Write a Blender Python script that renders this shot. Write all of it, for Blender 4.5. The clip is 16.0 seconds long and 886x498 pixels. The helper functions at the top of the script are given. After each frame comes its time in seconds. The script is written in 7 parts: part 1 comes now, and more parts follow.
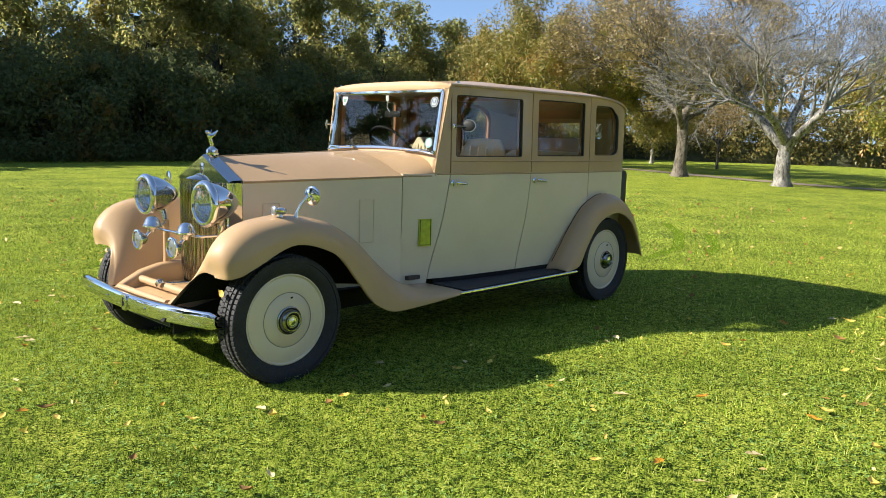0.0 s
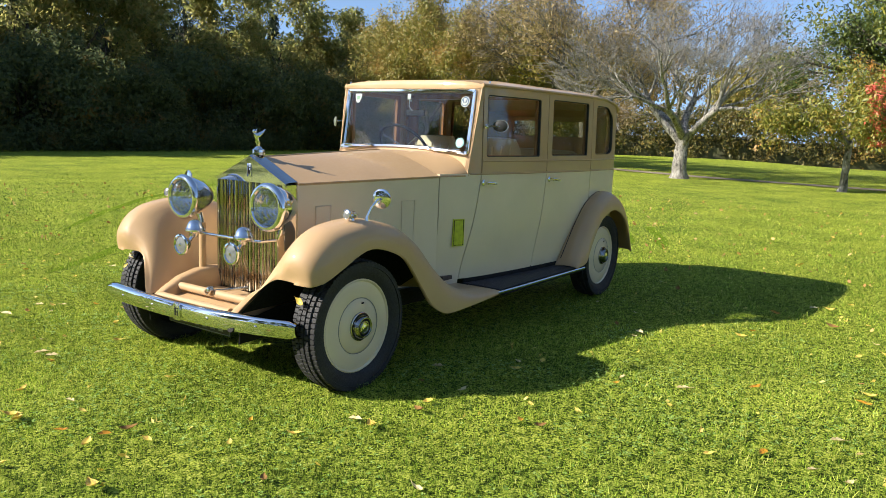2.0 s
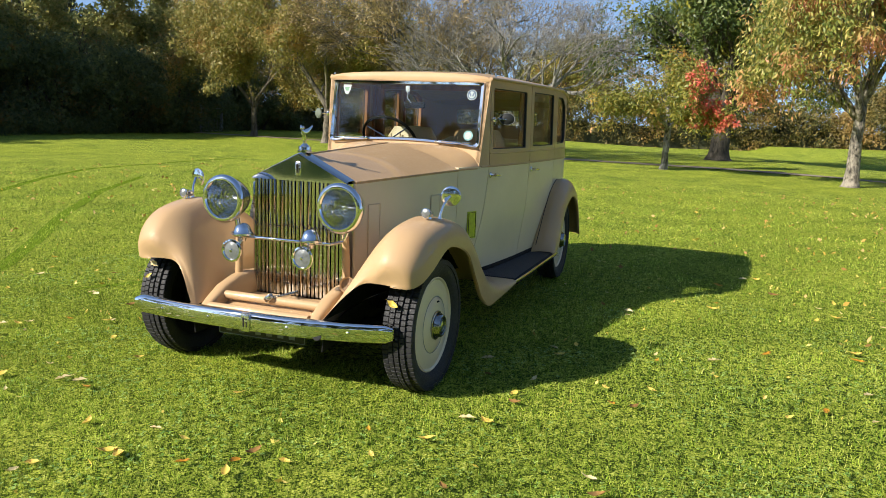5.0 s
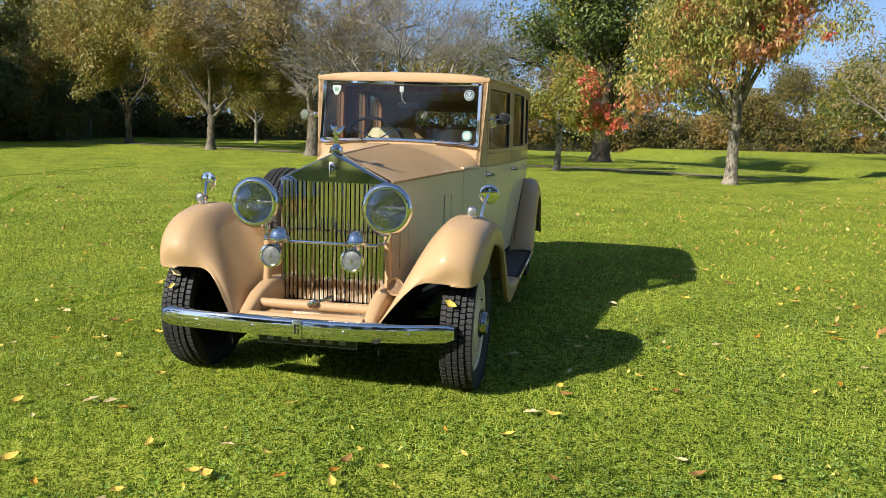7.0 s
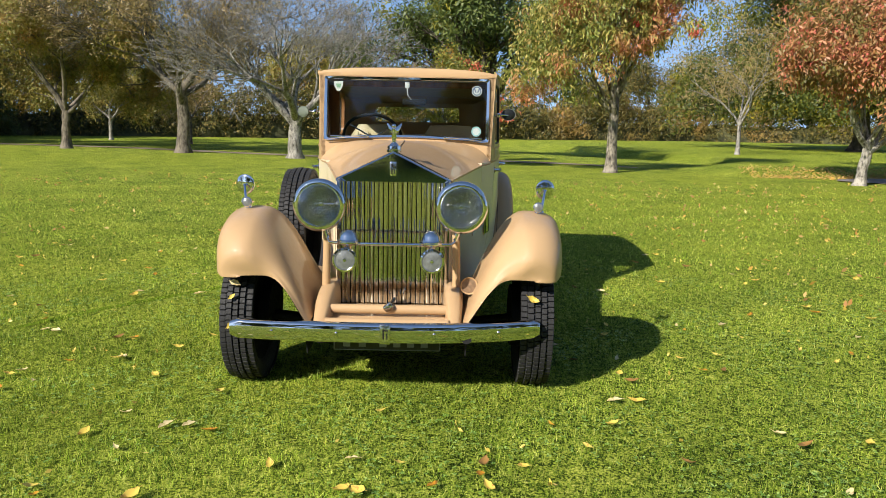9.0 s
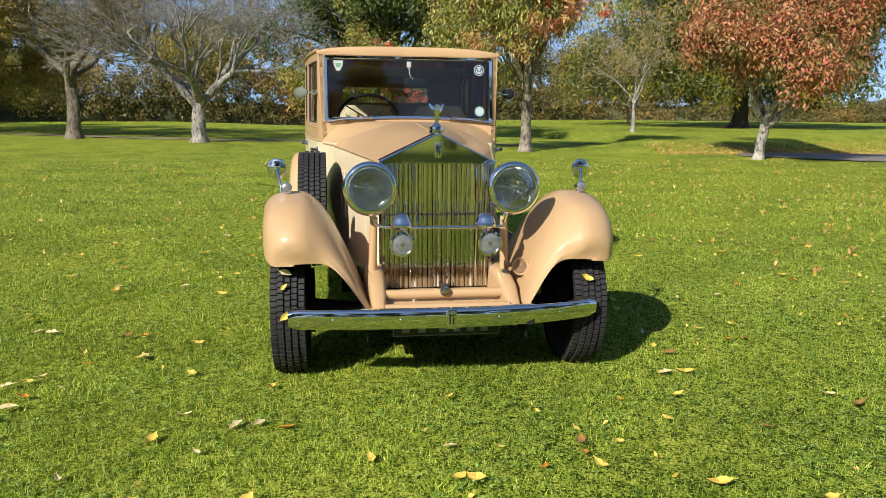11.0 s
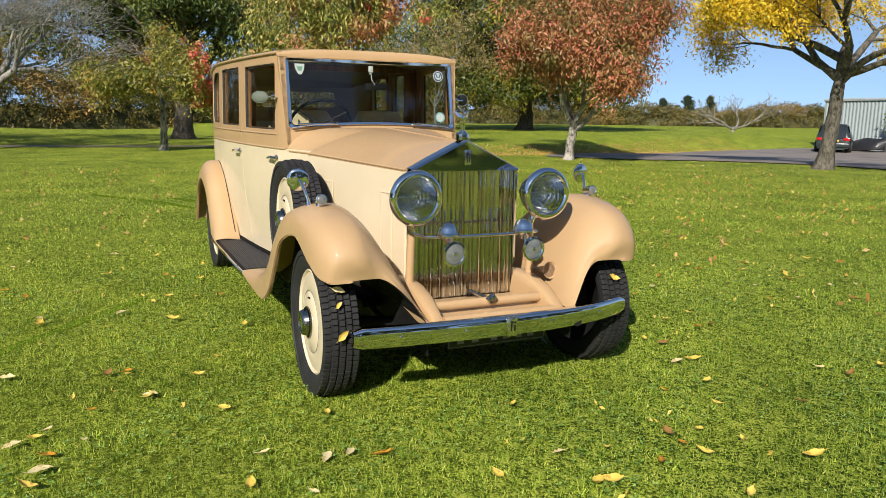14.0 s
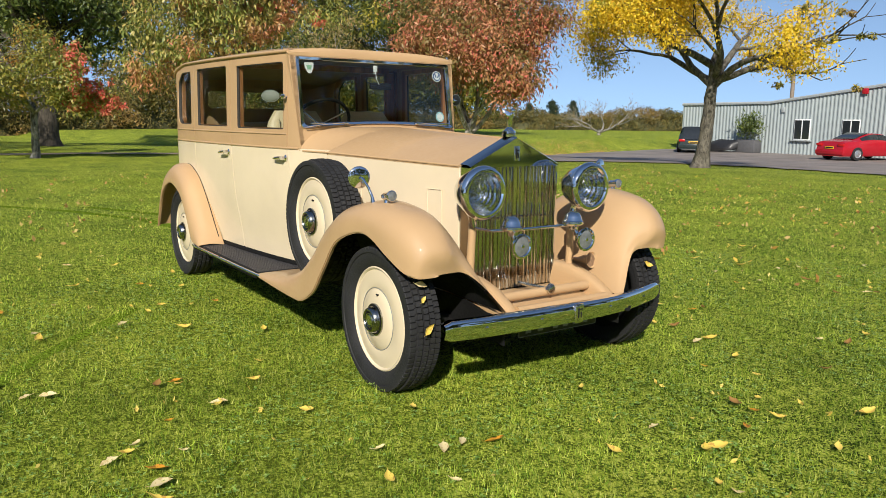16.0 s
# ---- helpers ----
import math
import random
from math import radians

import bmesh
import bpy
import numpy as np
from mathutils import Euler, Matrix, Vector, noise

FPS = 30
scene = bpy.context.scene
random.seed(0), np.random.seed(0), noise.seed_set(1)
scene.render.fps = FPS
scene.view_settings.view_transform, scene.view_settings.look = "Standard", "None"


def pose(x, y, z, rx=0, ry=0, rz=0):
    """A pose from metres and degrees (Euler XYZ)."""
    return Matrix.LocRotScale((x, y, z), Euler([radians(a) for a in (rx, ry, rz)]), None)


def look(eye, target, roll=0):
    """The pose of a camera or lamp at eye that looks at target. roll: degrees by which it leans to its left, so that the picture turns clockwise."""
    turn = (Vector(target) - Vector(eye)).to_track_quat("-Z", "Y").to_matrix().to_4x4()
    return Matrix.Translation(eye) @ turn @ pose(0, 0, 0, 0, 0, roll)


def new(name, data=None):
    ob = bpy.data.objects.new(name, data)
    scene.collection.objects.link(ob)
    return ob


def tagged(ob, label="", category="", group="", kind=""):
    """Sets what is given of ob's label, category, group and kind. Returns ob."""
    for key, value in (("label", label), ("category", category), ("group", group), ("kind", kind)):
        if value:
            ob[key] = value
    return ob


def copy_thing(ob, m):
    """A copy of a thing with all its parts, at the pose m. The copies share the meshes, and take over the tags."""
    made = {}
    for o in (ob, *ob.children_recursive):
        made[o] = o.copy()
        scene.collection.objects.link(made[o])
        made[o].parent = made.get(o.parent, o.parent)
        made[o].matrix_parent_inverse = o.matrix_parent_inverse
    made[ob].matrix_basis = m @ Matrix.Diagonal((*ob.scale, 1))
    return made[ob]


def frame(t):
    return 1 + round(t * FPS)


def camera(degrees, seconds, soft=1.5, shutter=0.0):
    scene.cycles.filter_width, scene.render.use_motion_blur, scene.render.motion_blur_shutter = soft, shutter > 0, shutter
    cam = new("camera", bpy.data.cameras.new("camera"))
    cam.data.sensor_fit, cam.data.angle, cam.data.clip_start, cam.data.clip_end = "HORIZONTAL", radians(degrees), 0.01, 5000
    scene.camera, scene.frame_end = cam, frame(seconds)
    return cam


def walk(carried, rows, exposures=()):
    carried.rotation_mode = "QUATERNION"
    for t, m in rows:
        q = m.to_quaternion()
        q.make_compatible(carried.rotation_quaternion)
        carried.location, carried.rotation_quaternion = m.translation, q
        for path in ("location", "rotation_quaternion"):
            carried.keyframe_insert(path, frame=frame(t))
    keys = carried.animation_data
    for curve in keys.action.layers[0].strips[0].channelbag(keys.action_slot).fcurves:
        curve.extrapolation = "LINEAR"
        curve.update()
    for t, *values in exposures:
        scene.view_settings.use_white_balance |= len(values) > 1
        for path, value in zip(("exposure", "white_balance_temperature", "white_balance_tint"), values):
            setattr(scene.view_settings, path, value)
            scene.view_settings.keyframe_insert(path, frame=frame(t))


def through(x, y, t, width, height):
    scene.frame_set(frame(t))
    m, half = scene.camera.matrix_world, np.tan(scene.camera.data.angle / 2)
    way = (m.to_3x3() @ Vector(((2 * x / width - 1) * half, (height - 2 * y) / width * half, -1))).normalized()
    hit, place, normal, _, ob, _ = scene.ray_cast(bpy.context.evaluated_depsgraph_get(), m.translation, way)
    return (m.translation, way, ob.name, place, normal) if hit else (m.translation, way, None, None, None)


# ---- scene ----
cam = camera(60.6, 16.0, soft=0.8)
PATH = [
    (0, (2.493, 4.358, 1.415), (1.051, 3.003, 1.121), 1.6),
    (0.5, (2.728, 4.149, 1.406), (1.236, 2.85, 1.116), 1.8),
    (1, (2.853, 3.971, 1.419), (1.312, 2.731, 1.122), 2.0),
    (1.5, (2.974, 3.726, 1.435), (1.387, 2.547, 1.131), 2.2),
    (2, (3.148, 3.534, 1.451), (1.518, 2.416, 1.141), 2.2),
    (2.5, (3.369, 3.334, 1.461), (1.699, 2.279, 1.147), 2.2),
    (3, (3.421, 3.137, 1.456), (1.711, 2.151, 1.138), 2.0),
    (3.5, (3.443, 2.897, 1.436), (1.691, 1.986, 1.119), 1.9),
    (4, (3.59, 2.672, 1.467), (1.798, 1.851, 1.133), 2.0),
    (4.2, (3.684, 2.604, 1.492), (1.88, 1.81, 1.155), 1.8),
    (6.3, (3.993, 1.66, 1.456), (2.074, 1.199, 1.131), 2.4),
    (6.5, (4.071, 1.589, 1.447), (2.145, 1.157, 1.126), 1.9),
    (7, (4.085, 1.383, 1.422), (2.144, 1.022, 1.105), 1.8),
    (7.5, (4.063, 1.114, 1.399), (2.108, 0.842, 1.081), 1.9),
    (8, (4.094, 0.852, 1.393), (2.129, 0.667, 1.071), 2.0),
    (8.2, (4.132, 0.707, 1.399), (2.163, 0.573, 1.078), 1.8),
    (10.3, (4.183, -0.237, 1.424), (2.221, -0.068, 1.074), 0.9),
    (10.5, (4.177, -0.328, 1.425), (2.22, -0.122, 1.071), 0.9),
    (11, (4.059, -0.555, 1.4), (2.114, -0.269, 1.03), 0.6),
    (11.5, (3.982, -0.76, 1.416), (2.056, -0.387, 1.031), 0.4),
    (12, (3.969, -1.031, 1.407), (2.06, -0.573, 1.024), 0.3),
    (12.5, (3.948, -1.239, 1.408), (2.064, -0.682, 1.029), 0.5),
    (13, (3.82, -1.396, 1.394), (1.965, -0.746, 1.024), 0.6),
    (13.5, (3.704, -1.545, 1.412), (1.882, -0.806, 1.05), 0.7),
    (14, (3.651, -1.767, 1.406), (1.86, -0.951, 1.05), 0.8),
    (14.5, (3.611, -2.048, 1.407), (1.856, -1.155, 1.056), 0.9),
    (15, (3.488, -2.207, 1.376), (1.77, -1.243, 1.033), 0.7),
    (15.5, (3.34, -2.409, 1.363), (1.667, -1.369, 1.022), 0.7),
    (16, (3.254, -2.662, 1.354), (1.629, -1.547, 1.015), 0.6),
]
walk(cam, [(t, look(eye, target, roll)) for t, eye, target, roll in PATH], exposures=[(0, 1.21), (3.5, 1.06), (7, 0.82), (11, 0.66), (14.5, 0.49), (16, 0.45)])

# ---- light ----
SUN_FROM = Vector((0.641, -0.555, 0.530))
world = bpy.data.worlds.new("sky")
scene.world = world
world.use_nodes = True
wn = world.node_tree
wn.nodes.clear()
sky = wn.nodes.new("ShaderNodeTexSky")
sky.sky_type, sky.sun_disc = "NISHITA", False
sky.sun_elevation, sky.sun_rotation = radians(32), radians(130.9)
sky.altitude, sky.air_density, sky.dust_density, sky.ozone_density = 1000, 0.9, 0.35, 1.6
# the clear dry air keeps its blue down to the horizon: the sky is read a little above it
tcw = wn.nodes.new("ShaderNodeTexCoord")
up = wn.nodes.new("ShaderNodeVectorMath")
up.operation = "MULTIPLY_ADD"
up.inputs[1].default_value, up.inputs[2].default_value = (1, 1, 0.85), (0, 0, 0.15)
wn.links.new(tcw.outputs["Generated"], up.inputs[0])
unit = wn.nodes.new("ShaderNodeVectorMath")
unit.operation = "NORMALIZE"
wn.links.new(up.outputs[0], unit.inputs[0])
wn.links.new(unit.outputs[0], sky.inputs["Vector"])
bg = wn.nodes.new("ShaderNodeBackground")
bg.inputs["Strength"].default_value = 0.10
wout = wn.nodes.new("ShaderNodeOutputWorld")
wn.links.new(sky.outputs[0], bg.inputs[0])
wn.links.new(bg.outputs[0], wout.inputs[0])
sun = new("sun", bpy.data.lights.new("sun", "SUN"))
sun.data.energy, sun.data.angle, sun.data.color = 4.6, radians(0.55), (1.0, 0.93, 0.82)
sun.matrix_world = look(SUN_FROM * 60, (0, 0, 0))

# ---- materials ----


def shader(name, base, rough=0.5, metal=0.0):
    m = bpy.data.materials.new(name)
    m.use_nodes = True
    b = m.node_tree.nodes["Principled BSDF"]
    b.inputs["Base Color"].default_value = (*base, 1)
    b.inputs["Roughness"].default_value = rough
    b.inputs["Metallic"].default_value = metal
    return m, m.node_tree, b


def add(nt, kind, **sets):
    n = nt.nodes.new(kind)
    for k, v in sets.items():
        n.inputs[k.replace("_", " ")].default_value = v
    return n


def ramp(nt, fac, stops):
    r = nt.nodes.new("ShaderNodeValToRGB")
    e = r.color_ramp.elements
    while len(e) < len(stops):
        e.new(0.5)
    for el, (p, c) in zip(e, stops):
        el.position, el.color = p, (*c, 1)
    nt.links.new(fac, r.inputs[0])
    return r.outputs[0]


def noise_of(nt, scale, detail=4.0, rough=0.55, stretch=None):
    tc = nt.nodes.new("ShaderNodeTexCoord")
    src = tc.outputs["Object"]
    if stretch:
        mp = nt.nodes.new("ShaderNodeMapping")
        mp.inputs["Scale"].default_value = stretch
        nt.links.new(src, mp.inputs[0])
        src = mp.outputs[0]
    n = add(nt, "ShaderNodeTexNoise", Scale=scale, Detail=detail, Roughness=rough)
    nt.links.new(src, n.inputs["Vector"])
    return n.outputs["Fac"]


def bump(nt, b, height, strength=0.2, distance=0.01):
    n = add(nt, "ShaderNodeBump", Strength=strength, Distance=distance)
    nt.links.new(height, n.inputs["Height"])
    nt.links.new(n.outputs[0], b.inputs["Normal"])


def mixed(nt, fac, a, b):
    n = nt.nodes.new("ShaderNodeMix")
    n.data_type = "RGBA"
    for k, v in ((0, fac), (6, a), (7, b)):
        if isinstance(v, (int, float)):
            n.inputs[k].default_value = v
        elif isinstance(v, tuple):
            n.inputs[k].default_value = (*v, 1)
        else:
            nt.links.new(v, n.inputs[k])
    return n.outputs[2]


def plain(name, base, rough=0.5, metal=0.0, vary=0.12, scale=6.0, relief=0.0, fine=60.0):
    """A surface with slow tonal drift, fine roughness change and, where asked, grain."""
    m, nt, b = shader(name, base, rough, metal)
    n1 = noise_of(nt, scale)
    dark = tuple(c * (1 - vary) for c in base)
    light = tuple(min(1, c * (1 + vary)) for c in base)
    nt.links.new(ramp(nt, n1, [(0.3, dark), (0.7, light)]), b.inputs["Base Color"])
    n2 = noise_of(nt, fine, 3)
    rr = ramp(nt, n2, [(0.3, (max(0.02, rough * 0.8),) * 3), (0.75, (min(1, rough * 1.25),) * 3)])
    nt.links.new(rr, b.inputs["Roughness"])
    if relief:
        bump(nt, b, n2, relief, 0.004)
    return m


def paint(name, base):
    """Old coach paint: deep gloss with faint ripple, dust and polishing haze."""
    m, nt, b = shader(name, base, 0.28)
    n1 = noise_of(nt, 2.2, 5)
    nt.links.new(ramp(nt, n1, [(0.3, tuple(c * 0.94 for c in base)), (0.7, tuple(c * 1.05 for c in base))]), b.inputs["Base Color"])
    n2 = noise_of(nt, 45, 4)
    nt.links.new(ramp(nt, n2, [(0.35, (0.46,) * 3), (0.8, (0.62,) * 3)]), b.inputs["Roughness"])
    b.inputs["Specular IOR Level"].default_value = 0.25
    b.inputs["Coat Weight"].default_value = 0.45
    b.inputs["Coat Roughness"].default_value = 0.035
    bump(nt, b, noise_of(nt, 7, 2), 0.03, 0.02)
    return m


TAN = paint("tan_coach_paint", (0.465, 0.305, 0.16))
CREAM = paint("cream_coach_paint", (0.665, 0.56, 0.39))
CHROME = plain("chrome_plate", (0.76, 0.76, 0.75), 0.035, 1.0, 0.03, 9, 0.0, 90)
BRIGHT = plain("worn_nickel", (0.72, 0.71, 0.68), 0.16, 1.0, 0.06, 14, 0.03, 120)
RUBBER = plain("tyre_rubber", (0.015, 0.015, 0.016), 0.72, 0, 0.3, 9, 0.25, 120)
MAT_RUBBER = plain("board_rubber", (0.035, 0.034, 0.038), 0.6, 0, 0.25, 14, 0.2, 160)
BLACK = plain("chassis_black", (0.008, 0.008, 0.008), 0.7, 0, 0.3, 8)
BLACK.node_tree.nodes["Principled BSDF"].inputs["Specular IOR Level"].default_value = 0.25
GAP = plain("shut_line_shadow_rubber", (0.03, 0.027, 0.022), 0.8)
LEATHER = plain("cream_leather", (0.66, 0.55, 0.34), 0.45, 0, 0.1, 12, 0.25, 150)
CLOTH = plain("fawn_headlining", (0.36, 0.29, 0.20), 0.95, 0, 0.1, 15, 0.2, 300)
CARPET = plain("brown_carpet", (0.08, 0.06, 0.045), 0.95, 0, 0.25, 30, 0.4, 300)
GAUZE = plain("brown_gauze", (0.22, 0.14, 0.08), 0.7, 0, 0.3, 60, 0.4, 300)
WHITE = plain("white_enamel", (0.75, 0.76, 0.76), 0.4, 0, 0.04, 40)
STICK_BLUE = plain("pale_blue_print", (0.35, 0.62, 0.66), 0.5, 0, 0.1, 60)
NAVY = plain("navy_print", (0.05, 0.09, 0.22), 0.5, 0, 0.1, 60)
LIME = plain("yellow_green_enamel", (0.42, 0.47, 0.02), 0.35, 0, 0.2, 30)
PLATE_BLACK = plain("number_plate_black", (0.015, 0.016, 0.015), 0.4)
PLATE_GREY = plain("number_plate_silver", (0.20, 0.21, 0.20), 0.5)
MIRROR_PALE = plain("pale_mirror_back", (0.11, 0.13, 0.10), 0.7)
MIRROR_BACK = plain("dark_mirror_back", (0.012, 0.014, 0.014), 0.65)
SLAT = plain("dulled_nickel_slat", (0.58, 0.55, 0.48), 0.08, 1.0, 0.06, 9, 0.02, 120)
SHELL = plain("old_nickel_plate", (0.62, 0.62, 0.61), 0.05, 1.0, 0.04, 9, 0.004, 60)
HUB = plain("dulled_hub_nickel", (0.34, 0.335, 0.31), 0.16, 1.0, 0.1, 30, 0.05, 120)
RED_LENS = plain("red_lens", (0.45, 0.01, 0.01), 0.15)


def wood_mat(name, base):
    m, nt, b = shader(name, base, 0.35)
    g = noise_of(nt, 14, 6, 0.65, (1, 1, 0.12))
    nt.links.new(ramp(nt, g, [(0.3, tuple(c * 0.5 for c in base)), (0.7, tuple(c * 1.3 for c in base))]), b.inputs["Base Color"])
    return m


WOOD = wood_mat("varnished_walnut", (0.34, 0.15, 0.06))


def glass_mat(name, tint, ior=1.5, rough=0.0):
    m = bpy.data.materials.new(name)
    m.use_nodes = True
    nt = m.node_tree
    nt.nodes.clear()
    out = nt.nodes.new("ShaderNodeOutputMaterial")
    clear = nt.nodes.new("ShaderNodeBsdfTransparent")
    clear.inputs[0].default_value = (*tint, 1)
    gloss = nt.nodes.new("ShaderNodeBsdfGlossy")
    gloss.inputs["Roughness"].default_value = rough
    lw = add(nt, "ShaderNodeLayerWeight", Blend=0.5)
    pw = nt.nodes.new("ShaderNodeMath")
    pw.operation = "POWER"
    pw.inputs[1].default_value = 4.0
    nt.links.new(lw.outputs["Facing"], pw.inputs[0])
    fr = nt.nodes.new("ShaderNodeMath")
    fr.operation = "MULTIPLY_ADD"
    fr.inputs[1].default_value, fr.inputs[2].default_value = 0.9, 1.5 * ((ior - 1) / (ior + 1)) ** 2
    nt.links.new(pw.outputs[0], fr.inputs[0])
    mx = nt.nodes.new("ShaderNodeMixShader")
    nt.links.new(fr.outputs[0], mx.inputs[0])
    nt.links.new(clear.outputs[0], mx.inputs[1])
    nt.links.new(gloss.outputs[0], mx.inputs[2])
    nt.links.new(mx.outputs[0], out.inputs[0])
    return m


GLASS = glass_mat("window_glass", (0.75, 0.78, 0.76), 1.5)
LENS = glass_mat("lamp_glass", (0.93, 0.94, 0.94), 1.45)


def fluted_glass():
    """Lamp glass whose vertical flutes bend what lies behind."""
    m = glass_mat("fluted_lamp_glass", (0.95, 0.96, 0.96), 1.4)
    nt = m.node_tree
    out = next(n for n in nt.nodes if n.type == "OUTPUT_MATERIAL")
    flat = out.inputs[0].links[0].from_socket
    rf = nt.nodes.new("ShaderNodeBsdfRefraction")
    rf.inputs["IOR"].default_value, rf.inputs["Roughness"].default_value = 1.15, 0.04
    tc = nt.nodes.new("ShaderNodeTexCoord")
    wv = nt.nodes.new("ShaderNodeTexWave")
    wv.bands_direction = "Y"
    wv.inputs["Scale"].default_value, wv.inputs["Distortion"].default_value = 26.0, 0.3
    nt.links.new(tc.outputs["Object"], wv.inputs["Vector"])
    bp = add(nt, "ShaderNodeBump", Strength=0.8, Distance=0.008)
    nt.links.new(wv.outputs["Fac"], bp.inputs["Height"])
    nt.links.new(bp.outputs[0], rf.inputs["Normal"])
    mx = nt.nodes.new("ShaderNodeMixShader")
    mx.inputs[0].default_value = 0.15
    nt.links.new(flat, mx.inputs[1])
    nt.links.new(rf.outputs[0], mx.inputs[2])
    nt.links.new(mx.outputs[0], out.inputs[0])
    return m


FLUTED = fluted_glass()
FROSTED = plain("ribbed_lamp_glass", (0.20, 0.21, 0.21), 0.22, 0.35, 0.25, 45, 0.35, 160)
SILVERED = plain("silvered_reflector", (0.72, 0.72, 0.70), 0.06, 1.0, 0.05, 20, 0.03, 90)


def foliage(name, colours, patch=None, gloss=0.5, through=0.27, patch_scale=0.55, drift=None):
    """Leaves: colour by leaf, with patches of another colour through the crown, partly see-through to light."""
    m = bpy.data.materials.new(name)
    m.use_nodes = True
    nt = m.node_tree
    b = nt.nodes["Principled BSDF"]
    out = nt.nodes["Material Output"]
    geo = nt.nodes.new("ShaderNodeNewGeometry")
    k = len(colours)
    col = ramp(nt, geo.outputs["Random Per Island"], [(i / max(1, k - 1), c) for i, c in enumerate(colours)])
    if patch:
        n = noise_of(nt, patch_scale, 2)
        lo, hi, cs = patch
        f = ramp(nt, n, [(lo, (0, 0, 0)), (hi, (1, 1, 1))])
        col2 = ramp(nt, geo.outputs["Random Per Island"], [(i / max(1, len(cs) - 1), c) for i, c in enumerate(cs)])
        col = mixed(nt, f, col, col2)
    if drift:
        scale, dark, light = drift
        f = ramp(nt, noise_of(nt, scale, 5, 0.65), [(0.34, (dark,) * 3), (0.66, (light,) * 3)])
        n = nt.nodes.new("ShaderNodeMix")
        n.data_type, n.blend_type = "RGBA", "MULTIPLY"
        n.inputs[0].default_value = 1.0
        nt.links.new(col, n.inputs[6])
        nt.links.new(f, n.inputs[7])
        col = n.outputs[2]
    nt.links.new(col, b.inputs["Base Color"])
    b.inputs["Roughness"].default_value = gloss
    tr = nt.nodes.new("ShaderNodeBsdfTranslucent")
    nt.links.new(col, tr.inputs[0])
    mx = nt.nodes.new("ShaderNodeMixShader")
    mx.inputs[0].default_value = through
    nt.links.new(b.outputs[0], mx.inputs[1])
    nt.links.new(tr.outputs[0], mx.inputs[2])
    nt.links.new(mx.outputs[0], out.inputs[0])
    return m


def bark_mat(name, dark, light, scale=9):
    m, nt, b = shader(name, dark, 0.9)
    n = noise_of(nt, scale, 6, 0.65, (1, 1, 0.35))
    patch = noise_of(nt, scale * 0.35, 4, 0.7, (1, 1, 0.6))
    col = mixed(nt, ramp(nt, patch, [(0.44, (0, 0, 0)), (0.54, (1, 1, 1))]), tuple(c * 1.3 for c in dark), light)
    fine = ramp(nt, n, [(0.40, tuple(c * 0.8 for c in dark)), (0.56, light)])
    nt.links.new(mixed(nt, 0.55, col, fine), b.inputs["Base Color"])
    bump(nt, b, n, 0.9, 0.04)
    return m


BARK = bark_mat("brown_bark", (0.04, 0.032, 0.024), (0.19, 0.165, 0.125), 12)
BARK_PALE = bark_mat("lichened_grey_bark", (0.045, 0.04, 0.034), (0.35, 0.33, 0.295), 16)
BARK_MID = bark_mat("mottled_grey_bark", (0.035, 0.03, 0.025), (0.42, 0.39, 0.34), 16)
BARK_ASH = bark_mat("mottled_dark_bark", (0.022, 0.019, 0.014), (0.15, 0.135, 0.105), 18)
BARK_CHERRY = bark_mat("mottled_brown_bark", (0.028, 0.023, 0.018), (0.30, 0.265, 0.21), 16)
BARK_DARK = bark_mat("dark_bark", (0.03, 0.025, 0.02), (0.09, 0.075, 0.055))
# darker leaves: the shade of the wood's edge is put into their colour
F_SHADE = foliage("shade_toned_wood_leaves", [(0.09, 0.122, 0.06), (0.148, 0.18, 0.08), (0.205, 0.22, 0.085)], (0.60, 0.72, [(0.25, 0.18, 0.055), (0.28, 0.16, 0.06)]), 0.5, 0.62)
F_SHADE.node_tree.nodes["Principled BSDF"].inputs["Specular IOR Level"].default_value = 0.12
F_HEDGE = foliage("hedge_leaves", [(0.05, 0.062, 0.02), (0.15, 0.138, 0.034), (0.27, 0.19, 0.048)], (0.50, 0.64, [(0.33, 0.19, 0.05), (0.37, 0.24, 0.07), (0.19, 0.165, 0.042)]), patch_scale=0.18)
F_OLIVE = foliage("olive_autumn_leaves", [(0.13, 0.15, 0.03), (0.25, 0.23, 0.045), (0.36, 0.26, 0.06)], (0.52, 0.66, [(0.44, 0.22, 0.055), (0.36, 0.27, 0.08)]))
# lighter leaves for the wood's tall back row, sunlight put into their colour
F_WOOD_LIT = foliage("sun_toned_wood_leaves", [(0.165, 0.195, 0.062), (0.30, 0.305, 0.10), (0.40, 0.345, 0.125)], (0.55, 0.68, [(0.38, 0.27, 0.085), (0.18, 0.21, 0.065)]), 0.5, 0.85, 0.35)
F_BROWN = foliage("thin_brown_leaves", [(0.20, 0.17, 0.055), (0.34, 0.24, 0.09), (0.40, 0.30, 0.15)])
F_SMALL = foliage("yellow_green_leaves", [(0.12, 0.155, 0.03), (0.24, 0.25, 0.04), (0.36, 0.28, 0.05)], (0.56, 0.68, [(0.58, 0.22, 0.05), (0.52, 0.27, 0.06)]))
F_RED = foliage("scarlet_leaves", [(0.66, 0.09, 0.07), (0.70, 0.17, 0.11), (0.56, 0.26, 0.10)])
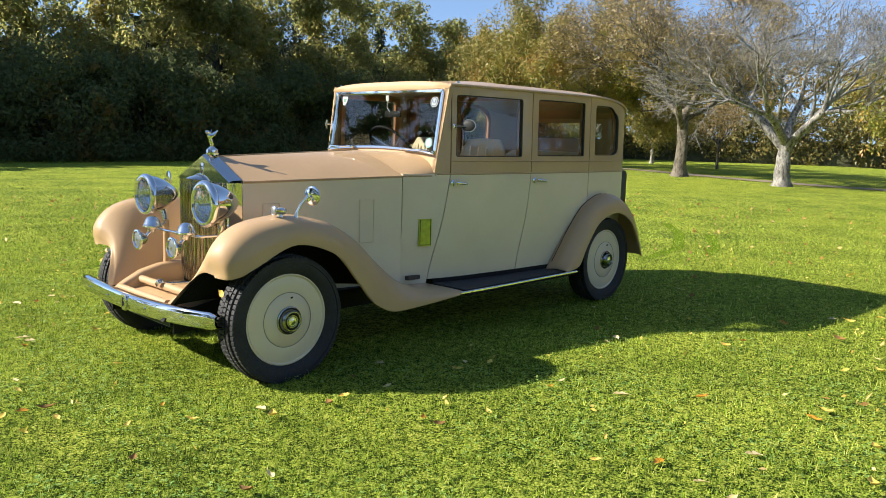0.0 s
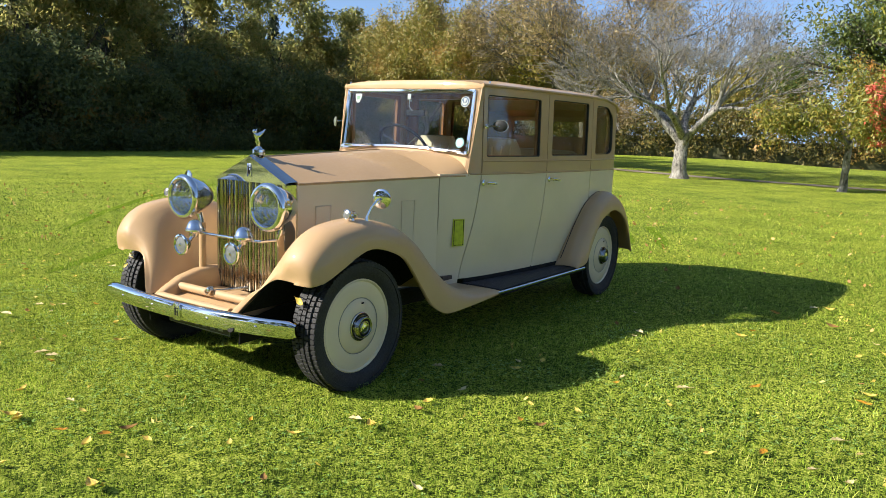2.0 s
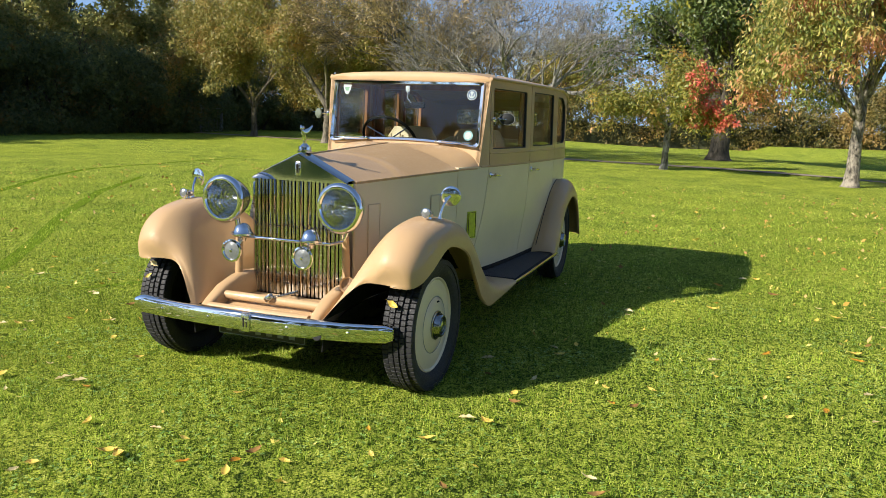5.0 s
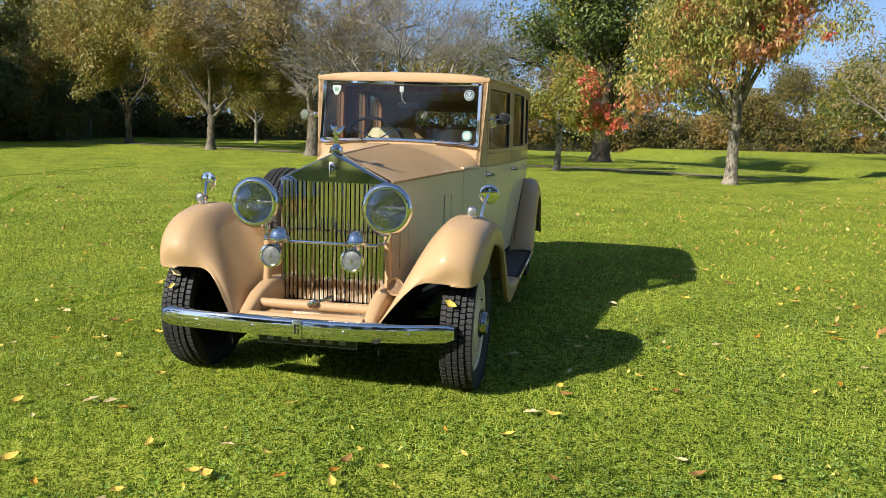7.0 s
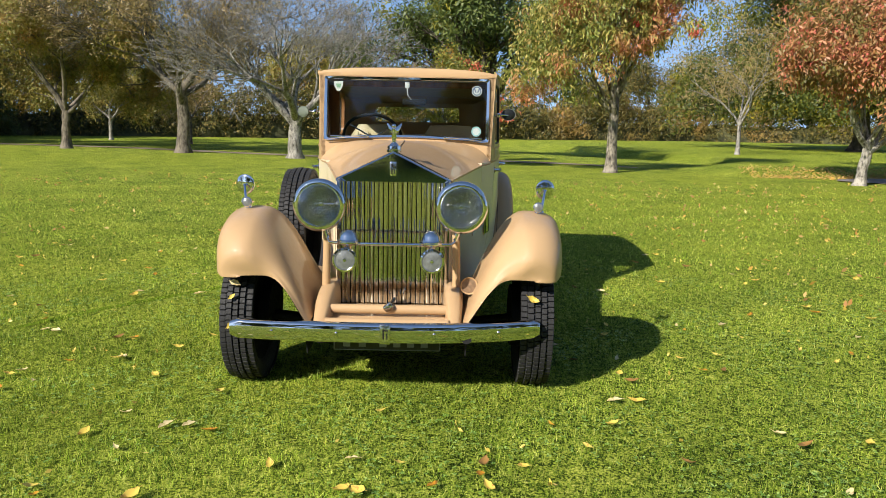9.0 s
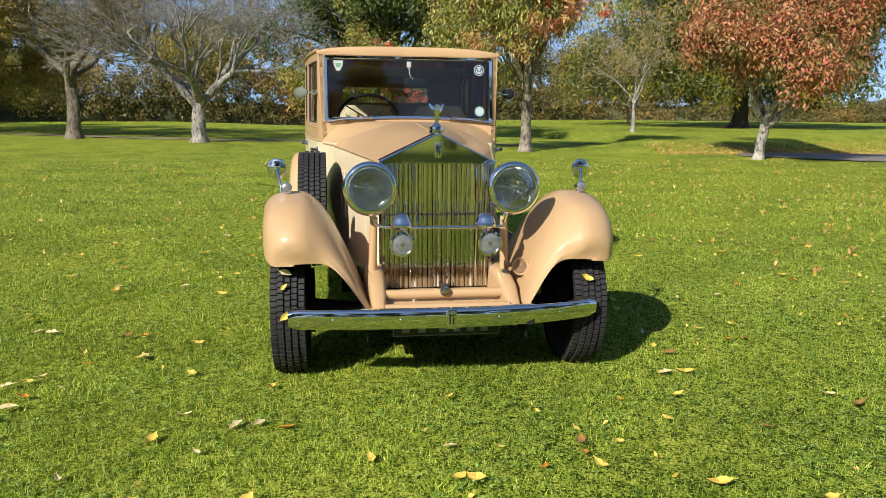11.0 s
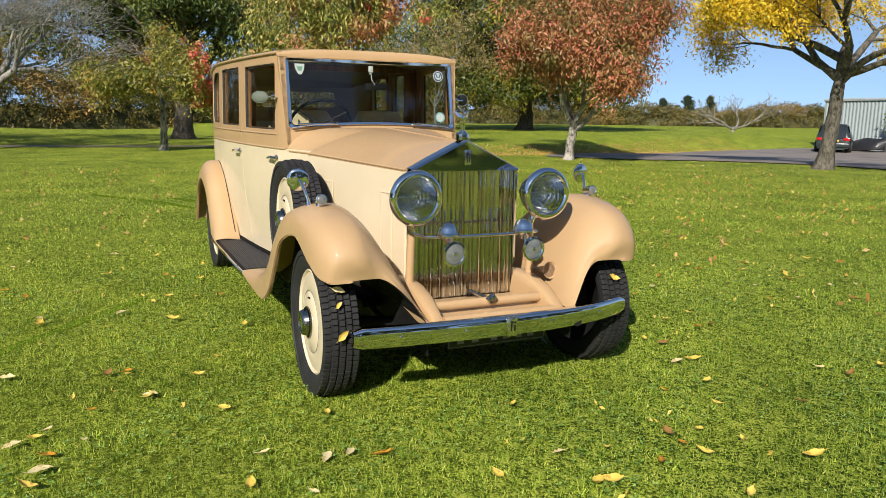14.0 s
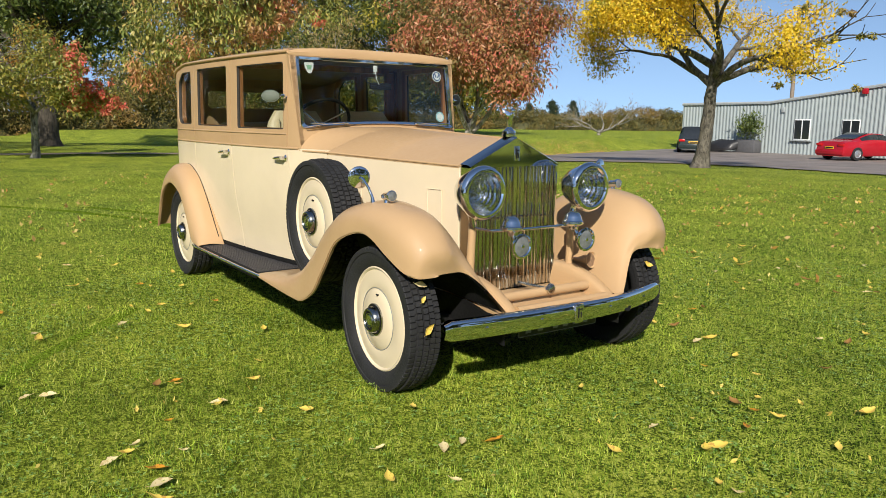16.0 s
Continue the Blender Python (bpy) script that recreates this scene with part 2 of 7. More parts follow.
F_CHERRY = foliage("cherry_leaves", [(0.10, 0.15, 0.03), (0.28, 0.30, 0.06), (0.50, 0.40, 0.11)], (0.50, 0.62, [(0.58, 0.30, 0.10), (0.60, 0.20, 0.12), (0.42, 0.27, 0.08)]), patch_scale=0.7)
F_RUST = foliage("rusty_red_leaves", [(0.62, 0.14, 0.11), (0.46, 0.19, 0.085), (0.18, 0.15, 0.04), (0.42, 0.20, 0.07), (0.60, 0.27, 0.15)], (0.49, 0.61, [(0.12, 0.135, 0.03), (0.25, 0.18, 0.05), (0.08, 0.09, 0.025)]), patch_scale=0.8)
F_GOLD = foliage("golden_ash_leaves", [(0.74, 0.46, 0.012), (0.82, 0.56, 0.03), (0.60, 0.46, 0.03)], (0.58, 0.66, [(0.24, 0.26, 0.03), (0.44, 0.38, 0.03)]), patch_scale=0.8)
F_GREEN = foliage("deep_green_leaves", [(0.05, 0.085, 0.022), (0.10, 0.14, 0.03), (0.16, 0.19, 0.035)], (0.58, 0.70, [(0.40, 0.34, 0.03), (0.29, 0.26, 0.03)]))
F_BIG = foliage("green_gold_leaves", [(0.04, 0.065, 0.015), (0.09, 0.115, 0.02), (0.20, 0.19, 0.025)], (0.56, 0.68, [(0.42, 0.34, 0.025), (0.30, 0.25, 0.03)]), patch_scale=0.3)
F_CONIFER = foliage("conifer_needles", [(0.02, 0.038, 0.015), (0.036, 0.058, 0.02)], None, 0.6, 0.15)
F_GRASS = foliage("lawn_blades", [(0.04, 0.085, 0.009), (0.12, 0.22, 0.02), (0.29, 0.43, 0.038), (0.48, 0.58, 0.075), (0.68, 0.69, 0.20)], (0.46, 0.60, [(0.0353, 0.0716, 0.0108), (0.151, 0.258, 0.0243), (0.504, 0.553, 0.108)]), 0.42, 0.33, 9.0, (1.1, 0.62, 1.25))

F_CLOVER = foliage("clover_leaves", [(0.09, 0.20, 0.03), (0.22, 0.38, 0.06), (0.42, 0.56, 0.14)], None, 0.4, 0.25)
F_GRASS.node_tree.nodes["Principled BSDF"].inputs["Specular IOR Level"].default_value = 0.08


def lawn_mat():
    """Short turf: blade-sized grain over clumps, shade between blades put into its darkest tones, with slow drift of
    tone across the lawn.
    """
    m, nt, b = shader("lawn", (0.09, 0.16, 0.02), 0.8)
    blade = noise_of(nt, 85, 5, 0.7)
    clump = noise_of(nt, 17, 5, 0.65)
    mid = noise_of(nt, 0.9, 6, 0.65)
    wide = noise_of(nt, 0.09, 4, 0.6)
    cell = nt.nodes.new("ShaderNodeTexVoronoi")
    cell.inputs["Scale"].default_value = 70.0
    tc = nt.nodes.new("ShaderNodeTexCoord")
    nt.links.new(tc.outputs["Object"], cell.inputs["Vector"])

    def mad(x, k, y):
        n = nt.nodes.new("ShaderNodeMath")
        n.operation = "MULTIPLY_ADD"
        nt.links.new(x, n.inputs[0])
        n.inputs[1].default_value = k
        if isinstance(y, float):
            n.inputs[2].default_value = y
        else:
            nt.links.new(y, n.inputs[2])
        return n.outputs[0]

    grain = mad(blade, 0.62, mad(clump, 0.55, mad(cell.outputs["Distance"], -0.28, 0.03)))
    # lowest grain falls to near black, painted shade for the gaps in the turf
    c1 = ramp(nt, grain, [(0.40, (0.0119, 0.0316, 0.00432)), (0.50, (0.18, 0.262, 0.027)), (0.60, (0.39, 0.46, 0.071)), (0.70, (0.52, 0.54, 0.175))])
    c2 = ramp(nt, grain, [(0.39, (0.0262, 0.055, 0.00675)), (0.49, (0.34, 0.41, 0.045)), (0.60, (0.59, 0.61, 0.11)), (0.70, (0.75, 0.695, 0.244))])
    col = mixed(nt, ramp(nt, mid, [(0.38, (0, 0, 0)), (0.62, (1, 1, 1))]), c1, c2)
    col = mixed(nt, ramp(nt, wide, [(0.4, (0, 0, 0)), (0.62, (0.3, 0.3, 0.3))]), col, (0.30, 0.35, 0.028))
    nt.links.new(col, b.inputs["Base Color"])
    b.inputs["Specular IOR Level"].default_value = 0.05
    bump(nt, b, mad(clump, 1.6, blade), 0.8, 0.03)
    return m


LAWN = lawn_mat()
PRESSED = plain("pressed_grass", (0.12, 0.18, 0.016), 1.0, 0, 0.9, 55, 0.9, 90)
PRESSED.node_tree.nodes["Principled BSDF"].inputs["Specular IOR Level"].default_value = 0.0
TARMAC = plain("worn_tarmac", (0.215, 0.185, 0.165), 0.85, 0, 0.25, 0.7, 0.5, 60)
EARTH = plain("trodden_path", (0.24, 0.19, 0.13), 0.95, 0, 0.3, 0.9, 0.5, 30)
LEAF_YELLOW = foliage("fallen_yellow_leaf", [(0.74, 0.55, 0.09), (0.80, 0.66, 0.18)], (0.58, 0.64, [(0.50, 0.30, 0.06), (0.56, 0.38, 0.08)]), 0.5, 0.2, 55.0)
LEAF_ORANGE = foliage("fallen_orange_leaf", [(0.62, 0.28, 0.02), (0.68, 0.36, 0.03)], (0.52, 0.60, [(0.22, 0.084, 0.01), (0.58, 0.378, 0.03)]), 0.5, 0.2, 55.0)
LEAF_BROWN = foliage("fallen_brown_leaf", [(0.264, 0.138, 0.035), (0.363, 0.207, 0.049)], (0.50, 0.60, [(0.121, 0.0575, 0.014), (0.462, 0.322, 0.098)]), 0.9, 0.1, 50.0)
LEAF_PALE = foliage("fallen_straw_leaf", [(0.72, 0.60, 0.30), (0.78, 0.66, 0.36)], (0.58, 0.66, [(0.46, 0.32, 0.14), (0.60, 0.46, 0.20)]), 0.5, 0.2, 55.0)
LITTER = foliage("leaf_litter", [(0.60, 0.42, 0.06), (0.50, 0.24, 0.06), (0.30, 0.15, 0.05), (0.64, 0.50, 0.18), (0.40, 0.20, 0.07)], None, 0.6, 0.15)
CLADDING = plain("grey_steel_cladding", (0.30, 0.345, 0.35), 0.5, 0, 0.06, 0.6)
TRIM_GREY = plain("grey_flashing", (0.33, 0.36, 0.37), 0.5)
DARK_GLASS = plain("dark_window_glass", (0.02, 0.024, 0.028), 0.06)
RED_PAINT = plain("red_car_paint", (0.36, 0.010, 0.020), 0.2, 0, 0.06, 3)
DARK_PAINT = plain("dark_green_car_paint", (0.02, 0.03, 0.03), 0.25, 0, 0.1, 3)
GREY_BOX = plain("dark_grey_planter", (0.09, 0.09, 0.095), 0.7)
ALLOY = plain("alloy_wheel", (0.55, 0.55, 0.56), 0.3, 0.8)
POLE_WOOD = plain("weathered_pole", (0.20, 0.16, 0.12), 0.9)
TARP = plain("black_tarpaulin", (0.02, 0.02, 0.022), 0.4, 0, 0.2, 4)

# ---- building tools ----


class Geo:
    """Vertices and faces of one part."""

    def __init__(self):
        self.v, self.f = [], []

    def put(self, verts, faces, m=None):
        k = len(self.v)
        self.v += [tuple(m @ Vector(p)) if m else tuple(p) for p in verts]
        self.f += [tuple(i + k for i in f) for f in faces]
        return self

    def box(self, c, s, bevel=0.0, m=None):
        bm = bmesh.new()
        bmesh.ops.create_cube(bm, size=1.0)
        for v in bm.verts:
            v.co = Vector((v.co.x * s[0], v.co.y * s[1], v.co.z * s[2]))
        if bevel:
            bmesh.ops.bevel(bm, geom=bm.edges[:], offset=bevel, segments=2, profile=0.5, affect="EDGES")
        bm.verts.index_update()
        t = Matrix.Translation(c)
        self.put([v.co for v in bm.verts], [[v.index for v in f.verts] for f in bm.faces], t @ m if m else t)
        bm.free()
        return self

    def grid(self, rows, loop=False, m=None):
        n = len(rows[0])
        fs = []
        for i in range(len(rows) - 1):
            for j in range(n if loop else n - 1):
                a, b = i * n + j, i * n + (j + 1) % n
                fs.append((a, b, b + n, a + n))
        return self.put([p for r in rows for p in r], fs, m)

    def lathe(self, profile, m=None, seg=40):
        """profile: (along, radius) pairs, spun round the local x axis."""
        rows = [[(a, r * math.cos(2 * math.pi * k / seg), r * math.sin(2 * math.pi * k / seg)) for k in range(seg)] for a, r in profile]
        return self.grid(rows, True, m)

    def tube(self, path, radius, seg=10, cap=True):
        pts = [Vector(p) for p in path]
        rad = radius if isinstance(radius, (list, tuple)) else [radius] * len(pts)
        up = Vector((0.13, 0.31, 0.94))
        rows = []
        for i, p in enumerate(pts):
            d = (pts[min(i + 1, len(pts) - 1)] - pts[max(i - 1, 0)]).normalized()
            a = d.cross(up)
            a = a.normalized() if a.length > 1e-4 else d.cross(Vector((1, 0, 0))).normalized()
            b = d.cross(a)
            rows.append([p + (a * math.cos(2 * math.pi * k / seg) + b * math.sin(2 * math.pi * k / seg)) * rad[i] for k in range(seg)])
        k = len(self.v)
        self.grid(rows, True)
        if cap:
            self.f.append(tuple(k + j for j in range(seg)))
            self.f.append(tuple(k + (len(rows) - 1) * seg + j for j in range(seg)))
        return self

    def solid(self, rows, shift, loop=False):
        """A sheet of rows with thickness: the same sheet moved by shift, joined at its rim."""
        n, r = len(rows[0]), len(rows)
        far = [[Vector(p) + Vector(shift(Vector(p)) if callable(shift) else shift) for p in row] for row in rows]
        k = len(self.v)
        self.grid(rows, loop)
        h = len(self.v) - k
        self.grid(far, loop)
        rim = []
        for j in range(n if loop else n - 1):
            rim += [(j, (j + 1) % n), ((r - 1) * n + j, (r - 1) * n + (j + 1) % n)]
        if not loop:
            for i in range(r - 1):
                rim += [(i * n, (i + 1) * n), (i * n + n - 1, (i + 1) * n + n - 1)]
        self.f += [(k + a, k + b, k + b + h, k + a + h) for a, b in rim]
        return self


def part(name, geo, material, parent=None, label="", angle=38, smooth=True):
    """One mesh object, of a thing or of a part."""
    me = bpy.data.meshes.new(name)
    bm = bmesh.new()
    vs = [bm.verts.new(p) for p in geo.v]
    for f in geo.f:
        if len(set(f)) > 2:
            try:
                bm.faces.new([vs[i] for i in f])
            except ValueError:
                pass
    bmesh.ops.remove_doubles(bm, verts=bm.verts[:], dist=1e-5)
    bmesh.ops.recalc_face_normals(bm, faces=bm.faces[:])
    bm.to_mesh(me)
    bm.free()
    if smooth:
        me.polygons.foreach_set("use_smooth", [True] * len(me.polygons))
        me.set_sharp_from_angle(angle=radians(angle))
    me.materials.append(material)
    ob = new(name, me)
    if parent:
        ob.parent = parent
    if label:
        ob["label"] = label
    return ob


def thing(name, label, category, group="", at=None, kind=""):
    ob = new(name)
    ob.empty_display_size = 0.2
    if at:
        ob.location = at
    return tagged(ob, label, category, group, kind)


def raw_mesh(name, verts, faces_n, material, smooth=False):
    """A large mesh straight from arrays: verts (n, 3), every face_n verts in a row a face."""
    me = bpy.data.meshes.new(name)
    n, k = len(verts), faces_n
    me.vertices.add(n)
    me.vertices.foreach_set("co", np.asarray(verts, dtype=np.float32).ravel())
    me.loops.add(n)
    me.loops.foreach_set("vertex_index", np.arange(n, dtype=np.int32))
    me.polygons.add(n // k)
    me.polygons.foreach_set("loop_start", np.arange(0, n, k, dtype=np.int32))
    me.polygons.foreach_set("loop_total", np.full(n // k, k, dtype=np.int32))
    me.update(calc_edges=True)
    me.materials.append(material)
    return me


def curve(x, xs, ys):
    """Smooth run through (xs, ys); xs rising."""
    i = min(max(int(np.searchsorted(xs, x)) - 1, 0), len(xs) - 2)

    def slope(j):
        if j == 0:
            return (ys[1] - ys[0]) / (xs[1] - xs[0])
        if j == len(xs) - 1:
            return (ys[-1] - ys[-2]) / (xs[-1] - xs[-2])
        a = (ys[j] - ys[j - 1]) / (xs[j] - xs[j - 1])
        b = (ys[j + 1] - ys[j]) / (xs[j + 1] - xs[j])
        return 0.0 if a * b <= 0 else 2 * a * b / (a + b)

    h = xs[i + 1] - xs[i]
    t = min(max((x - xs[i]) / h, 0.0), 1.0)
    return ((1 + 2 * t) * (1 - t) ** 2 * ys[i] + t * (1 - t) ** 2 * h * slope(i) + t * t * (3 - 2 * t) * ys[i + 1] + t * t * (t - 1) * h * slope(i + 1))


def lerp(a, b, t):
    return a + (b - a) * t


def smooth01(t):
    t = min(max(t, 0.0), 1.0)
    return t * t * (3 - 2 * t)


# ---- ground ----


BANK_LINE = [(-22.4, 5.4), (-20.5, 6.3), (-19.4, 7.8), (-18.5, 9.6), (-18.3, 11.8), (-19.2, 13.8), (-20.5, 16.6), (-23.7, 21.2), (-26.5, 25.5), (-27.9, 31.2), (-29.2, 36.2), (-31, 41)]


def ground_heights(x, y):
    """Heights for arrays of places: a lawn that falls to the yard, and the bank that rises beyond the drive to the upper field."""
    x, y = np.asarray(x, dtype=float), np.asarray(y, dtype=float)

    def ease(t):
        t = np.clip(t, 0, 1)
        return t * t * (3 - 2 * t)

    low = -0.45 * ease((-0.55 * x + 0.83 * y - 20) / 16)
    near, side, along = np.full(x.shape, 1e9), np.zeros(x.shape), np.zeros(x.shape)
    for i, ((ax, ay), (bx, by)) in enumerate(zip(BANK_LINE[:-1], BANK_LINE[1:])):
        dx, dy = bx - ax, by - ay
        t = np.clip(((x - ax) * dx + (y - ay) * dy) / (dx * dx + dy * dy), 0, 1)
        d = np.hypot(x - ax - t * dx, y - ay - t * dy)
        s = np.sign(dx * (y - ay) - dy * (x - ax))
        use = d < near
        near, side, along = np.where(use, d, near), np.where(use, s, side), np.where(use, i + t, along)
    beyond = np.where(side > 0, near, 0.0)
    top = 0.28 * (1 - ease((beyond - 3.0) / 16))
    return low + (top - low) * ease((beyond - 0.1) / 2.8) * ease((along - 0.2) / 3.0)


def ground_z(x, y):
    return float(ground_heights(x, y))


def ground():
    radii = [0.0] + [1.2 * 1.095 ** k for k in range(28)]
    while radii[-1] < 1900:
        radii.append(radii[-1] + (0.55 if radii[-1] < 46 else radii[-1] * 0.095))
    turn = np.linspace(0, 2 * np.pi, 241)[:-1]
    rows = []
    for r in radii:
        x, y = r * np.cos(turn), r * np.sin(turn)
        rows.append(list(zip(x.tolist(), y.tolist(), ground_heights(x, y).tolist())))
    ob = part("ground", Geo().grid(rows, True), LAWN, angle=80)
    return tagged(ob, "wide mown green lawn strewn with autumn leaves", "lawn", kind="structure")


ground()


def strip(name, line, width, material, lift, label, category):
    pts = []
    for (ax, ay), (bx, by) in zip(line[:-1], line[1:]):
        n = max(2, int(math.dist((ax, ay), (bx, by)) / 1.0))
        pts += [(lerp(ax, bx, k / n), lerp(ay, by, k / n)) for k in range(n)]
    pts.append(line[-1])
    rows = []
    for i, (x, y) in enumerate(pts):
        a, b = pts[max(i - 2, 0)], pts[min(i + 2, len(pts) - 1)]
        d = Vector((b[0] - a[0], b[1] - a[1])).normalized()
        w = width(i / len(pts)) / 2
        row = []
        for k in range(7):
            o = (k / 3 - 1) * w * (1 + (0.06 * math.sin(i * 1.7 + k) if k in (0, 6) else 0))
            px, py = x - d.y * o, y + d.x * o
            row.append((px, py, ground_z(px, py) + lift))
        rows.append(row)
    return tagged(part(name, Geo().grid(rows), material), label, category, kind="structure")


strip("road", [(-35.5, -30), (-32.4, -15), (-28.7, -8.5), (-27.1, -4.8), (-26.5, -0.6), (-26.1, 2.2), (-25.4, 3.9), (-24.3, 5.8), (-22.9, 7.2)], lambda u: 1.15 - 0.8 * smooth01((u - 0.85) / 0.15), EARTH, 0.02, "narrow worn tarmac drive curving behind the trees", "road")


def car_park():
    """Opens from the drive's end to the shed's front."""
    far = [(-18.3, 12.0), (-19.2, 13.6), (-20.3, 16.4), (-23.5, 21), (-26.3, 25.3), (-27.7, 31), (-29, 36), (-31, 41), (-24, 46), (14, 48)]
    near = [(-17.6, 11.6), (-16.3, 12.9), (-15.2, 14.2), (-14.4, 15.8), (-12.8, 17.3), (-10, 18), (-6.4, 18), (0, 18.2), (8, 18.6), (14, 19)]
    u = list(range(10))
    rows = []
    for i, k in enumerate(np.linspace(0, 9, 91)):
        f, n = [(curve(k, u, [p[0] for p in line]), curve(k, u, [p[1] for p in line])) for line in (far, near)]
        row = []
        for t in np.linspace(0, 1, 15):
            x, y = lerp(n[0], f[0], t) + (0.10 * math.sin(i * 2.1) if t == 0 else 0), lerp(n[1], f[1], t) + (0.10 * math.sin(i * 1.3) if t == 0 else 0)
            row.append((x, y, ground_z(x, y) + 0.03))
        rows.append(row)
    return tagged(part("car_park", Geo().grid(rows), TARMAC), "grey-brown tarmac yard in front of the shed", "yard", kind="structure")


car_park()
# wheel tracks pressed into the lawn
TRACKS = ([(-2.0, -5.9), (-3.45, -7.36), (-5.2, -8.9), (-7.7, -10.5), (-9.9, -11.6), (-13.5, -11.9), (-17, -12.0)], [(-0.45, -3.39), (-1.2, -3.85), (-2.3, -4.7), (-4.0, -6.1), (-6.5, -7.9), (-9.2, -9.4)], [(-0.75, -2.62), (-1.25, -2.33), (-1.75, -1.95), (-2.3, -1.5)], [(-5.8, -0.1), (-7.1, -0.3), (-8.6, -1.0), (-9.9, -1.9)], [(-6.7, 0.3), (-7.6, 0.0), (-9.0, -0.7)])


def track_distance(x, y):
    near = np.full(x.shape, 1e9)
    for line in TRACKS:
        for (ax, ay), (bx, by) in zip(line[:-1], line[1:]):
            dx, dy = bx - ax, by - ay
            t = np.clip(((x - ax) * dx + (y - ay) * dy) / (dx * dx + dy * dy), 0, 1)
            near = np.minimum(near, np.hypot(x - ax - t * dx, y - ay - t * dy))
    return near


for line in TRACKS:
    strip("wheel_track", line, lambda u: (0.09 if line is TRACKS[2] else 0.16) * smooth01(min(u, 1 - u) * 6 + 0.25), PRESSED, 0.003, "faint dark wheel track pressed in the lawn", "track")

# ---- the car: nose towards +x, front axle at the origin ----
car = thing("vintage_limousine", "vintage tan and cream limousine with chrome radiator standing on lawn", "car")
BELT, SILL, GUTTER = 1.15, 0.39, 1.775


def half_width(x):
    return curve(-x, [0.0, 0.5, 1.14, 1.3, 1.5, 1.9, 2.33, 3.1, 3.5, 3.9], [0.315, 0.41, 0.54, 0.588, 0.65, 0.708, 0.749, 0.79, 0.787, 0.75])


def screen_x(z):
    return -1.378 - 0.17 * (z - 1.15)


def plan(s):
    """The body's outline: s is -x along the side to 3.5, then 3.5 to 4.5 round a rear corner to the middle of the back, to 5.5 and on along the other side."""
    if s > 4.5:
        x, y = plan(9.0 - s)
        return x, -y
    if s <= 3.5:
        return -s, half_width(-s)
    a = (s - 3.5) * math.pi / 2
    return -3.5 - 0.40 * math.sin(a) ** (2 / 3.2), 0.787 * max(math.cos(a), 0.0) ** (2 / 3.2)


def on_body(s, z, deep=0.0, side=1):
    x, y = plan(s)
    if s <= 3.5:
        y -= deep
    elif s >= 5.5:
        y += deep
    else:
        f = 1 - deep / 0.6
        x, y = -3.3 + (x + 3.3) * f, y * f
    tuck = 0.035 * smooth01((0.85 - z) / 0.5) if z < 0.85 else 0.0
    lean = 0.012 * max(0.0, (z - 1.2) / 0.6)
    k = 1 if y > 0 else -1
    return Vector((x, side * (y - k * min(abs(y), tuck + lean)), z))


def rounded(u0, u1, z0, z1, r, n=9):
    """A hole's outline as four sides from corner middle to corner middle; r: radii of its corners (lower u0, lower u1, upper u1, upper u0)."""
    cs = [(u0, z0), (u1, z0), (u1, z1), (u0, z1)]
    mid = ((u0 + u1) / 2, (z0 + z1) / 2)
    loop = []
    for k in range(4):
        side = []
        a, b = cs[k], cs[(k + 1) % 4]
        ra, rb = r[k], r[(k + 1) % 4]
        horizontal = k % 2 == 0

        def corner(c, rad, t):
            sx, sz = (1 if c[0] < mid[0] else -1), (1 if c[1] < mid[1] else -1)
            cx, cz = c[0] + sx * rad, c[1] + sz * rad
            ang = t * math.pi / 4
            if horizontal:
                return cx - sx * rad * math.sin(ang), cz - sz * rad * math.cos(ang)
            return cx - sx * rad * math.cos(ang), cz - sz * rad * math.sin(ang)

        for i in range(4):
            side.append(corner(a, ra, 1 - i / 3))
        p, q = side[-1], corner(b, rb, 0)
        for i in range(1, n):
            side.append((lerp(p[0], q[0], i / n), lerp(p[1], q[1], i / n)))
        for i in range(4):
            side.append(corner(b, rb, i / 3))
        loop.append(side)
    return loop


def cell_loop(left, right, z0, z1, n):
    """The outline of a panel with n points a side; left, right: u by z; z0, z1: z by u."""
    ua, ub = left(z0(left(1.2))), right(z0(right(1.2)))
    uc, ud = left(z1(left(1.7))), right(z1(right(1.7)))
    out = []
    for k in range(4):
        side = []
        for i in range(n):
            t = i / (n - 1)
            if k == 0:
                u = lerp(ua, ub, t)
                side.append((u, z0(u)))
            elif k == 1:
                z = lerp(z0(ub), z1(ud), t)
                side.append((right(z), z))
            elif k == 2:
                u = lerp(ud, uc, t)
                side.append((u, z1(u)))
            else:
                z = lerp(z1(uc), z0(ua), t)
                side.append((left(z), z))
        out.append(side)
    return out


def ring(geo, hole, edge, place, thick, steps=3):
    """A panel with a hole: strips from the hole's outline to the panel's edge, with thickness."""
    h = [p for s in hole for p in s[:-1]]
    e = [p for s in edge for p in s[:-1]]
    outer = [[place(lerp(a[0], b[0], k / steps), lerp(a[1], b[1], k / steps), 0) for a, b in zip(h, e)] for k in range(steps + 1)]
    inner = [[place(lerp(a[0], b[0], k / steps), lerp(a[1], b[1], k / steps), thick) for a, b in zip(h, e)] for k in range(steps, -1, -1)]
    return geo.grid(outer + inner + [outer[0]], True)


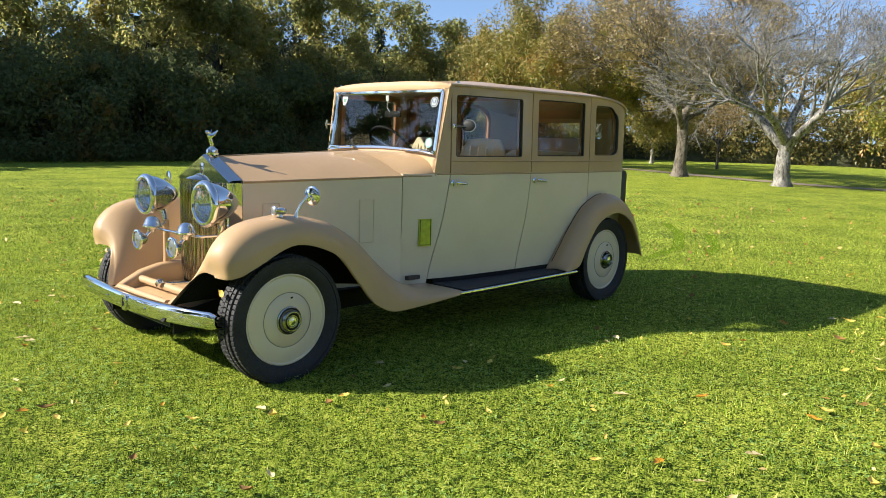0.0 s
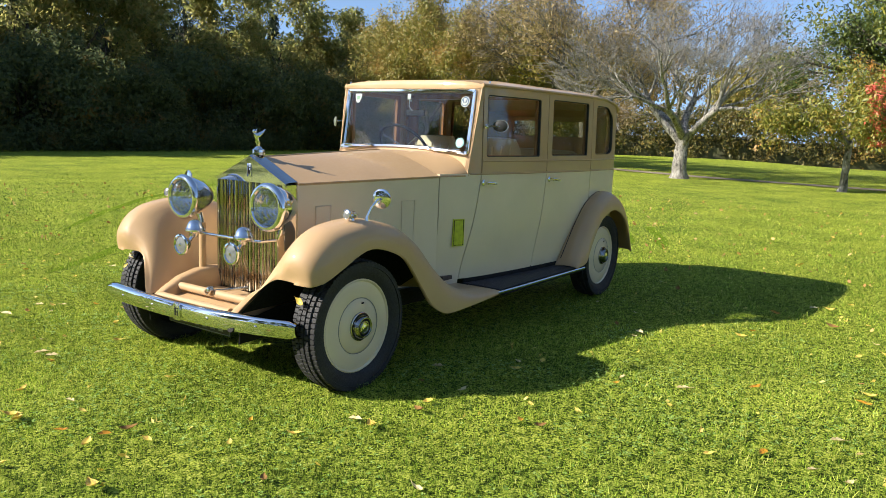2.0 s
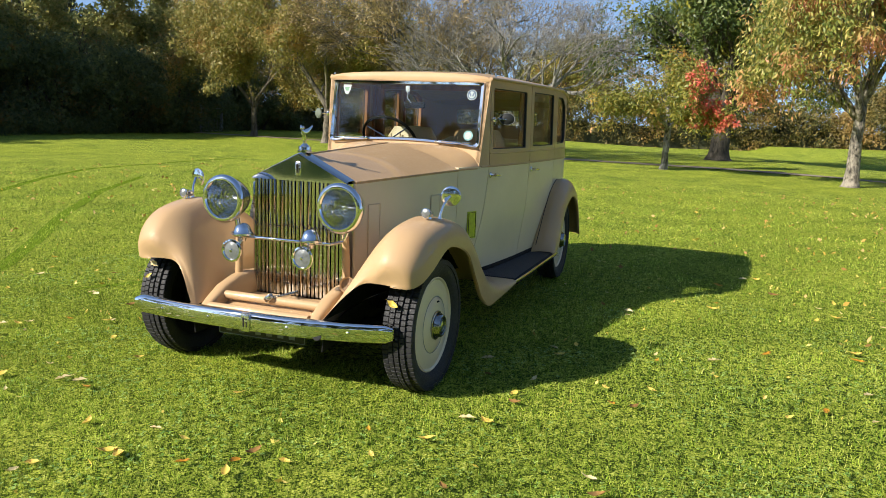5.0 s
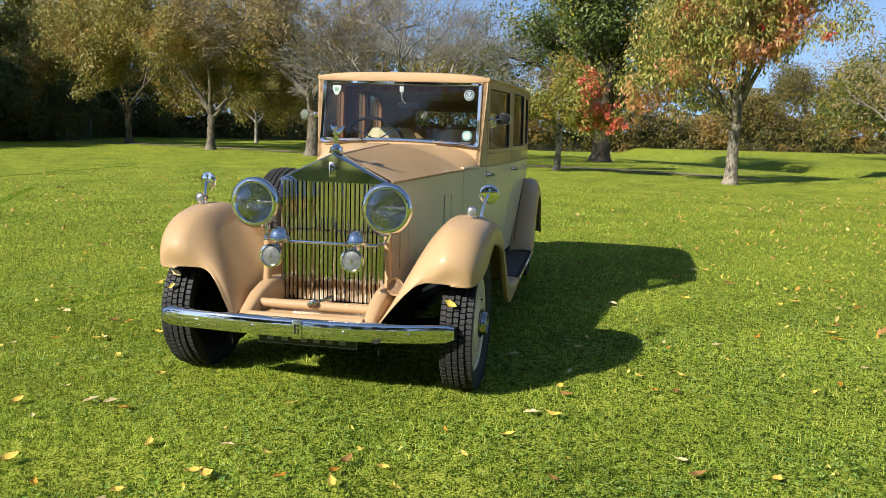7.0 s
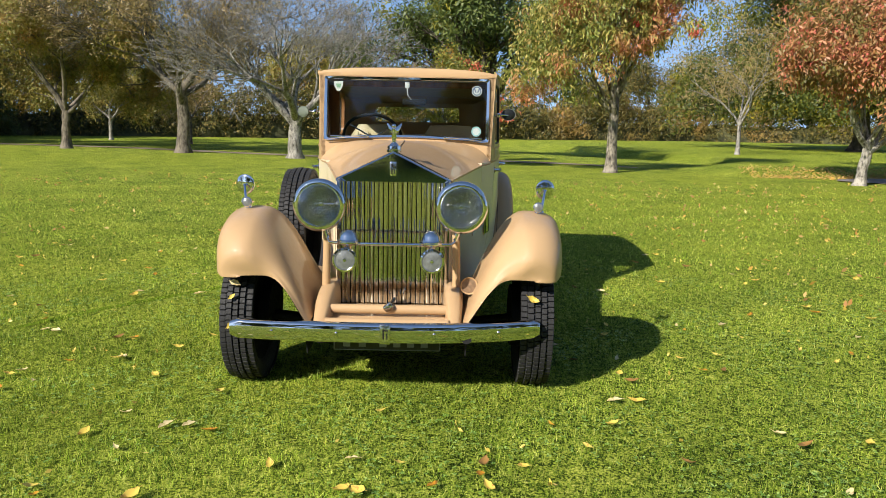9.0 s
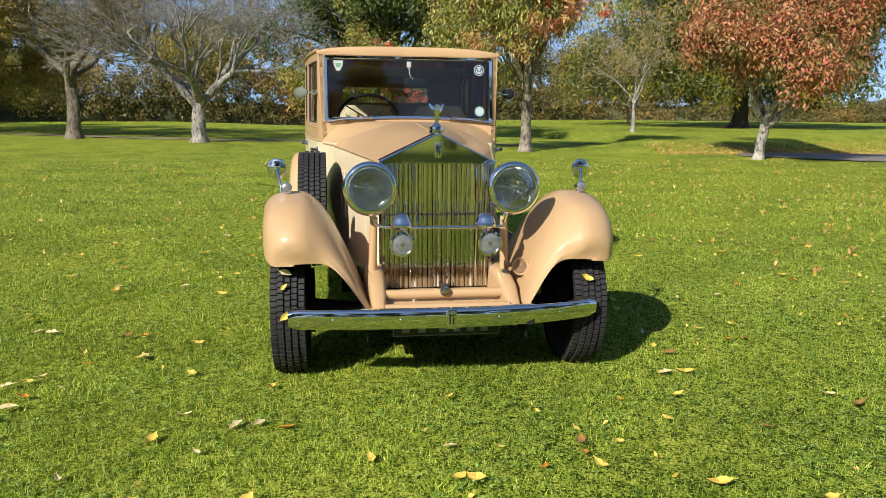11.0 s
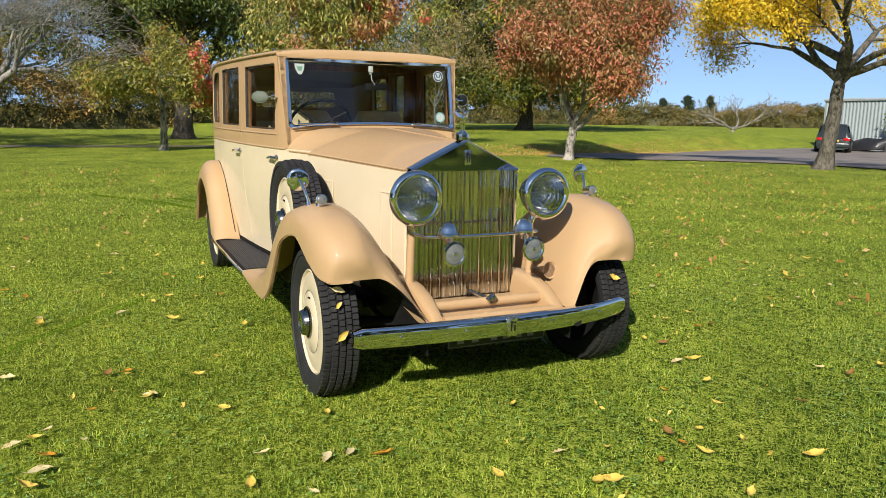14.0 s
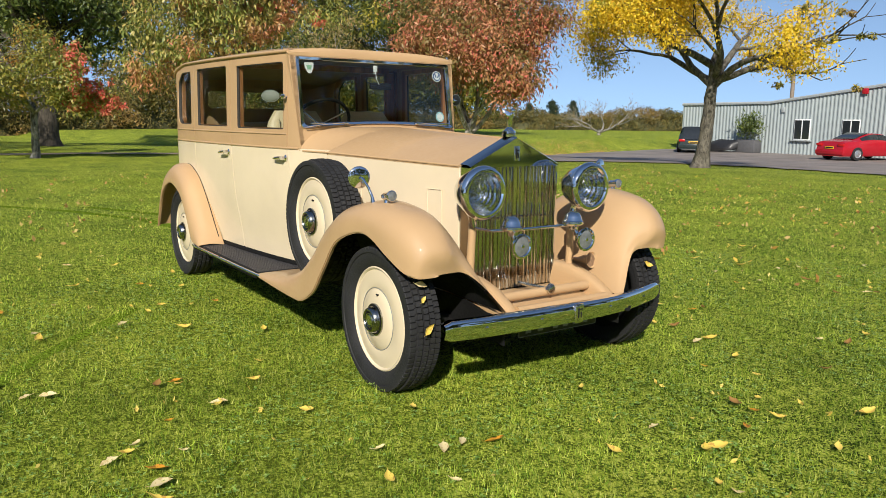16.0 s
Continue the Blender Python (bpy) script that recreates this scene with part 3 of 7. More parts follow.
def pane(geo, hole, place, deep, thick=0.005):
    h = [p for s in hole for p in s[:-1]]
    cu, cz = sum(p[0] for p in h) / len(h), sum(p[1] for p in h) / len(h)
    rows = [[place(lerp(cu, p[0], k), lerp(cz, p[1], k), d) for p in h] for k, d in ((0.02, deep), (0.5, deep), (1, deep))]
    geo.grid(rows, True)
    k = len(geo.v)
    geo.v += [tuple(p) for p in rows[0]]
    geo.f.append(tuple(range(k, k + len(h))))
    return geo


def sheet(left, right, z0, z1, nu, nz):
    return [[(lerp(left(lerp(z0, z1, j / nz)), right(lerp(z0, z1, j / nz)), i / nu), lerp(z0, z1, j / nz)) for i in range(nu + 1)] for j in range(nz + 1)]


# shut lines, s by height
def door_front(z):
    return 1.51 if z >= BELT else lerp(1.508, 1.368, smooth01((BELT - z) / 0.8) * 0.4 + 0.6 * (BELT - z) / 0.76)


def door_middle(z):
    return 2.335 if z >= BELT else lerp(2.335, 2.232, smooth01((BELT - z) / 0.8) * 0.6 + 0.4 * (BELT - z) / 0.76)


def door_rear(z):
    return 3.095


def gutter(s):
    s = 9.0 - s if s > 4.5 else s
    return GUTTER - 0.16 * smooth01((s - 3.28) / 0.85)


G2 = 0.004


def lower_panel(name, left, right, side, parent, material=CREAM, nu=10, z0=SILL, z1=BELT):
    g = Geo()
    rows = [[on_body(u, z, 0, side) for u, z in r] for r in sheet(left, right, z0, z1, nu, 8)]
    g.solid(rows, (0, -0.025 * side, 0))
    return part(name, g, material, parent)


def upper_panel(name, left, right, hole, side, parent):
    def place(u, z, d):
        return on_body(u, z, d, side)

    g = ring(Geo(), hole, cell_loop(left, right, lambda u: BELT + 0.003, lambda u: gutter(u) - 0.004, len(hole[0])), place, 0.028)
    up = part(name, g, TAN, parent, "tan upper panel")
    part("window_pane", pane(Geo(), hole, place, 0.016), GLASS, parent, "clear glass pane")
    h = [p for s in hole for p in s[:-1]]
    cu, cz = sum(p[0] for p in h) / len(h), sum(p[1] for p in h) / len(h)
    rubber = []
    for k, d in ((1.0, 0.004), (0.972, 0.004), (0.972, 0.02), (1.0, 0.02)):
        rubber.append([place(lerp(cu, p[0], k), lerp(cz, p[1], k), d) for p in h])
    part("window_channel", Geo().grid(rubber + [rubber[0]], True), GAP, parent, "dark rubber window channel")
    trim = []
    for k, d in ((0.955, 0.022), (1.10, 0.030), (1.10, 0.050), (0.955, 0.045)):
        trim.append([place(lerp(cu, p[0], k), lerp(cz, p[1], k), d) for p in h])
    part("window_trim", Geo().grid(trim + [trim[0]], True), WOOD, parent, "varnished wooden inner window trim")
    return up


def door_handle(s, z, side, parent):
    p = on_body(s, z, 0, side)
    g = Geo()
    m = Matrix.Translation(p) @ Matrix.Rotation(radians(90 * side), 4, "Z")
    g.lathe([(0, 0.0), (0, 0.022), (0.006, 0.022), (0.012, 0.012), (0.03, 0.011), (0.045, 0.012), (0.048, 0.0)], m, 16)
    y = p.y + side * 0.042
    g.tube([(p.x + 0.012, y, z + 0.004), (p.x - 0.03, y + side * 0.002, z), (p.x - 0.075, y + side * 0.003, z - 0.004), (p.x - 0.11, y, z - 0.008), (p.x - 0.118, y - side * 0.004, z - 0.009)], [0.010, 0.011, 0.011, 0.010, 0.004], 10)
    return part("door_handle", g, CHROME, parent, "chrome lever door handle")


def body_side(side):
    # scuttle panel between bonnet and door
    lower_panel("scuttle_panel", lambda z: 1.145, lambda z: door_front(z) - G2, side, car, nu=6, z0=0.345)
    d1 = lower_panel("front_door", lambda z: door_front(z) + G2, lambda z: door_middle(z) - G2, side, car)
    d1["label"] = "cream front door with tan window frame"
    upper_panel("door_upper", lambda z: door_front(z) + G2, lambda z: door_middle(z) - G2, rounded(1.555, 2.225, 1.272, 1.712, (0.015, 0.015, 0.02, 0.02)), side, d1)
    door_handle(1.53, 1.085, side, d1)
    d2 = lower_panel("rear_door", lambda z: door_middle(z) + G2, lambda z: door_rear(z) - G2, side, car)
    d2["label"] = "cream rear door with tan window frame"
    upper_panel("door_upper", lambda z: door_middle(z) + G2, lambda z: door_rear(z) - G2, rounded(2.405, 3.015, 1.280, 1.722, (0.015, 0.015, 0.02, 0.02)), side, d2)
    door_handle(2.375, 1.092, side, d2)
    # quarter panel with its round-cornered window
    q = lower_panel("quarter_panel", lambda z: door_rear(z) + G2, lambda z: 3.62, side, car, nu=6, z0=0.5)
    upper_panel("quarter_upper", lambda z: door_rear(z) + G2, lambda z: 3.62, rounded(3.178, 3.54, 1.288, 1.712, (0.02, 0.07, 0.15, 0.03)), side, q)
    # pillar beside the windscreen
    rows = [[on_body(lerp(-screen_x(z), 1.508 - G2, k / 3), z, 0, side) for k in range(4)] for z in np.linspace(BELT + 0.003, gutter(1.5), 12)]
    part("windscreen_pillar", Geo().solid(rows, (0, -0.03 * side, 0)), TAN, car)
    # dark backing behind the shut lines
    for f in (door_front, door_middle, door_rear):
        rows = [[on_body(f(z) + o, z, 0.012, side) for o in (-0.02, 0.02)] for z in np.linspace(SILL + 0.01, gutter(1.5) - 0.01, 16)]
        part("door_seal", Geo().grid(rows), GAP, car, "dark rubber door seal")
    # mouldings along the waist, from scuttle to back
    for z, r in ((BELT, 0.007), (1.243, 0.006)):
        path = [on_body(s, z, -0.001, side) for s in np.linspace(1.40 if z == BELT else 1.517, 4.5, 44)]
        part("waist_moulding", Geo().tube(path, r, 6), TAN, car)
    path = [on_body(s, gutter(s) + 0.002, -0.006, side) for s in np.linspace(1.49, 4.5, 44)]
    part("rain_gutter", Geo().tube(path, 0.011, 8), TAN, car)


for side in (1, -1):
    body_side(side)


def back_panel():
    rows = [[on_body(u, z) for u in np.linspace(3.62, 5.38, 29)] for z in np.linspace(0.5, BELT, 9)]
    low = part("rear_panel", Geo().solid(rows, lambda p: Vector((0.02, -0.02 if p.y > 0.6 else (0.02 if p.y < -0.6 else 0), 0))), CREAM, car)
    hole = rounded(4.22, 4.78, 1.43, 1.58, (0.03, 0.03, 0.03, 0.03))

    def place(u, z, d):
        return on_body(u, z, d)

    g = ring(Geo(), hole, cell_loop(lambda z: 3.62, lambda z: 5.38, lambda u: BELT + 0.003, lambda u: gutter(u), len(hole[0])), place, 0.028, 10)
    part("rear_upper", g, TAN, low, "tan upper panel")
    part("window_pane", pane(Geo(), hole, place, 0.016), GLASS, low, "clear glass pane")


back_panel()


def roof():
    n = 60
    rows = []
    for r in (1.0, 0.985, 0.955, 0.9, 0.8, 0.65, 0.48, 0.3, 0.15, 0.0):
        row = []
        for i in range(n + 1):
            s = lerp(1.49, 7.51, i / n)
            x, y = plan(s)
            sm = 9 - s if s > 4.5 else s
            cx = min(max(x, -3.15), -1.49)
            zc = 1.862 - 0.05 * smooth01((x + 2.2) / 0.7) - 0.03 * smooth01((-2.9 - x) / 0.7)
            rise = (1 - r ** 3.2) ** 0.75 if r < 1 else 0
            row.append((lerp(cx, x, r), y * (r * 1.008), lerp(gutter(sm), min(zc, 1.85), rise)))
        rows.append(row)
    part("roof", Geo().grid(rows), TAN, car, "tan painted steel roof")
    # peak over the windscreen: closes the roof's front edge
    front = [(1.49, w) for w in np.linspace(-1, 1, 25)]
    top = []
    for s, w in front:
        y = w * half_width(-1.49) * 1.008
        rise = max(0.0, 1 - abs(w) ** 3.2) ** 0.75
        top.append((y, lerp(GUTTER, 1.812, rise)))
    rows = [[(-1.49, y, z) for y, z in top], [(-1.482, y, z - 0.012) for y, z in top], [(-1.474, y * 0.997, lerp(z, GUTTER, 0.5) - 0.012) for y, z in top], [(-1.476, y * 0.99, 1.752) for y, z in top], [(-1.51, y * 0.985, 1.752) for y, z in top]]
    part("roof_peak", Geo().grid(rows), TAN, car)
    lining = [[(lerp(-1.5, -3.75, i / 10), w * half_width(lerp(-1.5, -3.5, i / 10)) * 0.93, 1.752 + 0.04 * (1 - w * w) - 0.10 * smooth01((i - 8) / 2)) for w in np.linspace(-1, 1, 9)] for i in range(11)]
    part("headlining", Geo().solid(lining, (0, 0, 0.01)), CLOTH, car, "fawn cloth headlining")
    for y in (0.655, -0.655):
        part("roof_lamp_socket", Geo().lathe([(0, 0.0), (0, 0.009), (0.014, 0.009), (0.018, 0.0)], Matrix.Translation((-1.56, y, 1.79)) @ Matrix.Rotation(radians(-90), 4, "Y"), 10), BRIGHT, car)


roof()


def windscreen():
    def place(u, z, d):
        return Vector((screen_x(z) - d, u, z))

    hole = rounded(-0.603, 0.603, 1.278, 1.747, (0.03, 0.03, 0.012, 0.012), 16)
    # the lower edge bows upwards in the middle
    hole[0] = [(u, z + 0.034 * (1 - (u / 0.603) ** 2)) for u, z in hole[0]]
    edge = cell_loop(lambda z: -half_width(screen_x(z)) + 0.002, lambda z: half_width(screen_x(z)) - 0.002, lambda u: 1.165 + 0.09 * (1 - (u / 0.64) ** 2), lambda u: 1.776, len(hole[0]))
    part("windscreen_surround", ring(Geo(), hole, edge, place, 0.04), TAN, car)
    h = [p for s in hole for p in s[:-1]]
    rows = []
    for k, d in ((1.0, -0.008), (0.985, -0.015), (0.915, -0.012), (0.895, -0.002), (0.895, 0.02), (1.0, 0.02)):
        rows.append([place(lerp(0, u, k if abs(u) < 0.5 else 1 - (1 - k) * 0.45), lerp(1.52, z, k), d) for u, z in h])
    fr = part("windscreen_frame", Geo().grid(rows + [rows[0]], True), CHROME, car, "chrome windscreen frame")
    g = Geo()
    inner = [(u * 0.955, lerp(1.52, z, 0.90)) for u, z in h]
    k = len(g.v)
    cx = [[place(lerp(0, u, f), lerp(1.52, z, f), 0.004) for u, z in inner] for f in (0.02, 0.5, 1)]
    g.grid(cx, True)
    part("windscreen_glass", g, GLASS, fr, "clear windscreen glass")
    # stickers inside the glass
    def disc(name, u, z, r, material, label, d=0.010, seg=28):
        gg = Geo()
        for dd in (d, d + 0.001):
            kk = len(gg.v)
            gg.v += [tuple(place(u + r * math.cos(a), z + r * math.sin(a), dd)) for a in (2 * math.pi * i / seg for i in range(seg))]
            gg.f.append(tuple(range(kk, kk + seg)))
        return part(name, gg, material, fr, label, smooth=False)

    disc("round_badge", 0.508, 1.657, 0.038, WHITE, "round white and navy club badge", 0.0085)
    disc("badge_ring", 0.508, 1.657, 0.033, NAVY, "", 0.0075)
    disc("badge_field", 0.508, 1.657, 0.025, WHITE, "", 0.0068)
    for s in (-1, 1):
        gg = Geo().box((0, 0, 0), (0.001, 0.009, 0.04), 0, Matrix.Rotation(radians(24 * s), 4, "X"))
        gg.v = [tuple(Vector(p) + place(0.508 + 0.010 * s * -1, 1.655, 0.0058)) for p in gg.v]
        part("badge_stroke", gg, NAVY, fr)
    disc("tax_disc", 0.508, 1.366, 0.036, STICK_BLUE, "round pale blue disc", 0.0085)
    disc("tax_disc_centre", 0.508, 1.366, 0.026, WHITE, "", 0.0075)
    gg = Geo()
    sh = [(-0.034, 0.03), (0.034, 0.03), (0.03, -0.005), (0.012, -0.04), (-0.012, -0.04), (-0.03, -0.005)]
    gg.v = [tuple(place(-0.501 + u, 1.680 + z, 0.0085)) for u, z in sh]
    gg.f = [tuple(range(6))]
    part("shield_badge", gg, WHITE, fr, "small white shield badge", smooth=False)
    gg = Geo()
    sh = [(-0.02, 0.012), (0.02, 0.012), (0.012, -0.016), (-0.012, -0.016)]
    gg.v = [tuple(place(-0.501 + u, 1.680 + z, 0.0078)) for u, z in sh]
    gg.f = [tuple(range(4))]
    part("shield_print", gg, plain("pale_green_print", (0.25, 0.45, 0.30), 0.5), fr, smooth=False)
    part("mirror_mount", Geo().box(place(0.0, 1.69, 0.012), (0.006, 0.032, 0.042), 0.002).box(place(0.0, 1.66, 0.03), (0.03, 0.008, 0.010), 0.002), WHITE, fr, "white interior mirror bracket")
    part("mirror_stem", Geo().tube([place(0.002, 1.668, 0.014), place(0.004, 1.62, 0.016), place(0.03, 1.585, 0.03)], 0.0025, 6), WHITE, fr)
    part("interior_mirror", Geo().box(place(0.05, 1.572, 0.045), (0.012, 0.17, 0.045), 0.005), BLACK, car, "dark interior mirror")
    for y0, y1 in ((-0.585, -0.28), (0.585, 0.28)):
        z0 = 1.262
        g = Geo().tube([(screen_x(z0) + 0.03, y1 + (0.02 if y1 > 0 else -0.02), 1.322), (screen_x(z0) + 0.035, lerp(y0, y1, 0.5), 1.312), (screen_x(z0) + 0.03, y0, z0 + 0.030)], 0.0045, 6)
        g.box((screen_x(z0) + 0.03, lerp(y0, y1, 0.55), 1.315), (0.008, 0.26, 0.010), 0.002)
        part("wiper", g, CHROME, car, "slim chrome windscreen wiper")
        part("wiper_spindle", Geo().lathe([(0, 0.0), (0, 0.012), (0.02, 0.010), (0.024, 0.0)], Matrix.Translation((screen_x(1.27) + 0.012, y1, 1.318)), 12), CHROME, car)


windscreen()


def bonnet_section(x, w, t):
    """Height of bonnet or scuttle top; t: 0 at the radiator, 1 at the bonnet's end, 2 at the windscreen."""
    zb = 1.108 + 0.027 * min(t, 1) + 0.015 * max(t - 1, 0)
    zc = 1.250 + 0.045 * min(t, 1) - 0.002 * max(t - 1, 0)
    p = lerp(1.12, 1.75, smooth01(min(t, 1))) if t <= 1 else 1.75 + 3.2 * (t - 1) ** 1.5
    return zb + (zc - zb) * (1 - abs(w) ** p) ** (1 if t <= 1 else lerp(1, 0.8, t - 1))


def bonnet():
    ws = [math.copysign(abs(a) ** 0.8, a) for a in np.linspace(-1, 1, 33)]
    for sgn in (1, -1):
        use = [w for w in ws if w * sgn >= 0]
        rows = [[(x, half_width(x) * 1.004 * w, bonnet_section(x, w, -x / 1.14)) for w in use] for x in np.linspace(-0.02, -1.137, 24)]
        part("bonnet_top", Geo().solid(rows, (0, 0, -0.012)), TAN, car, "tan bonnet leaf")
    part("bonnet_hinge", Geo().tube([(x, 0, bonnet_section(x, 0, -x / 1.14)) for x in np.linspace(-0.02, -1.137, 20)], 0.006, 8), TAN, car)
    rows = [[(x, half_width(x) * w, bonnet_section(x, w, 1 + (-x - 1.143) / 0.25)) for w in [math.copysign(1 - (1 - abs(a)) ** 1.6, a) for a in np.linspace(-1, 1, 41)]] for x in np.linspace(-1.143, -1.393, 14)]
    part("scuttle", Geo().solid(rows, (0, 0, -0.015)), TAN, car, "tan scuttle below windscreen")
    for side in (1, -1):
        rows = [[(x, side * half_width(x), z) for x in np.linspace(-0.02, -1.137, 20)] for z in [0.36] + list(np.linspace(0.5, 1.0, 6)) + [1.105]]
        for r in rows[-1:]:
            for i, p in enumerate(r):
                r[i] = (p[0], p[1], bonnet_section(p[0], 1, -p[0] / 1.14) - 0.004)
        bs = part("bonnet_side", Geo().solid(rows, (0, -0.015 * side, 0)), CREAM, car, "cream bonnet side")
        part("bonnet_moulding", Geo().tube([(x, side * (half_width(x) + 0.002), bonnet_section(x, 1, -x / 1.14)) for x in np.linspace(-0.02, -1.36, 24)], 0.006, 6), TAN, car)
        for x0, x1, z0, z1 in ((-0.145, -0.245, 0.60, 0.968), (-0.818, -0.916, 0.69, 0.975)):
            rows = [[(x, side * (half_width(x) + d), z) for x in np.linspace(x0, x1, 6)] for z in np.linspace(z0, z1, 6) for d in (0.004,)]
            part("bonnet_vent", Geo().solid(rows, (0, 0.002 * side, 0)), CREAM, bs, "small hinged vent door")
            fr = [(x0 + 0.004, z0), (x0 + 0.004, z1 + 0.004), (x1 - 0.004, z1 + 0.004), (x1 - 0.004, z0), (x0 + 0.004, z0)]
            part("vent_frame", Geo().tube([(x, side * (half_width(x) + 0.005), z) for x, z in fr], 0.004, 6), CREAM, bs)
        if side == 1:
            px = (-1.27, -1.365)
            rows = [[(x, half_width(x) + 0.006, z) for x in np.linspace(px[0], px[1], 5)] for z in np.linspace(0.638, 0.832, 4)]
            pl = part("side_plate", Geo().solid(rows, (0, -0.006, 0)), LIME, car, "small yellow-green enamel plate with border")
            b = [(px[0] - 0.008, 0.646), (px[0] - 0.008, 0.824), (px[1] + 0.008, 0.824), (px[1] + 0.008, 0.646), (px[0] - 0.008, 0.646)]
            part("plate_border", Geo().tube([(x, half_width(x) + 0.007, z) for x, z in b], 0.0025, 5), BLACK, pl)


bonnet()


def radiator():
    shell = Geo()
    # shell side channels
    w, zb, zs, zp = 0.297, 0.42, 1.100, 1.262
    for s in (1, -1):
        rows = [[(x, s * y, z) for x, y in ((-0.02, w + 0.014), (0.05, w + 0.012), (0.085, w + 0.004), (0.088, w - 0.008), (0.06, w - 0.012))] for z in (zb, 0.6, 0.85, zs)]
        shell.solid(rows, (-0.002, -0.004 * s, 0))
    # gable: front pediment and roof slopes
    fx, bx = 0.088, -0.02

    def face(z):
        return fx - 0.0005 - 0.013 * (z - zs)

    rows = []
    for x, lift in ((bx, 0.006), (0.05, 0.004), (0.076, 0.0), (None, -0.006)):
        tops = [lerp(zp, zs + 0.012, abs(y)) + lift for y in np.linspace(-1, 1, 31)]
        rows.append([(face(z) if x is None else x, y * (w + 0.014), z) for y, z in zip(np.linspace(-1, 1, 31), tops)])
    shell.grid(rows)
    front = [[(face(z), y * (w + 0.012), z) for y, z in ((y, lerp(lerp(zp, zs + 0.012, abs(y)) - 0.006, zs + 0.002, f)) for y in np.linspace(-1, 1, 31))] for f in (0, 1)]
    shell.grid(front)
    shell.grid([[(fx - 0.0005, y * w, zs + 0.002) for y in (-1, 0, 1)], [(fx - 0.05, y * w, zs + 0.002) for y in (-1, 0, 1)]])
    shell.v = [(x - 0.016 * smooth01((x + 0.02) / 0.08), y, z) for x, y, z in shell.v]
    sh = part("radiator_shell", shell, SHELL, car, "old nickel radiator shell with gabled top", 25)
    n = 22
    for i in range(n):
        y = (i + 0.5) / n * 2 * (w - 0.014) - (w - 0.014)
        g = Geo()
        tw = 0.0022 * math.sin(i * 2.7 + 0.6) + 0.0012 * math.sin(i * 5.1)
        prof = [(0.066, y - 0.0118), (0.0688 + tw, y - 0.010), (0.0696 + tw * 0.6, y - 0.0065), (0.0700, y - 0.002), (0.0698 - tw * 0.5, y + 0.0025), (0.0690 - tw, y + 0.006), (0.0765, y + 0.0075), (0.0770, y + 0.0105), (0.070, y + 0.0118), (0.058, y + 0.0118), (0.058, y - 0.0118)]
        g.grid([[(px - 0.016, py, z) for px, py in prof] for z in (zb + 0.004, 0.75, zs + 0.003)], True)
        part("radiator_shutter", g, SLAT, sh, "", 30)
    part("radiator_core", Geo().box((0.02, 0, 0.76), (0.03, 2 * w - 0.02, 0.69)), BLACK, sh, "dark radiator core")
    badge = part("radiator_badge", Geo().box((0.071, 0, 1.172), (0.006, 0.036, 0.078), 0.002, Matrix.Rotation(radians(-3), 4, "Y")), BRIGHT, sh, "small upright metal badge")
    part("badge_bar", Geo().box((0.077, -0.006, 1.172), (0.002, 0.006, 0.055)).box((0.077, 0.007, 1.160), (0.002, 0.005, 0.028)).box((0.077, 0.004, 1.188), (0.002, 0.016, 0.006)), BLACK, badge)
    # filler cap and mascot
    part("filler_cap", Geo().lathe([(-0.006, 0.040), (0.006, 0.040), (0.010, 0.034), (0.014, 0.037), (0.026, 0.036), (0.031, 0.026), (0.038, 0.021), (0.046, 0.012), (0.048, 0.0)], Matrix.Translation((0.0, 0, 1.266)) @ Matrix.Rotation(radians(-90), 4, "Y"), 28), CHROME, car, "chrome radiator filler cap")
    g = Geo()
    g.tube([(0.0, 0, 1.306), (0.000, 0, 1.316), (0.002, 0, 1.332), (0.005, 0, 1.350), (0.009, 0, 1.368), (0.015, 0, 1.384), (0.022, 0, 1.398), (0.028, 0, 1.406)], [0.013, 0.009, 0.012, 0.0155, 0.013, 0.0145, 0.013, 0.006], 14)
    g.lathe([(-0.015, 0.0), (-0.012, 0.008), (-0.004, 0.0135), (0.005, 0.0135), (0.012, 0.008), (0.015, 0.0)], Matrix.Translation((0.032, 0, 1.417)), 16)
    for s in (1, -1):
        rows = []
        for t in np.linspace(0, 1, 9):
            c = (lerp(0.020, -0.022, t), s * (0.008 + 0.030 * t), 1.394 + 0.034 * t - 0.010 * math.sin(math.pi * t))
            w = 0.015 * math.sin(math.pi * (0.22 + 0.70 * t)) + 0.003
            rows.append([(c[0] - 0.25 * w * k, c[1] + s * 0.004 * (1 - k * k), c[2] + w * k) for k in (-1, -0.5, 0, 0.5, 1)])
        g.solid(rows, (0.003, s * 0.003, 0))
    g.v = [(x * 0.92, y * 0.92, 1.300 + (z - 1.306) * 0.90) for x, y, z in g.v]
    part("mascot", g, CHROME, car, "chrome winged mascot")


radiator()


def lathe_at(geo, profile, at, aim=(1, 0, 0), seg=36):
    q = Vector((1, 0, 0)).rotation_difference(Vector(aim)).to_matrix().to_4x4()
    return geo.lathe(profile, Matrix.Translation(at) @ q, seg)


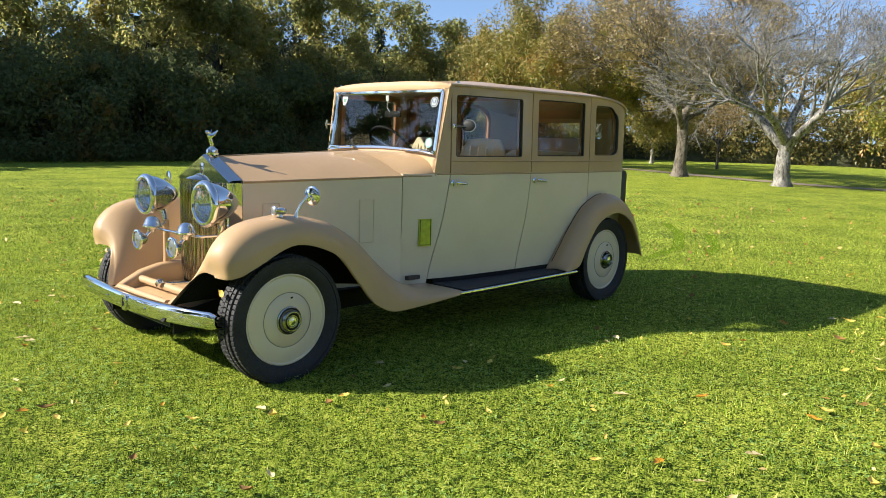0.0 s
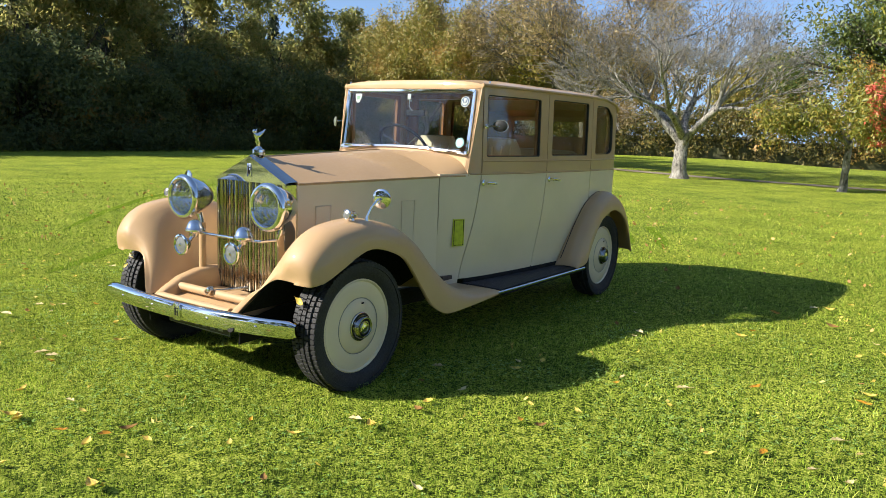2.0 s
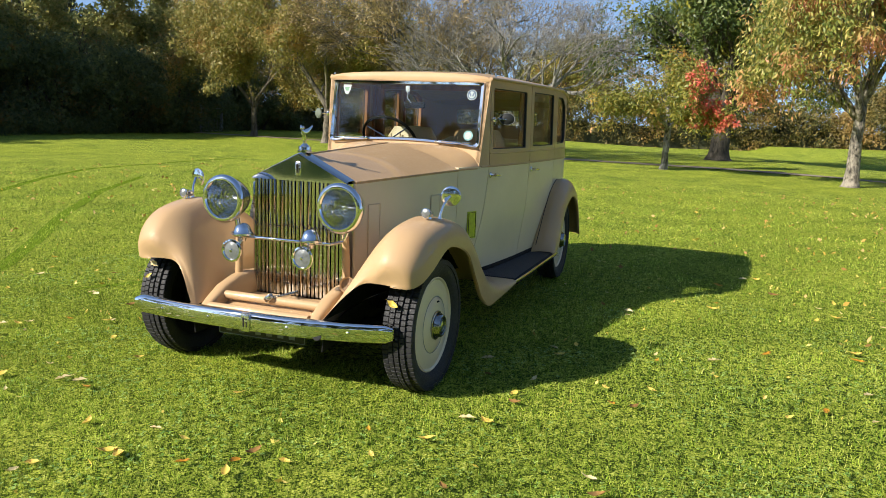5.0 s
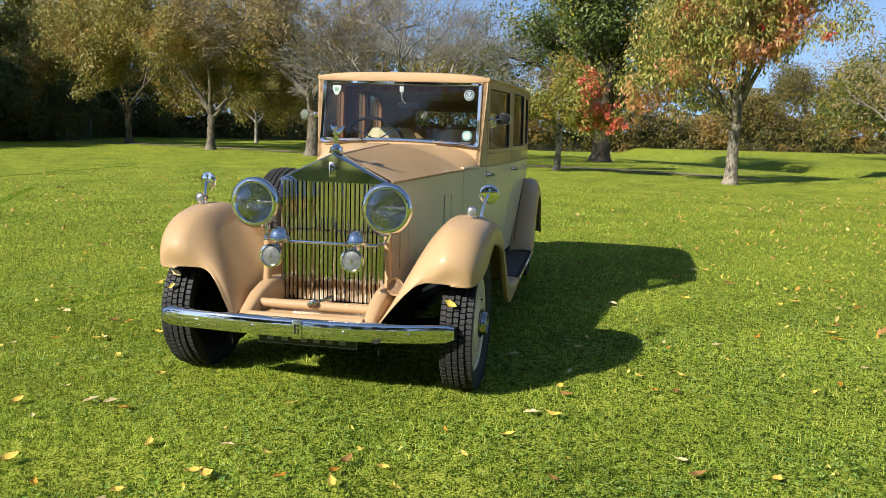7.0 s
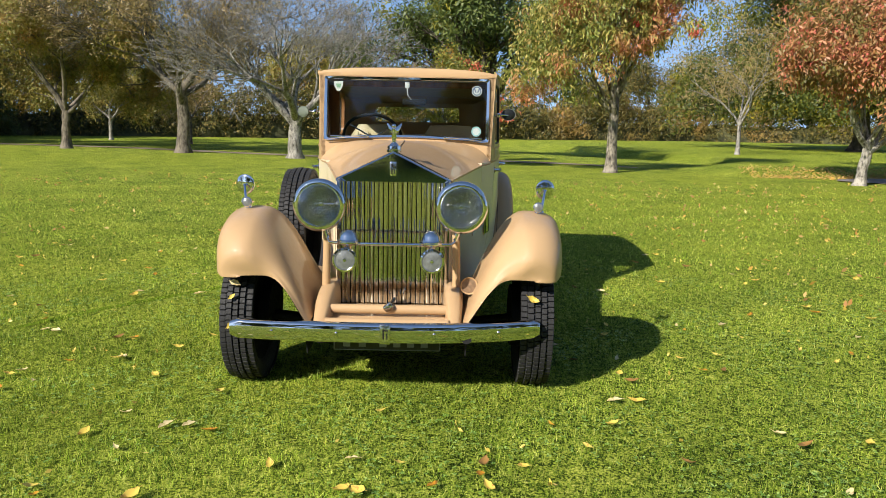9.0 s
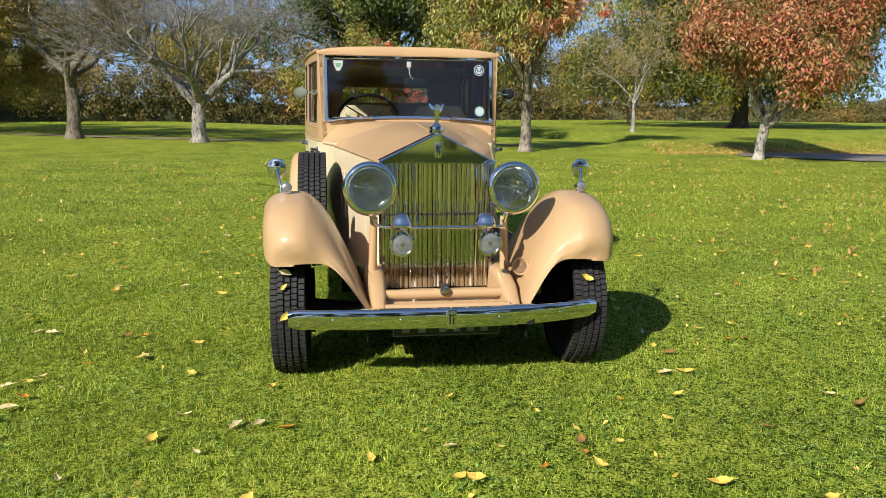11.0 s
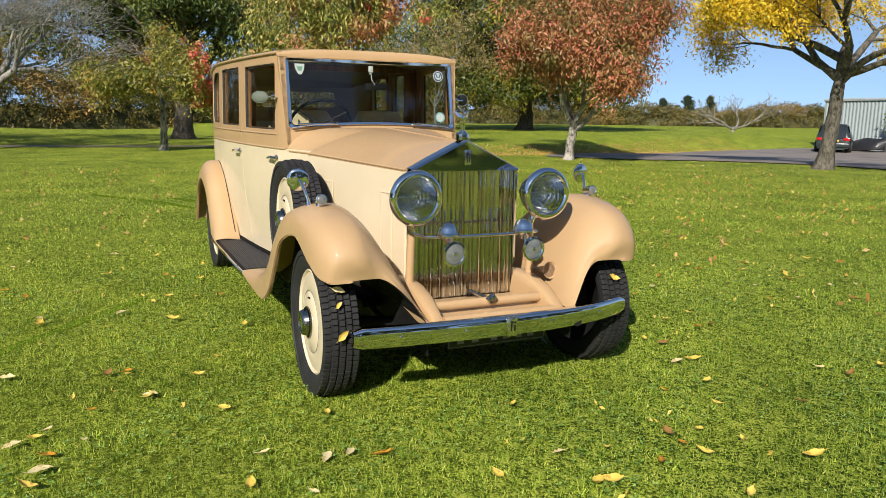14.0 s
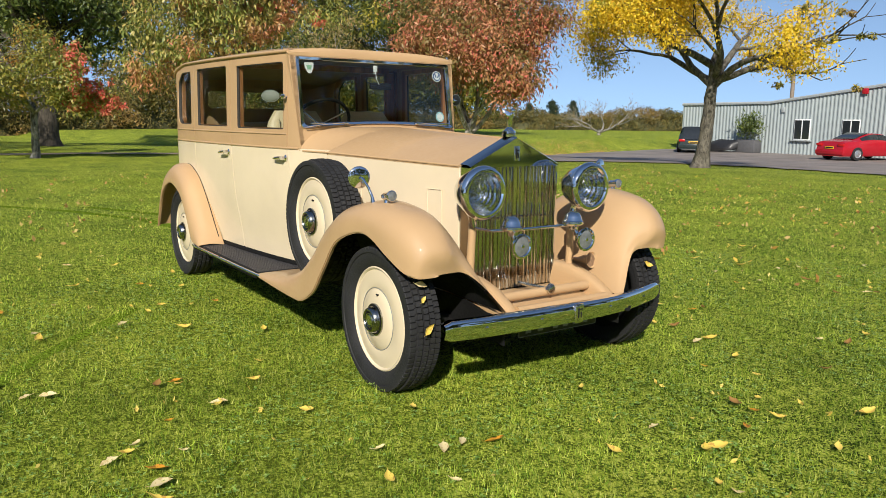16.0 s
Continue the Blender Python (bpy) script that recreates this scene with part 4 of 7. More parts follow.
def headlamp(y):
    c = (0.262, y, 0.990)
    h = part("headlamp", lathe_at(Geo(), [(-0.215, 0.0), (-0.212, 0.018), (-0.20, 0.034), (-0.17, 0.062), (-0.12, 0.095), (-0.06, 0.118), (-0.02, 0.126), (-0.004, 0.128)], c, seg=48), CHROME, car, "large round chrome headlamp")
    part("lamp_rim", lathe_at(Geo(), [(-0.012, 0.122), (-0.018, 0.131), (-0.008, 0.1375), (0.006, 0.137), (0.018, 0.130), (0.024, 0.120), (0.023, 0.110), (0.014, 0.103), (0.004, 0.104)], c, seg=48), CHROME, h, "chrome lamp rim")
    bowl = [(-0.102 + 0.102 * (r / 0.108) ** 2 + 0.0009 * math.sin(r * 430), r) for r in np.linspace(0.005, 0.108, 46)]
    g = lathe_at(Geo(), bowl, c, seg=96)
    g.v = [(px + 0.0008 * math.sin((py - y) * 520), py, pz) for px, py, pz in g.v]
    part("reflector", g, SILVERED, h, "silvered reflector")
    part("bulb_holder", Geo().tube([(0.185, y - 0.062, 0.990), (0.195, y, 0.990), (0.185, y + 0.062, 0.990)], 0.004, 6), BRIGHT, h)
    part("bulb", lathe_at(Geo(), [(-0.12, 0.012), (-0.08, 0.010), (-0.075, 0.014), (-0.055, 0.016), (-0.04, 0.010), (-0.036, 0.0)], c, seg=16), BRIGHT, h, "small bulb")
    part("lens", lathe_at(Geo(), [(0.030, 0.0), (0.028, 0.03), (0.024, 0.06), (0.018, 0.088), (0.012, 0.104)], c, seg=40), FLUTED, h, "clear fluted lens")
    g = Geo()
    for k in range(9):
        yy = (k - 4) * 0.021
        zz = math.sqrt(max(0.0, 0.100 ** 2 - yy * yy))
        g.tube([(0.262 + 0.028 - 6.0 * (0.0 + (yy * yy + (z * zz) ** 2)) * 0.25, y + yy, 0.990 + z * zz) for z in np.linspace(-1, 1, 9)], 0.0016, 5)
    for r in (0.03, 0.055):
        g.tube([(0.262 + 0.026 - 1.5 * r * r, y + r * math.cos(a), 0.990 + r * math.sin(a)) for a in np.linspace(0, 2 * math.pi, 21)], 0.0014, 5, False)
    part("lens_rib", g, LENS, h)
    part("lamp_stem", Geo().tube([(0.16, y, 0.90), (0.15, y * 0.97, 0.86), (0.15, y * 0.93, 0.80)], [0.024, 0.018, 0.016], 12), CHROME, h, "chrome lamp stem")
    return h


for y in (0.368, -0.368):
    headlamp(y)


def front_fittings():
    # upright lamp posts and crossbar
    for s in (1, -1):
        part("lamp_post", Geo().tube([(0.14, 0.355 * s, 0.44), (0.14, 0.352 * s, 0.6), (0.145, 0.345 * s, 0.83)], [0.026, 0.022, 0.020], 14), TAN, car, "tan tubular lamp post")
    part("lamp_bar", Geo().tube([(0.17, -0.34, 0.800), (0.26, -0.315, 0.797), (0.29, -0.2, 0.795), (0.29, 0.2, 0.795), (0.26, 0.315, 0.793), (0.17, 0.34, 0.796)], 0.0085, 10), CHROME, car, "slim chrome lamp crossbar")
    for s in (1, -1):
        y = 0.215 * s
        hn = part("horn_dome", Geo().lathe([(-0.040, 0.0), (-0.040, 0.016), (-0.022, 0.022), (-0.014, 0.044), (-0.008, 0.054), (-0.004, 0.060), (0.001, 0.060), (0.003, 0.054), (0.006, 0.054), (0.009, 0.057), (0.012, 0.0535), (0.016, 0.050), (0.034, 0.045), (0.050, 0.035), (0.060, 0.020), (0.064, 0.0)], Matrix.Translation((0.30, y, 0.808)) @ Matrix.Rotation(radians(-90), 4, "Y"), 32), CHROME, car, "domed chrome horn")
        part("horn_bracket", Geo().tube([(0.29, y, 0.80), (0.31, y, 0.785), (0.33, y, 0.778)], 0.014, 10), BRIGHT, hn)
        c = (0.385, y + 0.006 * s, 0.728)
        f = part("pass_lamp", lathe_at(Geo(), [(-0.055, 0.0), (-0.052, 0.015), (-0.04, 0.032), (-0.015, 0.050), (0.0, 0.058), (0.008, 0.064), (0.015, 0.062), (0.017, 0.053), (0.010, 0.048)], c, seg=32), CHROME, car, "small chrome pass lamp")
        part("reflector", lathe_at(Geo(), [(-0.03, 0.004), (-0.02, 0.025), (0.0, 0.042), (0.008, 0.047)], c, seg=28), SILVERED, f)
        part("lens", lathe_at(Geo(), [(0.018, 0.0), (0.016, 0.025), (0.009, 0.048)], c, seg=28), FROSTED, f, "clear glass lens")
        part("lens_boss", lathe_at(Geo(), [(0.017, 0.010), (0.020, 0.008), (0.021, 0.0)], c, seg=14), BRIGHT, f)
        part("lamp_arm", Geo().tube([(0.30, y, 0.785), (0.325, y, 0.762), (0.345, y + 0.004 * s, 0.738)], [0.013, 0.011, 0.012], 10), CHROME, f)
    # trumpet of the electric horn, tucked between lamp post and nearside wing
    at, aim = (0.25, 0.418, 0.575), (0.93, 0.12, 0.12)
    tr = part("horn_trumpet", lathe_at(Geo(), [(-0.16, 0.012), (-0.10, 0.014), (-0.05, 0.020), (-0.02, 0.032), (-0.004, 0.044), (0.0, 0.047), (0.003, 0.046), (0.0, 0.043), (-0.03, 0.024)], at, aim, 28), TAN, car, "tan painted horn trumpet")
    part("trumpet_mouth", lathe_at(Geo(), [(-0.006, 0.042), (-0.004, 0.0)], at, aim, 24), GAUZE, tr, "brown gauze in the trumpet mouth")
    # apron, dumb irons, cross tubes
    rows = [[(x, y, z) for y in np.linspace(-0.37, 0.37, 9)] for x, z in ((0.07, 0.425), (0.14, 0.432), (0.28, 0.430), (0.42, 0.405), (0.51, 0.37))]
    part("front_apron", Geo().solid(rows, (0, 0, -0.02)), TAN, car, "tan front apron between the chassis horns")
    for s in (1, -1):
        rows = []
        for x, z, h, wd in ((-0.05, 0.545, 0.22, 0.055), (0.08, 0.555, 0.22, 0.055), (0.2, 0.548, 0.20, 0.052), (0.33, 0.515, 0.165, 0.046), (0.44, 0.458, 0.105, 0.036), (0.51, 0.412, 0.065, 0.03), (0.54, 0.395, 0.03, 0.02)):
            c = 0.338 * s
            rows.append([(x, c + wd * math.copysign(abs(math.cos(a)) ** 0.6, math.cos(a)), z - h / 2 + (h / 2) * math.copysign(abs(math.sin(a)) ** 0.6, math.sin(a))) for a in (2 * math.pi * k / 20 for k in range(20))])
        part("dumb_iron", Geo().grid(rows, True), TAN, car, "tan curved chassis horn")
    part("cross_tube", Geo().tube([(0.34, -0.33, 0.462), (0.34, 0.33, 0.462)], 0.024, 16), TAN, car, "tan tubular crossmember")
    part("cross_tube", Geo().tube([(0.475, -0.31, 0.425), (0.475, 0.31, 0.425)], 0.022, 16), TAN, car, "tan tubular crossmember")
    cr = part("starting_handle", Geo().tube([(0.10, 0.015, 0.462), (0.24, 0.008, 0.468), (0.36, 0.0, 0.478)], 0.010, 10), BRIGHT, car, "steel starting handle shaft")
    part("handle_clip", Geo().box((0.37, 0, 0.482), (0.035, 0.05, 0.035), 0.008, Matrix.Rotation(radians(40), 4, "X")), BRIGHT, cr)
    # bumper
    rows = []
    for y in np.linspace(-0.775, 0.775, 41):
        a = abs(y) / 0.775
        x = 0.565 - (0.140 if y > 0 else 0.055) * a ** 2.3
        zt = 0.396
        hh = 0.050 * (1 - max(0, (a - 0.97) / 0.03) ** 2 * 0.30)
        prof = [(-0.024, 0.97), (-0.012, 1.0), (0.006, 0.96), (0.0145, 0.86), (0.0180, 0.70), (0.0215, 0.25), (0.0205, -0.3), (0.014, -0.75), (0.008, -0.94), (-0.006, -1.0), (-0.024, -0.96), (-0.018, -0.85), (0.004, -0.7), (0.012, 0.0), (0.008, 0.7), (-0.018, 0.85)]
        rows.append([(x + px, y, zt + pz * hh) for px, pz in prof])
    bp = part("bumper", Geo().grid(rows, True), CHROME, car, "polished chrome front bumper bar", 50)
    pl = part("bumper_badge", Geo().box((0.590, 0, 0.397), (0.012, 0.052, 0.098), 0.004), BRIGHT, bp, "upright metal badge on the bumper")
    part("badge_bar", Geo().box((0.597, -0.008, 0.40), (0.002, 0.007, 0.05)).box((0.597, 0.010, 0.39), (0.002, 0.006, 0.03)).box((0.597, 0.006, 0.418), (0.002, 0.02, 0.006)), BLACK, pl)
    for y in (-0.56, -0.24, 0.24, 0.56):
        x = 0.565 - (0.140 if y > 0 else 0.055) * (abs(y) / 0.775) ** 2.3 + 0.020
        part("bumper_bolt", lathe_at(Geo(), [(0, 0.009), (0.004, 0.008), (0.006, 0.005), (0.007, 0.0)], (x, y, 0.397), seg=14), BRIGHT, bp)
    for s in (1, -1):
        part("bumper_iron", Geo().tube([(0.44, 0.368 * s, 0.385), (0.49, 0.40 * s, 0.385), (0.535 - 0.012 * (s > 0), 0.43 * s, 0.392)], 0.018, 8), BLACK, bp)
    # number plate: characters stand as bars
    npl = part("number_plate", Geo().box((0.440, 0, 0.325), (0.006, 0.545, 0.105), 0.002), PLATE_BLACK, car, "black number plate with silver characters")
    g = Geo()
    for y0, y1, z in ((-0.268, 0.268, 0.3755), (-0.268, 0.268, 0.2745)):
        g.box((0.4445, 0, z), (0.002, y1 - y0, 0.004))
    for y in (-0.268, 0.268):
        g.box((0.4445, y, 0.325), (0.002, 0.004, 0.10))
    part("plate_border", g, PLATE_GREY, npl)
    for y in (-0.205, -0.125, -0.02, 0.05, 0.12, 0.19):
        part("plate_character", Geo().box((0.4445, y, 0.327), (0.002, 0.036, 0.074), 0.0), PLATE_GREY, npl)


front_fittings()

# ---- wings ----


def wing_sheet(side):
    """Front wing: crown, outer lip and inner edge run from nose to running board; the section rounds over between them."""
    u = [0, 1, 2, 3, 4, 5, 6, 7, 8, 9, 10]
    cx = [0.415, 0.445, 0.383, 0.235, 0.0, -0.22, -0.45, -0.66, -0.86, -1.08, -1.36]
    cz = [0.650, 0.740, 0.845, 0.922, 0.950, 0.915, 0.805, 0.625, 0.475, 0.395, 0.362]
    cy = [0.640, 0.700, 0.712, 0.718, 0.724, 0.730, 0.736, 0.742, 0.748, 0.754, 0.760]
    dip = [0.02, 0.06, 0.055, 0.03, 0.01, 0, 0, 0, 0, 0, 0]
    lx = [0.426, 0.408, 0.350, 0.235, 0.0, -0.235, -0.425, -0.56, -0.76, -1.05, -1.38]
    lz = [0.640, 0.637, 0.650, 0.708, 0.800, 0.735, 0.535, 0.385, 0.312, 0.322, 0.343]
    ly = [0.765, 0.840, 0.880, 0.904, 0.915, 0.93, 0.935, 0.94, 0.942, 0.944, 0.945]
    ix = [0.515, 0.490, 0.400, 0.20, 0.0, -0.22, -0.45, -0.66, -0.86, -1.08, -1.36]
    iz = [0.420, 0.430, 0.435, 0.44, 0.45, 0.45, 0.45, 0.43, 0.405, 0.375, 0.360]
    iy = [0.390, 0.390, 0.390, 0.395, 0.40, 0.42, 0.45, 0.48, 0.52, 0.55, 0.57]
    rows = []
    for k in np.linspace(0, 10, 61):
        c = (curve(k, u, cx), curve(k, u, cy), curve(k, u, cz))
        li = (curve(k, u, lx), curve(k, u, ly), curve(k, u, lz))
        n = (curve(k, u, ix), curve(k, u, iy), curve(k, u, iz))
        row = []
        for t in np.linspace(0, 1, 13):
            # inner valance sweeps up to the crown: steep first, then flat
            fy = t ** 1.05
            fz = math.sin(t * math.pi / 2) ** 1.15
            fx = smooth01(t)
            row.append((lerp(n[0], c[0], fx) - curve(k, u, dip) * math.sin(math.pi * t), lerp(n[1], c[1], fy), lerp(n[2], c[2], fz)))
        for t in np.linspace(0, 1, 13)[1:]:
            a = t * math.pi / 2
            fy = math.sin(a) ** 0.68 + 0.01 * math.sin(math.pi * t ** 1.6)
            fz = 1 - math.cos(a) ** 0.66 if a < 1.5707 else 1.0
            row.append((lerp(c[0], li[0], t ** 1.3), lerp(c[1], li[1], fy), lerp(c[2], li[2], fz)))
        row.append((li[0] - 0.0, li[1] - 0.016, li[2] + 0.004))
        rows.append([(x, side * y, z) for x, y, z in row])
    return rows


def rear_wing_sheet(side):
    u = [0, 1, 2, 3, 4, 5, 6, 7, 8]
    cx = [-2.60, -2.71, -2.86, -3.05, -3.30, -3.53, -3.70, -3.80, -3.86]
    cz = [0.372, 0.520, 0.715, 0.885, 0.962, 0.895, 0.745, 0.560, 0.385]
    lx = [-2.62, -2.78, -2.905, -3.09, -3.34, -3.56, -3.70, -3.77, -3.83]
    lz = [0.352, 0.375, 0.545, 0.735, 0.800, 0.730, 0.590, 0.470, 0.372]
    rows = []
    for k in np.linspace(0, 8, 45):
        c = (-curve(k, u, [-v for v in cx]), 0.835, curve(k, u, cz))
        li = (-curve(k, u, [-v for v in lx]), 0.945, curve(k, u, lz))
        yb = half_width(max(c[0], -3.5)) - 0.02 - 0.1 * smooth01((-3.62 - c[0]) / 0.25)
        row = [(c[0], lerp(yb, c[1], t), c[2] - 0.012 * (1 - t)) for t in np.linspace(0, 1, 5)]
        for t in np.linspace(0, 1, 12)[1:]:
            a = t * math.pi / 2
            row.append((lerp(c[0], li[0], t ** 1.3), lerp(c[1], li[1], math.sin(a) ** 0.85), lerp(c[2], li[2], 1 - math.cos(a) ** 0.8 if t < 1 else 1)))
        row.append((li[0], li[1] - 0.015, li[2] + 0.004))
        rows.append([(x, side * y, z) for x, y, z in row])
    return rows


def wings(side):
    w = part("front_wing", Geo().solid(wing_sheet(side), lambda p: Vector((0, -0.006 * side, -0.006))), TAN, car, "sweeping tan front wing", 60)
    # black lining under the wing
    rows = [[(x - 0.012, y + side * 0.012 * max(0.0, 1 - j / 8), z - 0.014 * min(1.0, j / 8)) for j, (x, y, z) in enumerate(r[:-7])] for r in wing_sheet(side)[1:46]]
    part("wing_lining", Geo().grid(rows), BLACK, w)
    part("rear_wing", Geo().solid(rear_wing_sheet(side), lambda p: Vector((0, -0.006 * side, -0.004))), TAN, car, "rounded tan rear wing", 60)
    part("wing_piping", Geo().tube([(r[0][0], r[0][1] + 0.022 * side, r[0][2] + 0.004) for r in rear_wing_sheet(side)[2:24]], 0.0035, 6), BLACK, car, "black piping between wing and body")
    # running board with its rubber and bright edge
    rb = part("running_board", Geo().box((-2.08, side * 0.755, 0.335), (1.34, 0.37, 0.035), 0.006), BLACK, car, "black running board")
    for k in range(22):
        part("mat_rib", Geo().box((-2.08, side * (0.585 + k * 0.0152), 0.3545), (1.32, 0.0105, 0.006)), MAT_RUBBER, rb, smooth=False)
    part("board_trim", Geo().tube([(-1.33, side * 0.938, 0.346), (-1.7, side * 0.942, 0.344), (-2.76, side * 0.942, 0.342)], 0.010, 8), CHROME, rb, "bright metal edge strip")
    rows = [[(x, side * (half_width(x) - 0.035), z) for x in np.linspace(-1.42, -2.8, 12)] for z in (0.30, 0.40)]
    part("sill_valance", Geo().solid(rows, (0, -0.01 * side, 0)), BLACK, car)
    # torpedo side lamp and mirror on the wing
    c = (0.045, 0.79 * side, 0.976)
    t = part("side_lamp", lathe_at(Geo(), [(-0.050, 0.0), (-0.049, 0.010), (-0.040, 0.017), (-0.018, 0.022), (0.024, 0.024), (0.030, 0.028), (0.038, 0.028), (0.040, 0.024), (0.036, 0.022)], c, (1, 0, 0.10), 28), CHROME, car, "small chrome barrel side lamp")
    part("lens", lathe_at(Geo(), [(0.037, 0.023), (0.041, 0.014), (0.043, 0.0)], c, (1, 0, 0.10), 20), FROSTED, t)
    part("lamp_foot", Geo().tube([(0.035, 0.79 * side, 0.925), (0.035, 0.79 * side, 0.958)], [0.022, 0.014], 12), CHROME, t)
    m = part("wing_mirror", lathe_at(Geo(), [(0.0090, 0.0), (0.0088, 0.010), (0.0080, 0.021), (0.0064, 0.033), (0.0042, 0.0445), (0.0018, 0.0525), (-0.001, 0.0560), (-0.005, 0.0565), (-0.008, 0.0545), (-0.007, 0.048)], (-0.135, 0.852 * side, 1.058), (0.97, 0.22 * side, -0.03), 32), CHROME, car, "round chrome wing mirror on stalk")
    part("mirror_glass", lathe_at(Geo(), [(-0.006, 0.0), (-0.006, 0.049)], (-0.135, 0.852 * side, 1.058), (0.97, 0.22 * side, -0.03), 32), CHROME, m, "silvered mirror glass")
    part("mirror_stalk", Geo().tube([(-0.045, 0.822 * side, 0.925), (-0.05, 0.825 * side, 0.965), (-0.07, 0.835 * side, 1.01), (-0.10, 0.845 * side, 1.045), (-0.115, 0.85 * side, 1.056)], [0.016, 0.008, 0.007, 0.007, 0.009], 10), CHROME, m)
    # oval mirror on a pillar arm
    mm = Matrix.Translation((-1.57, 0.752, 1.494) if side == 1 else (-1.50, -0.765, 1.487)) @ Matrix.Rotation(radians(18 if side == 1 else -40), 4, "Z") @ Matrix.Diagonal((1, 1.05, 0.80, 1) if side == 1 else (1, 1.1, 0.72, 1))
    m = part("pillar_mirror", Geo().lathe([(0.012, 0.0), (0.011, 0.02), (0.007, 0.042), (0.001, 0.051), (-0.005, 0.053), (-0.006, 0.049), (-0.004, 0.0)], mm, 32), MIRROR_BACK if side == 1 else MIRROR_PALE, car, "oval dark-backed mirror on a pillar arm" if side == 1 else "pale-backed mirror on a pillar arm")
    part("mirror_rim", Geo().lathe([(0.003, 0.051), (0.003, 0.0545), (-0.006, 0.0548), (-0.007, 0.050)], mm, 32), PLATE_GREY if side == 1 else MIRROR_PALE, m, "thin dull rim")
    part("mirror_glass", Geo().lathe([(-0.0065, 0.0), (-0.0065, 0.048)], mm, 32), CHROME, m, "silvered mirror glass")
    part("mirror_arm", Geo().tube([(-1.565 if side == 1 else -1.495, 0.752 * side, 1.490), (-1.53, 0.70 * side, 1.490), (-1.515, 0.645 * side, 1.482)], 0.006, 8), CHROME, m)
    part("mirror_clamp", Geo().box((-1.505, 0.675 * side, 1.487), (0.026, 0.026, 0.032), 0.006), CHROME, m)
    # black skirt between wing and chassis
    rows = [[(x, side * y, z - 0.035 * smooth01((x - 0.15) / 0.25)) for x in np.linspace(-0.95, 0.49, 12)] for y, z in ((0.412, 0.44), (0.406, 0.38), (0.40, 0.30))]
    part("inner_skirt", Geo().solid(rows, (0, -0.006 * side, 0)), BLACK, car)


for side in (1, -1):
    wings(side)

# ---- wheels ----


def wheel(at, outward, turn=0.0, label="cream disc wheel with black tyre"):
    """Local x is the axle, pointing outwards."""
    m = Matrix.Translation(at) @ Matrix.Rotation(radians(90 * outward + turn), 4, "Z")
    if wheel.made:
        ob = copy_thing(wheel.made, m)
        ob.parent = car
        return ob
    # side walls, then a tread of five ribs cut into square blocks, all one skin
    nb = 78
    seg = nb * 4
    ribs = ((-0.086, -0.054, 0.0), (-0.047, -0.020, 0.28), (-0.0135, 0.0135, 0.10), (0.020, 0.047, 0.34), (0.054, 0.086, 0.06))
    stations = [(a, r, None) for a, r in ((-0.052, 0.262), (-0.062, 0.272), (-0.076, 0.298), (-0.0805, 0.322), (-0.0805, 0.336))]
    for n, (a0, a1, ph) in enumerate(ribs):
        top = (0.365, 0.3735, 0.376, 0.3735, 0.365)[n]
        edge = 0.338 if n == 0 else 0.362
        for a, r in ((a0, edge), (a0 + 0.0012, top - (0.003 if n == 0 else 0)), (a0 + 0.004, top), (a1 - 0.004, top), (a1 - 0.0012, top - (0.003 if n == 4 else 0)), (a1, 0.338 if n == 4 else 0.362)):
            stations.append((a, r, ph))
    stations += [(-a, r, None) for a, r, _ in stations[4::-1]]
    rows = []
    for a, r, ph in stations:
        row = []
        for k in range(seg):
            f = (0.0, 0.12, 0.24, 0.62)[k % 4]
            cut = 0.010 if ph is not None and r > 0.345 and k % 4 == 1 else 0.0
            ang = 2 * math.pi * (k // 4 + f + (ph or 0)) / nb
            row.append((a, (r - cut) * math.cos(ang), (r - cut) * math.sin(ang)))
        rows.append(row)
    g = Geo().grid(rows, True)
    ty = part("wheel", g, RUBBER, car, label, 30)
    part("wheel_disc", Geo().lathe([(0.046, 0.268), (0.056, 0.266), (0.060, 0.260), (0.056, 0.254), (0.050, 0.250), (0.056, 0.22), (0.062, 0.165), (0.060, 0.160), (0.058, 0.158), (0.060, 0.154), (0.064, 0.150), (0.072, 0.09), (0.074, 0.06)], None, 64), CREAM, ty, "cream painted wheel disc")
    part("disc_groove", Geo().lathe([(0.0600, 0.1600), (0.0622, 0.1595), (0.0622, 0.1570), (0.0600, 0.1565)], None, 64), PLATE_GREY, ty, "fine dark groove in the disc")
    cap = part("hub_cap", Geo().lathe([(0.066, 0.082), (0.080, 0.081), (0.083, 0.076), (0.083, 0.070), (0.092, 0.066), (0.108, 0.062), (0.113, 0.056), (0.113, 0.050), (0.108, 0.047), (0.107, 0.040), (0.111, 0.037), (0.111, 0.031), (0.107, 0.028), (0.108, 0.0)], None, 40), HUB, ty, "nickel hub cap with turned rings")
    part("hub_ring", Geo().lathe([(0.084, 0.0758), (0.0852, 0.074), (0.0852, 0.070), (0.084, 0.0685)], None, 40), BLACK, cap, "black filled ring")
    part("hub_ring", Geo().lathe([(0.108, 0.0475), (0.1095, 0.046), (0.1095, 0.041), (0.108, 0.0395)], None, 40), BLACK, cap, "black filled ring")
    part("hub_medallion", Geo().lathe([(0.108, 0.028), (0.1098, 0.026), (0.1098, 0.010), (0.111, 0.008), (0.111, 0.0)], None, 28), BRIGHT, cap)
    part("valve", Geo().tube([(0.058, 0.02, 0.125), (0.070, 0.02, 0.128), (0.078, 0.02, 0.132)], 0.005, 8), BLACK, ty)
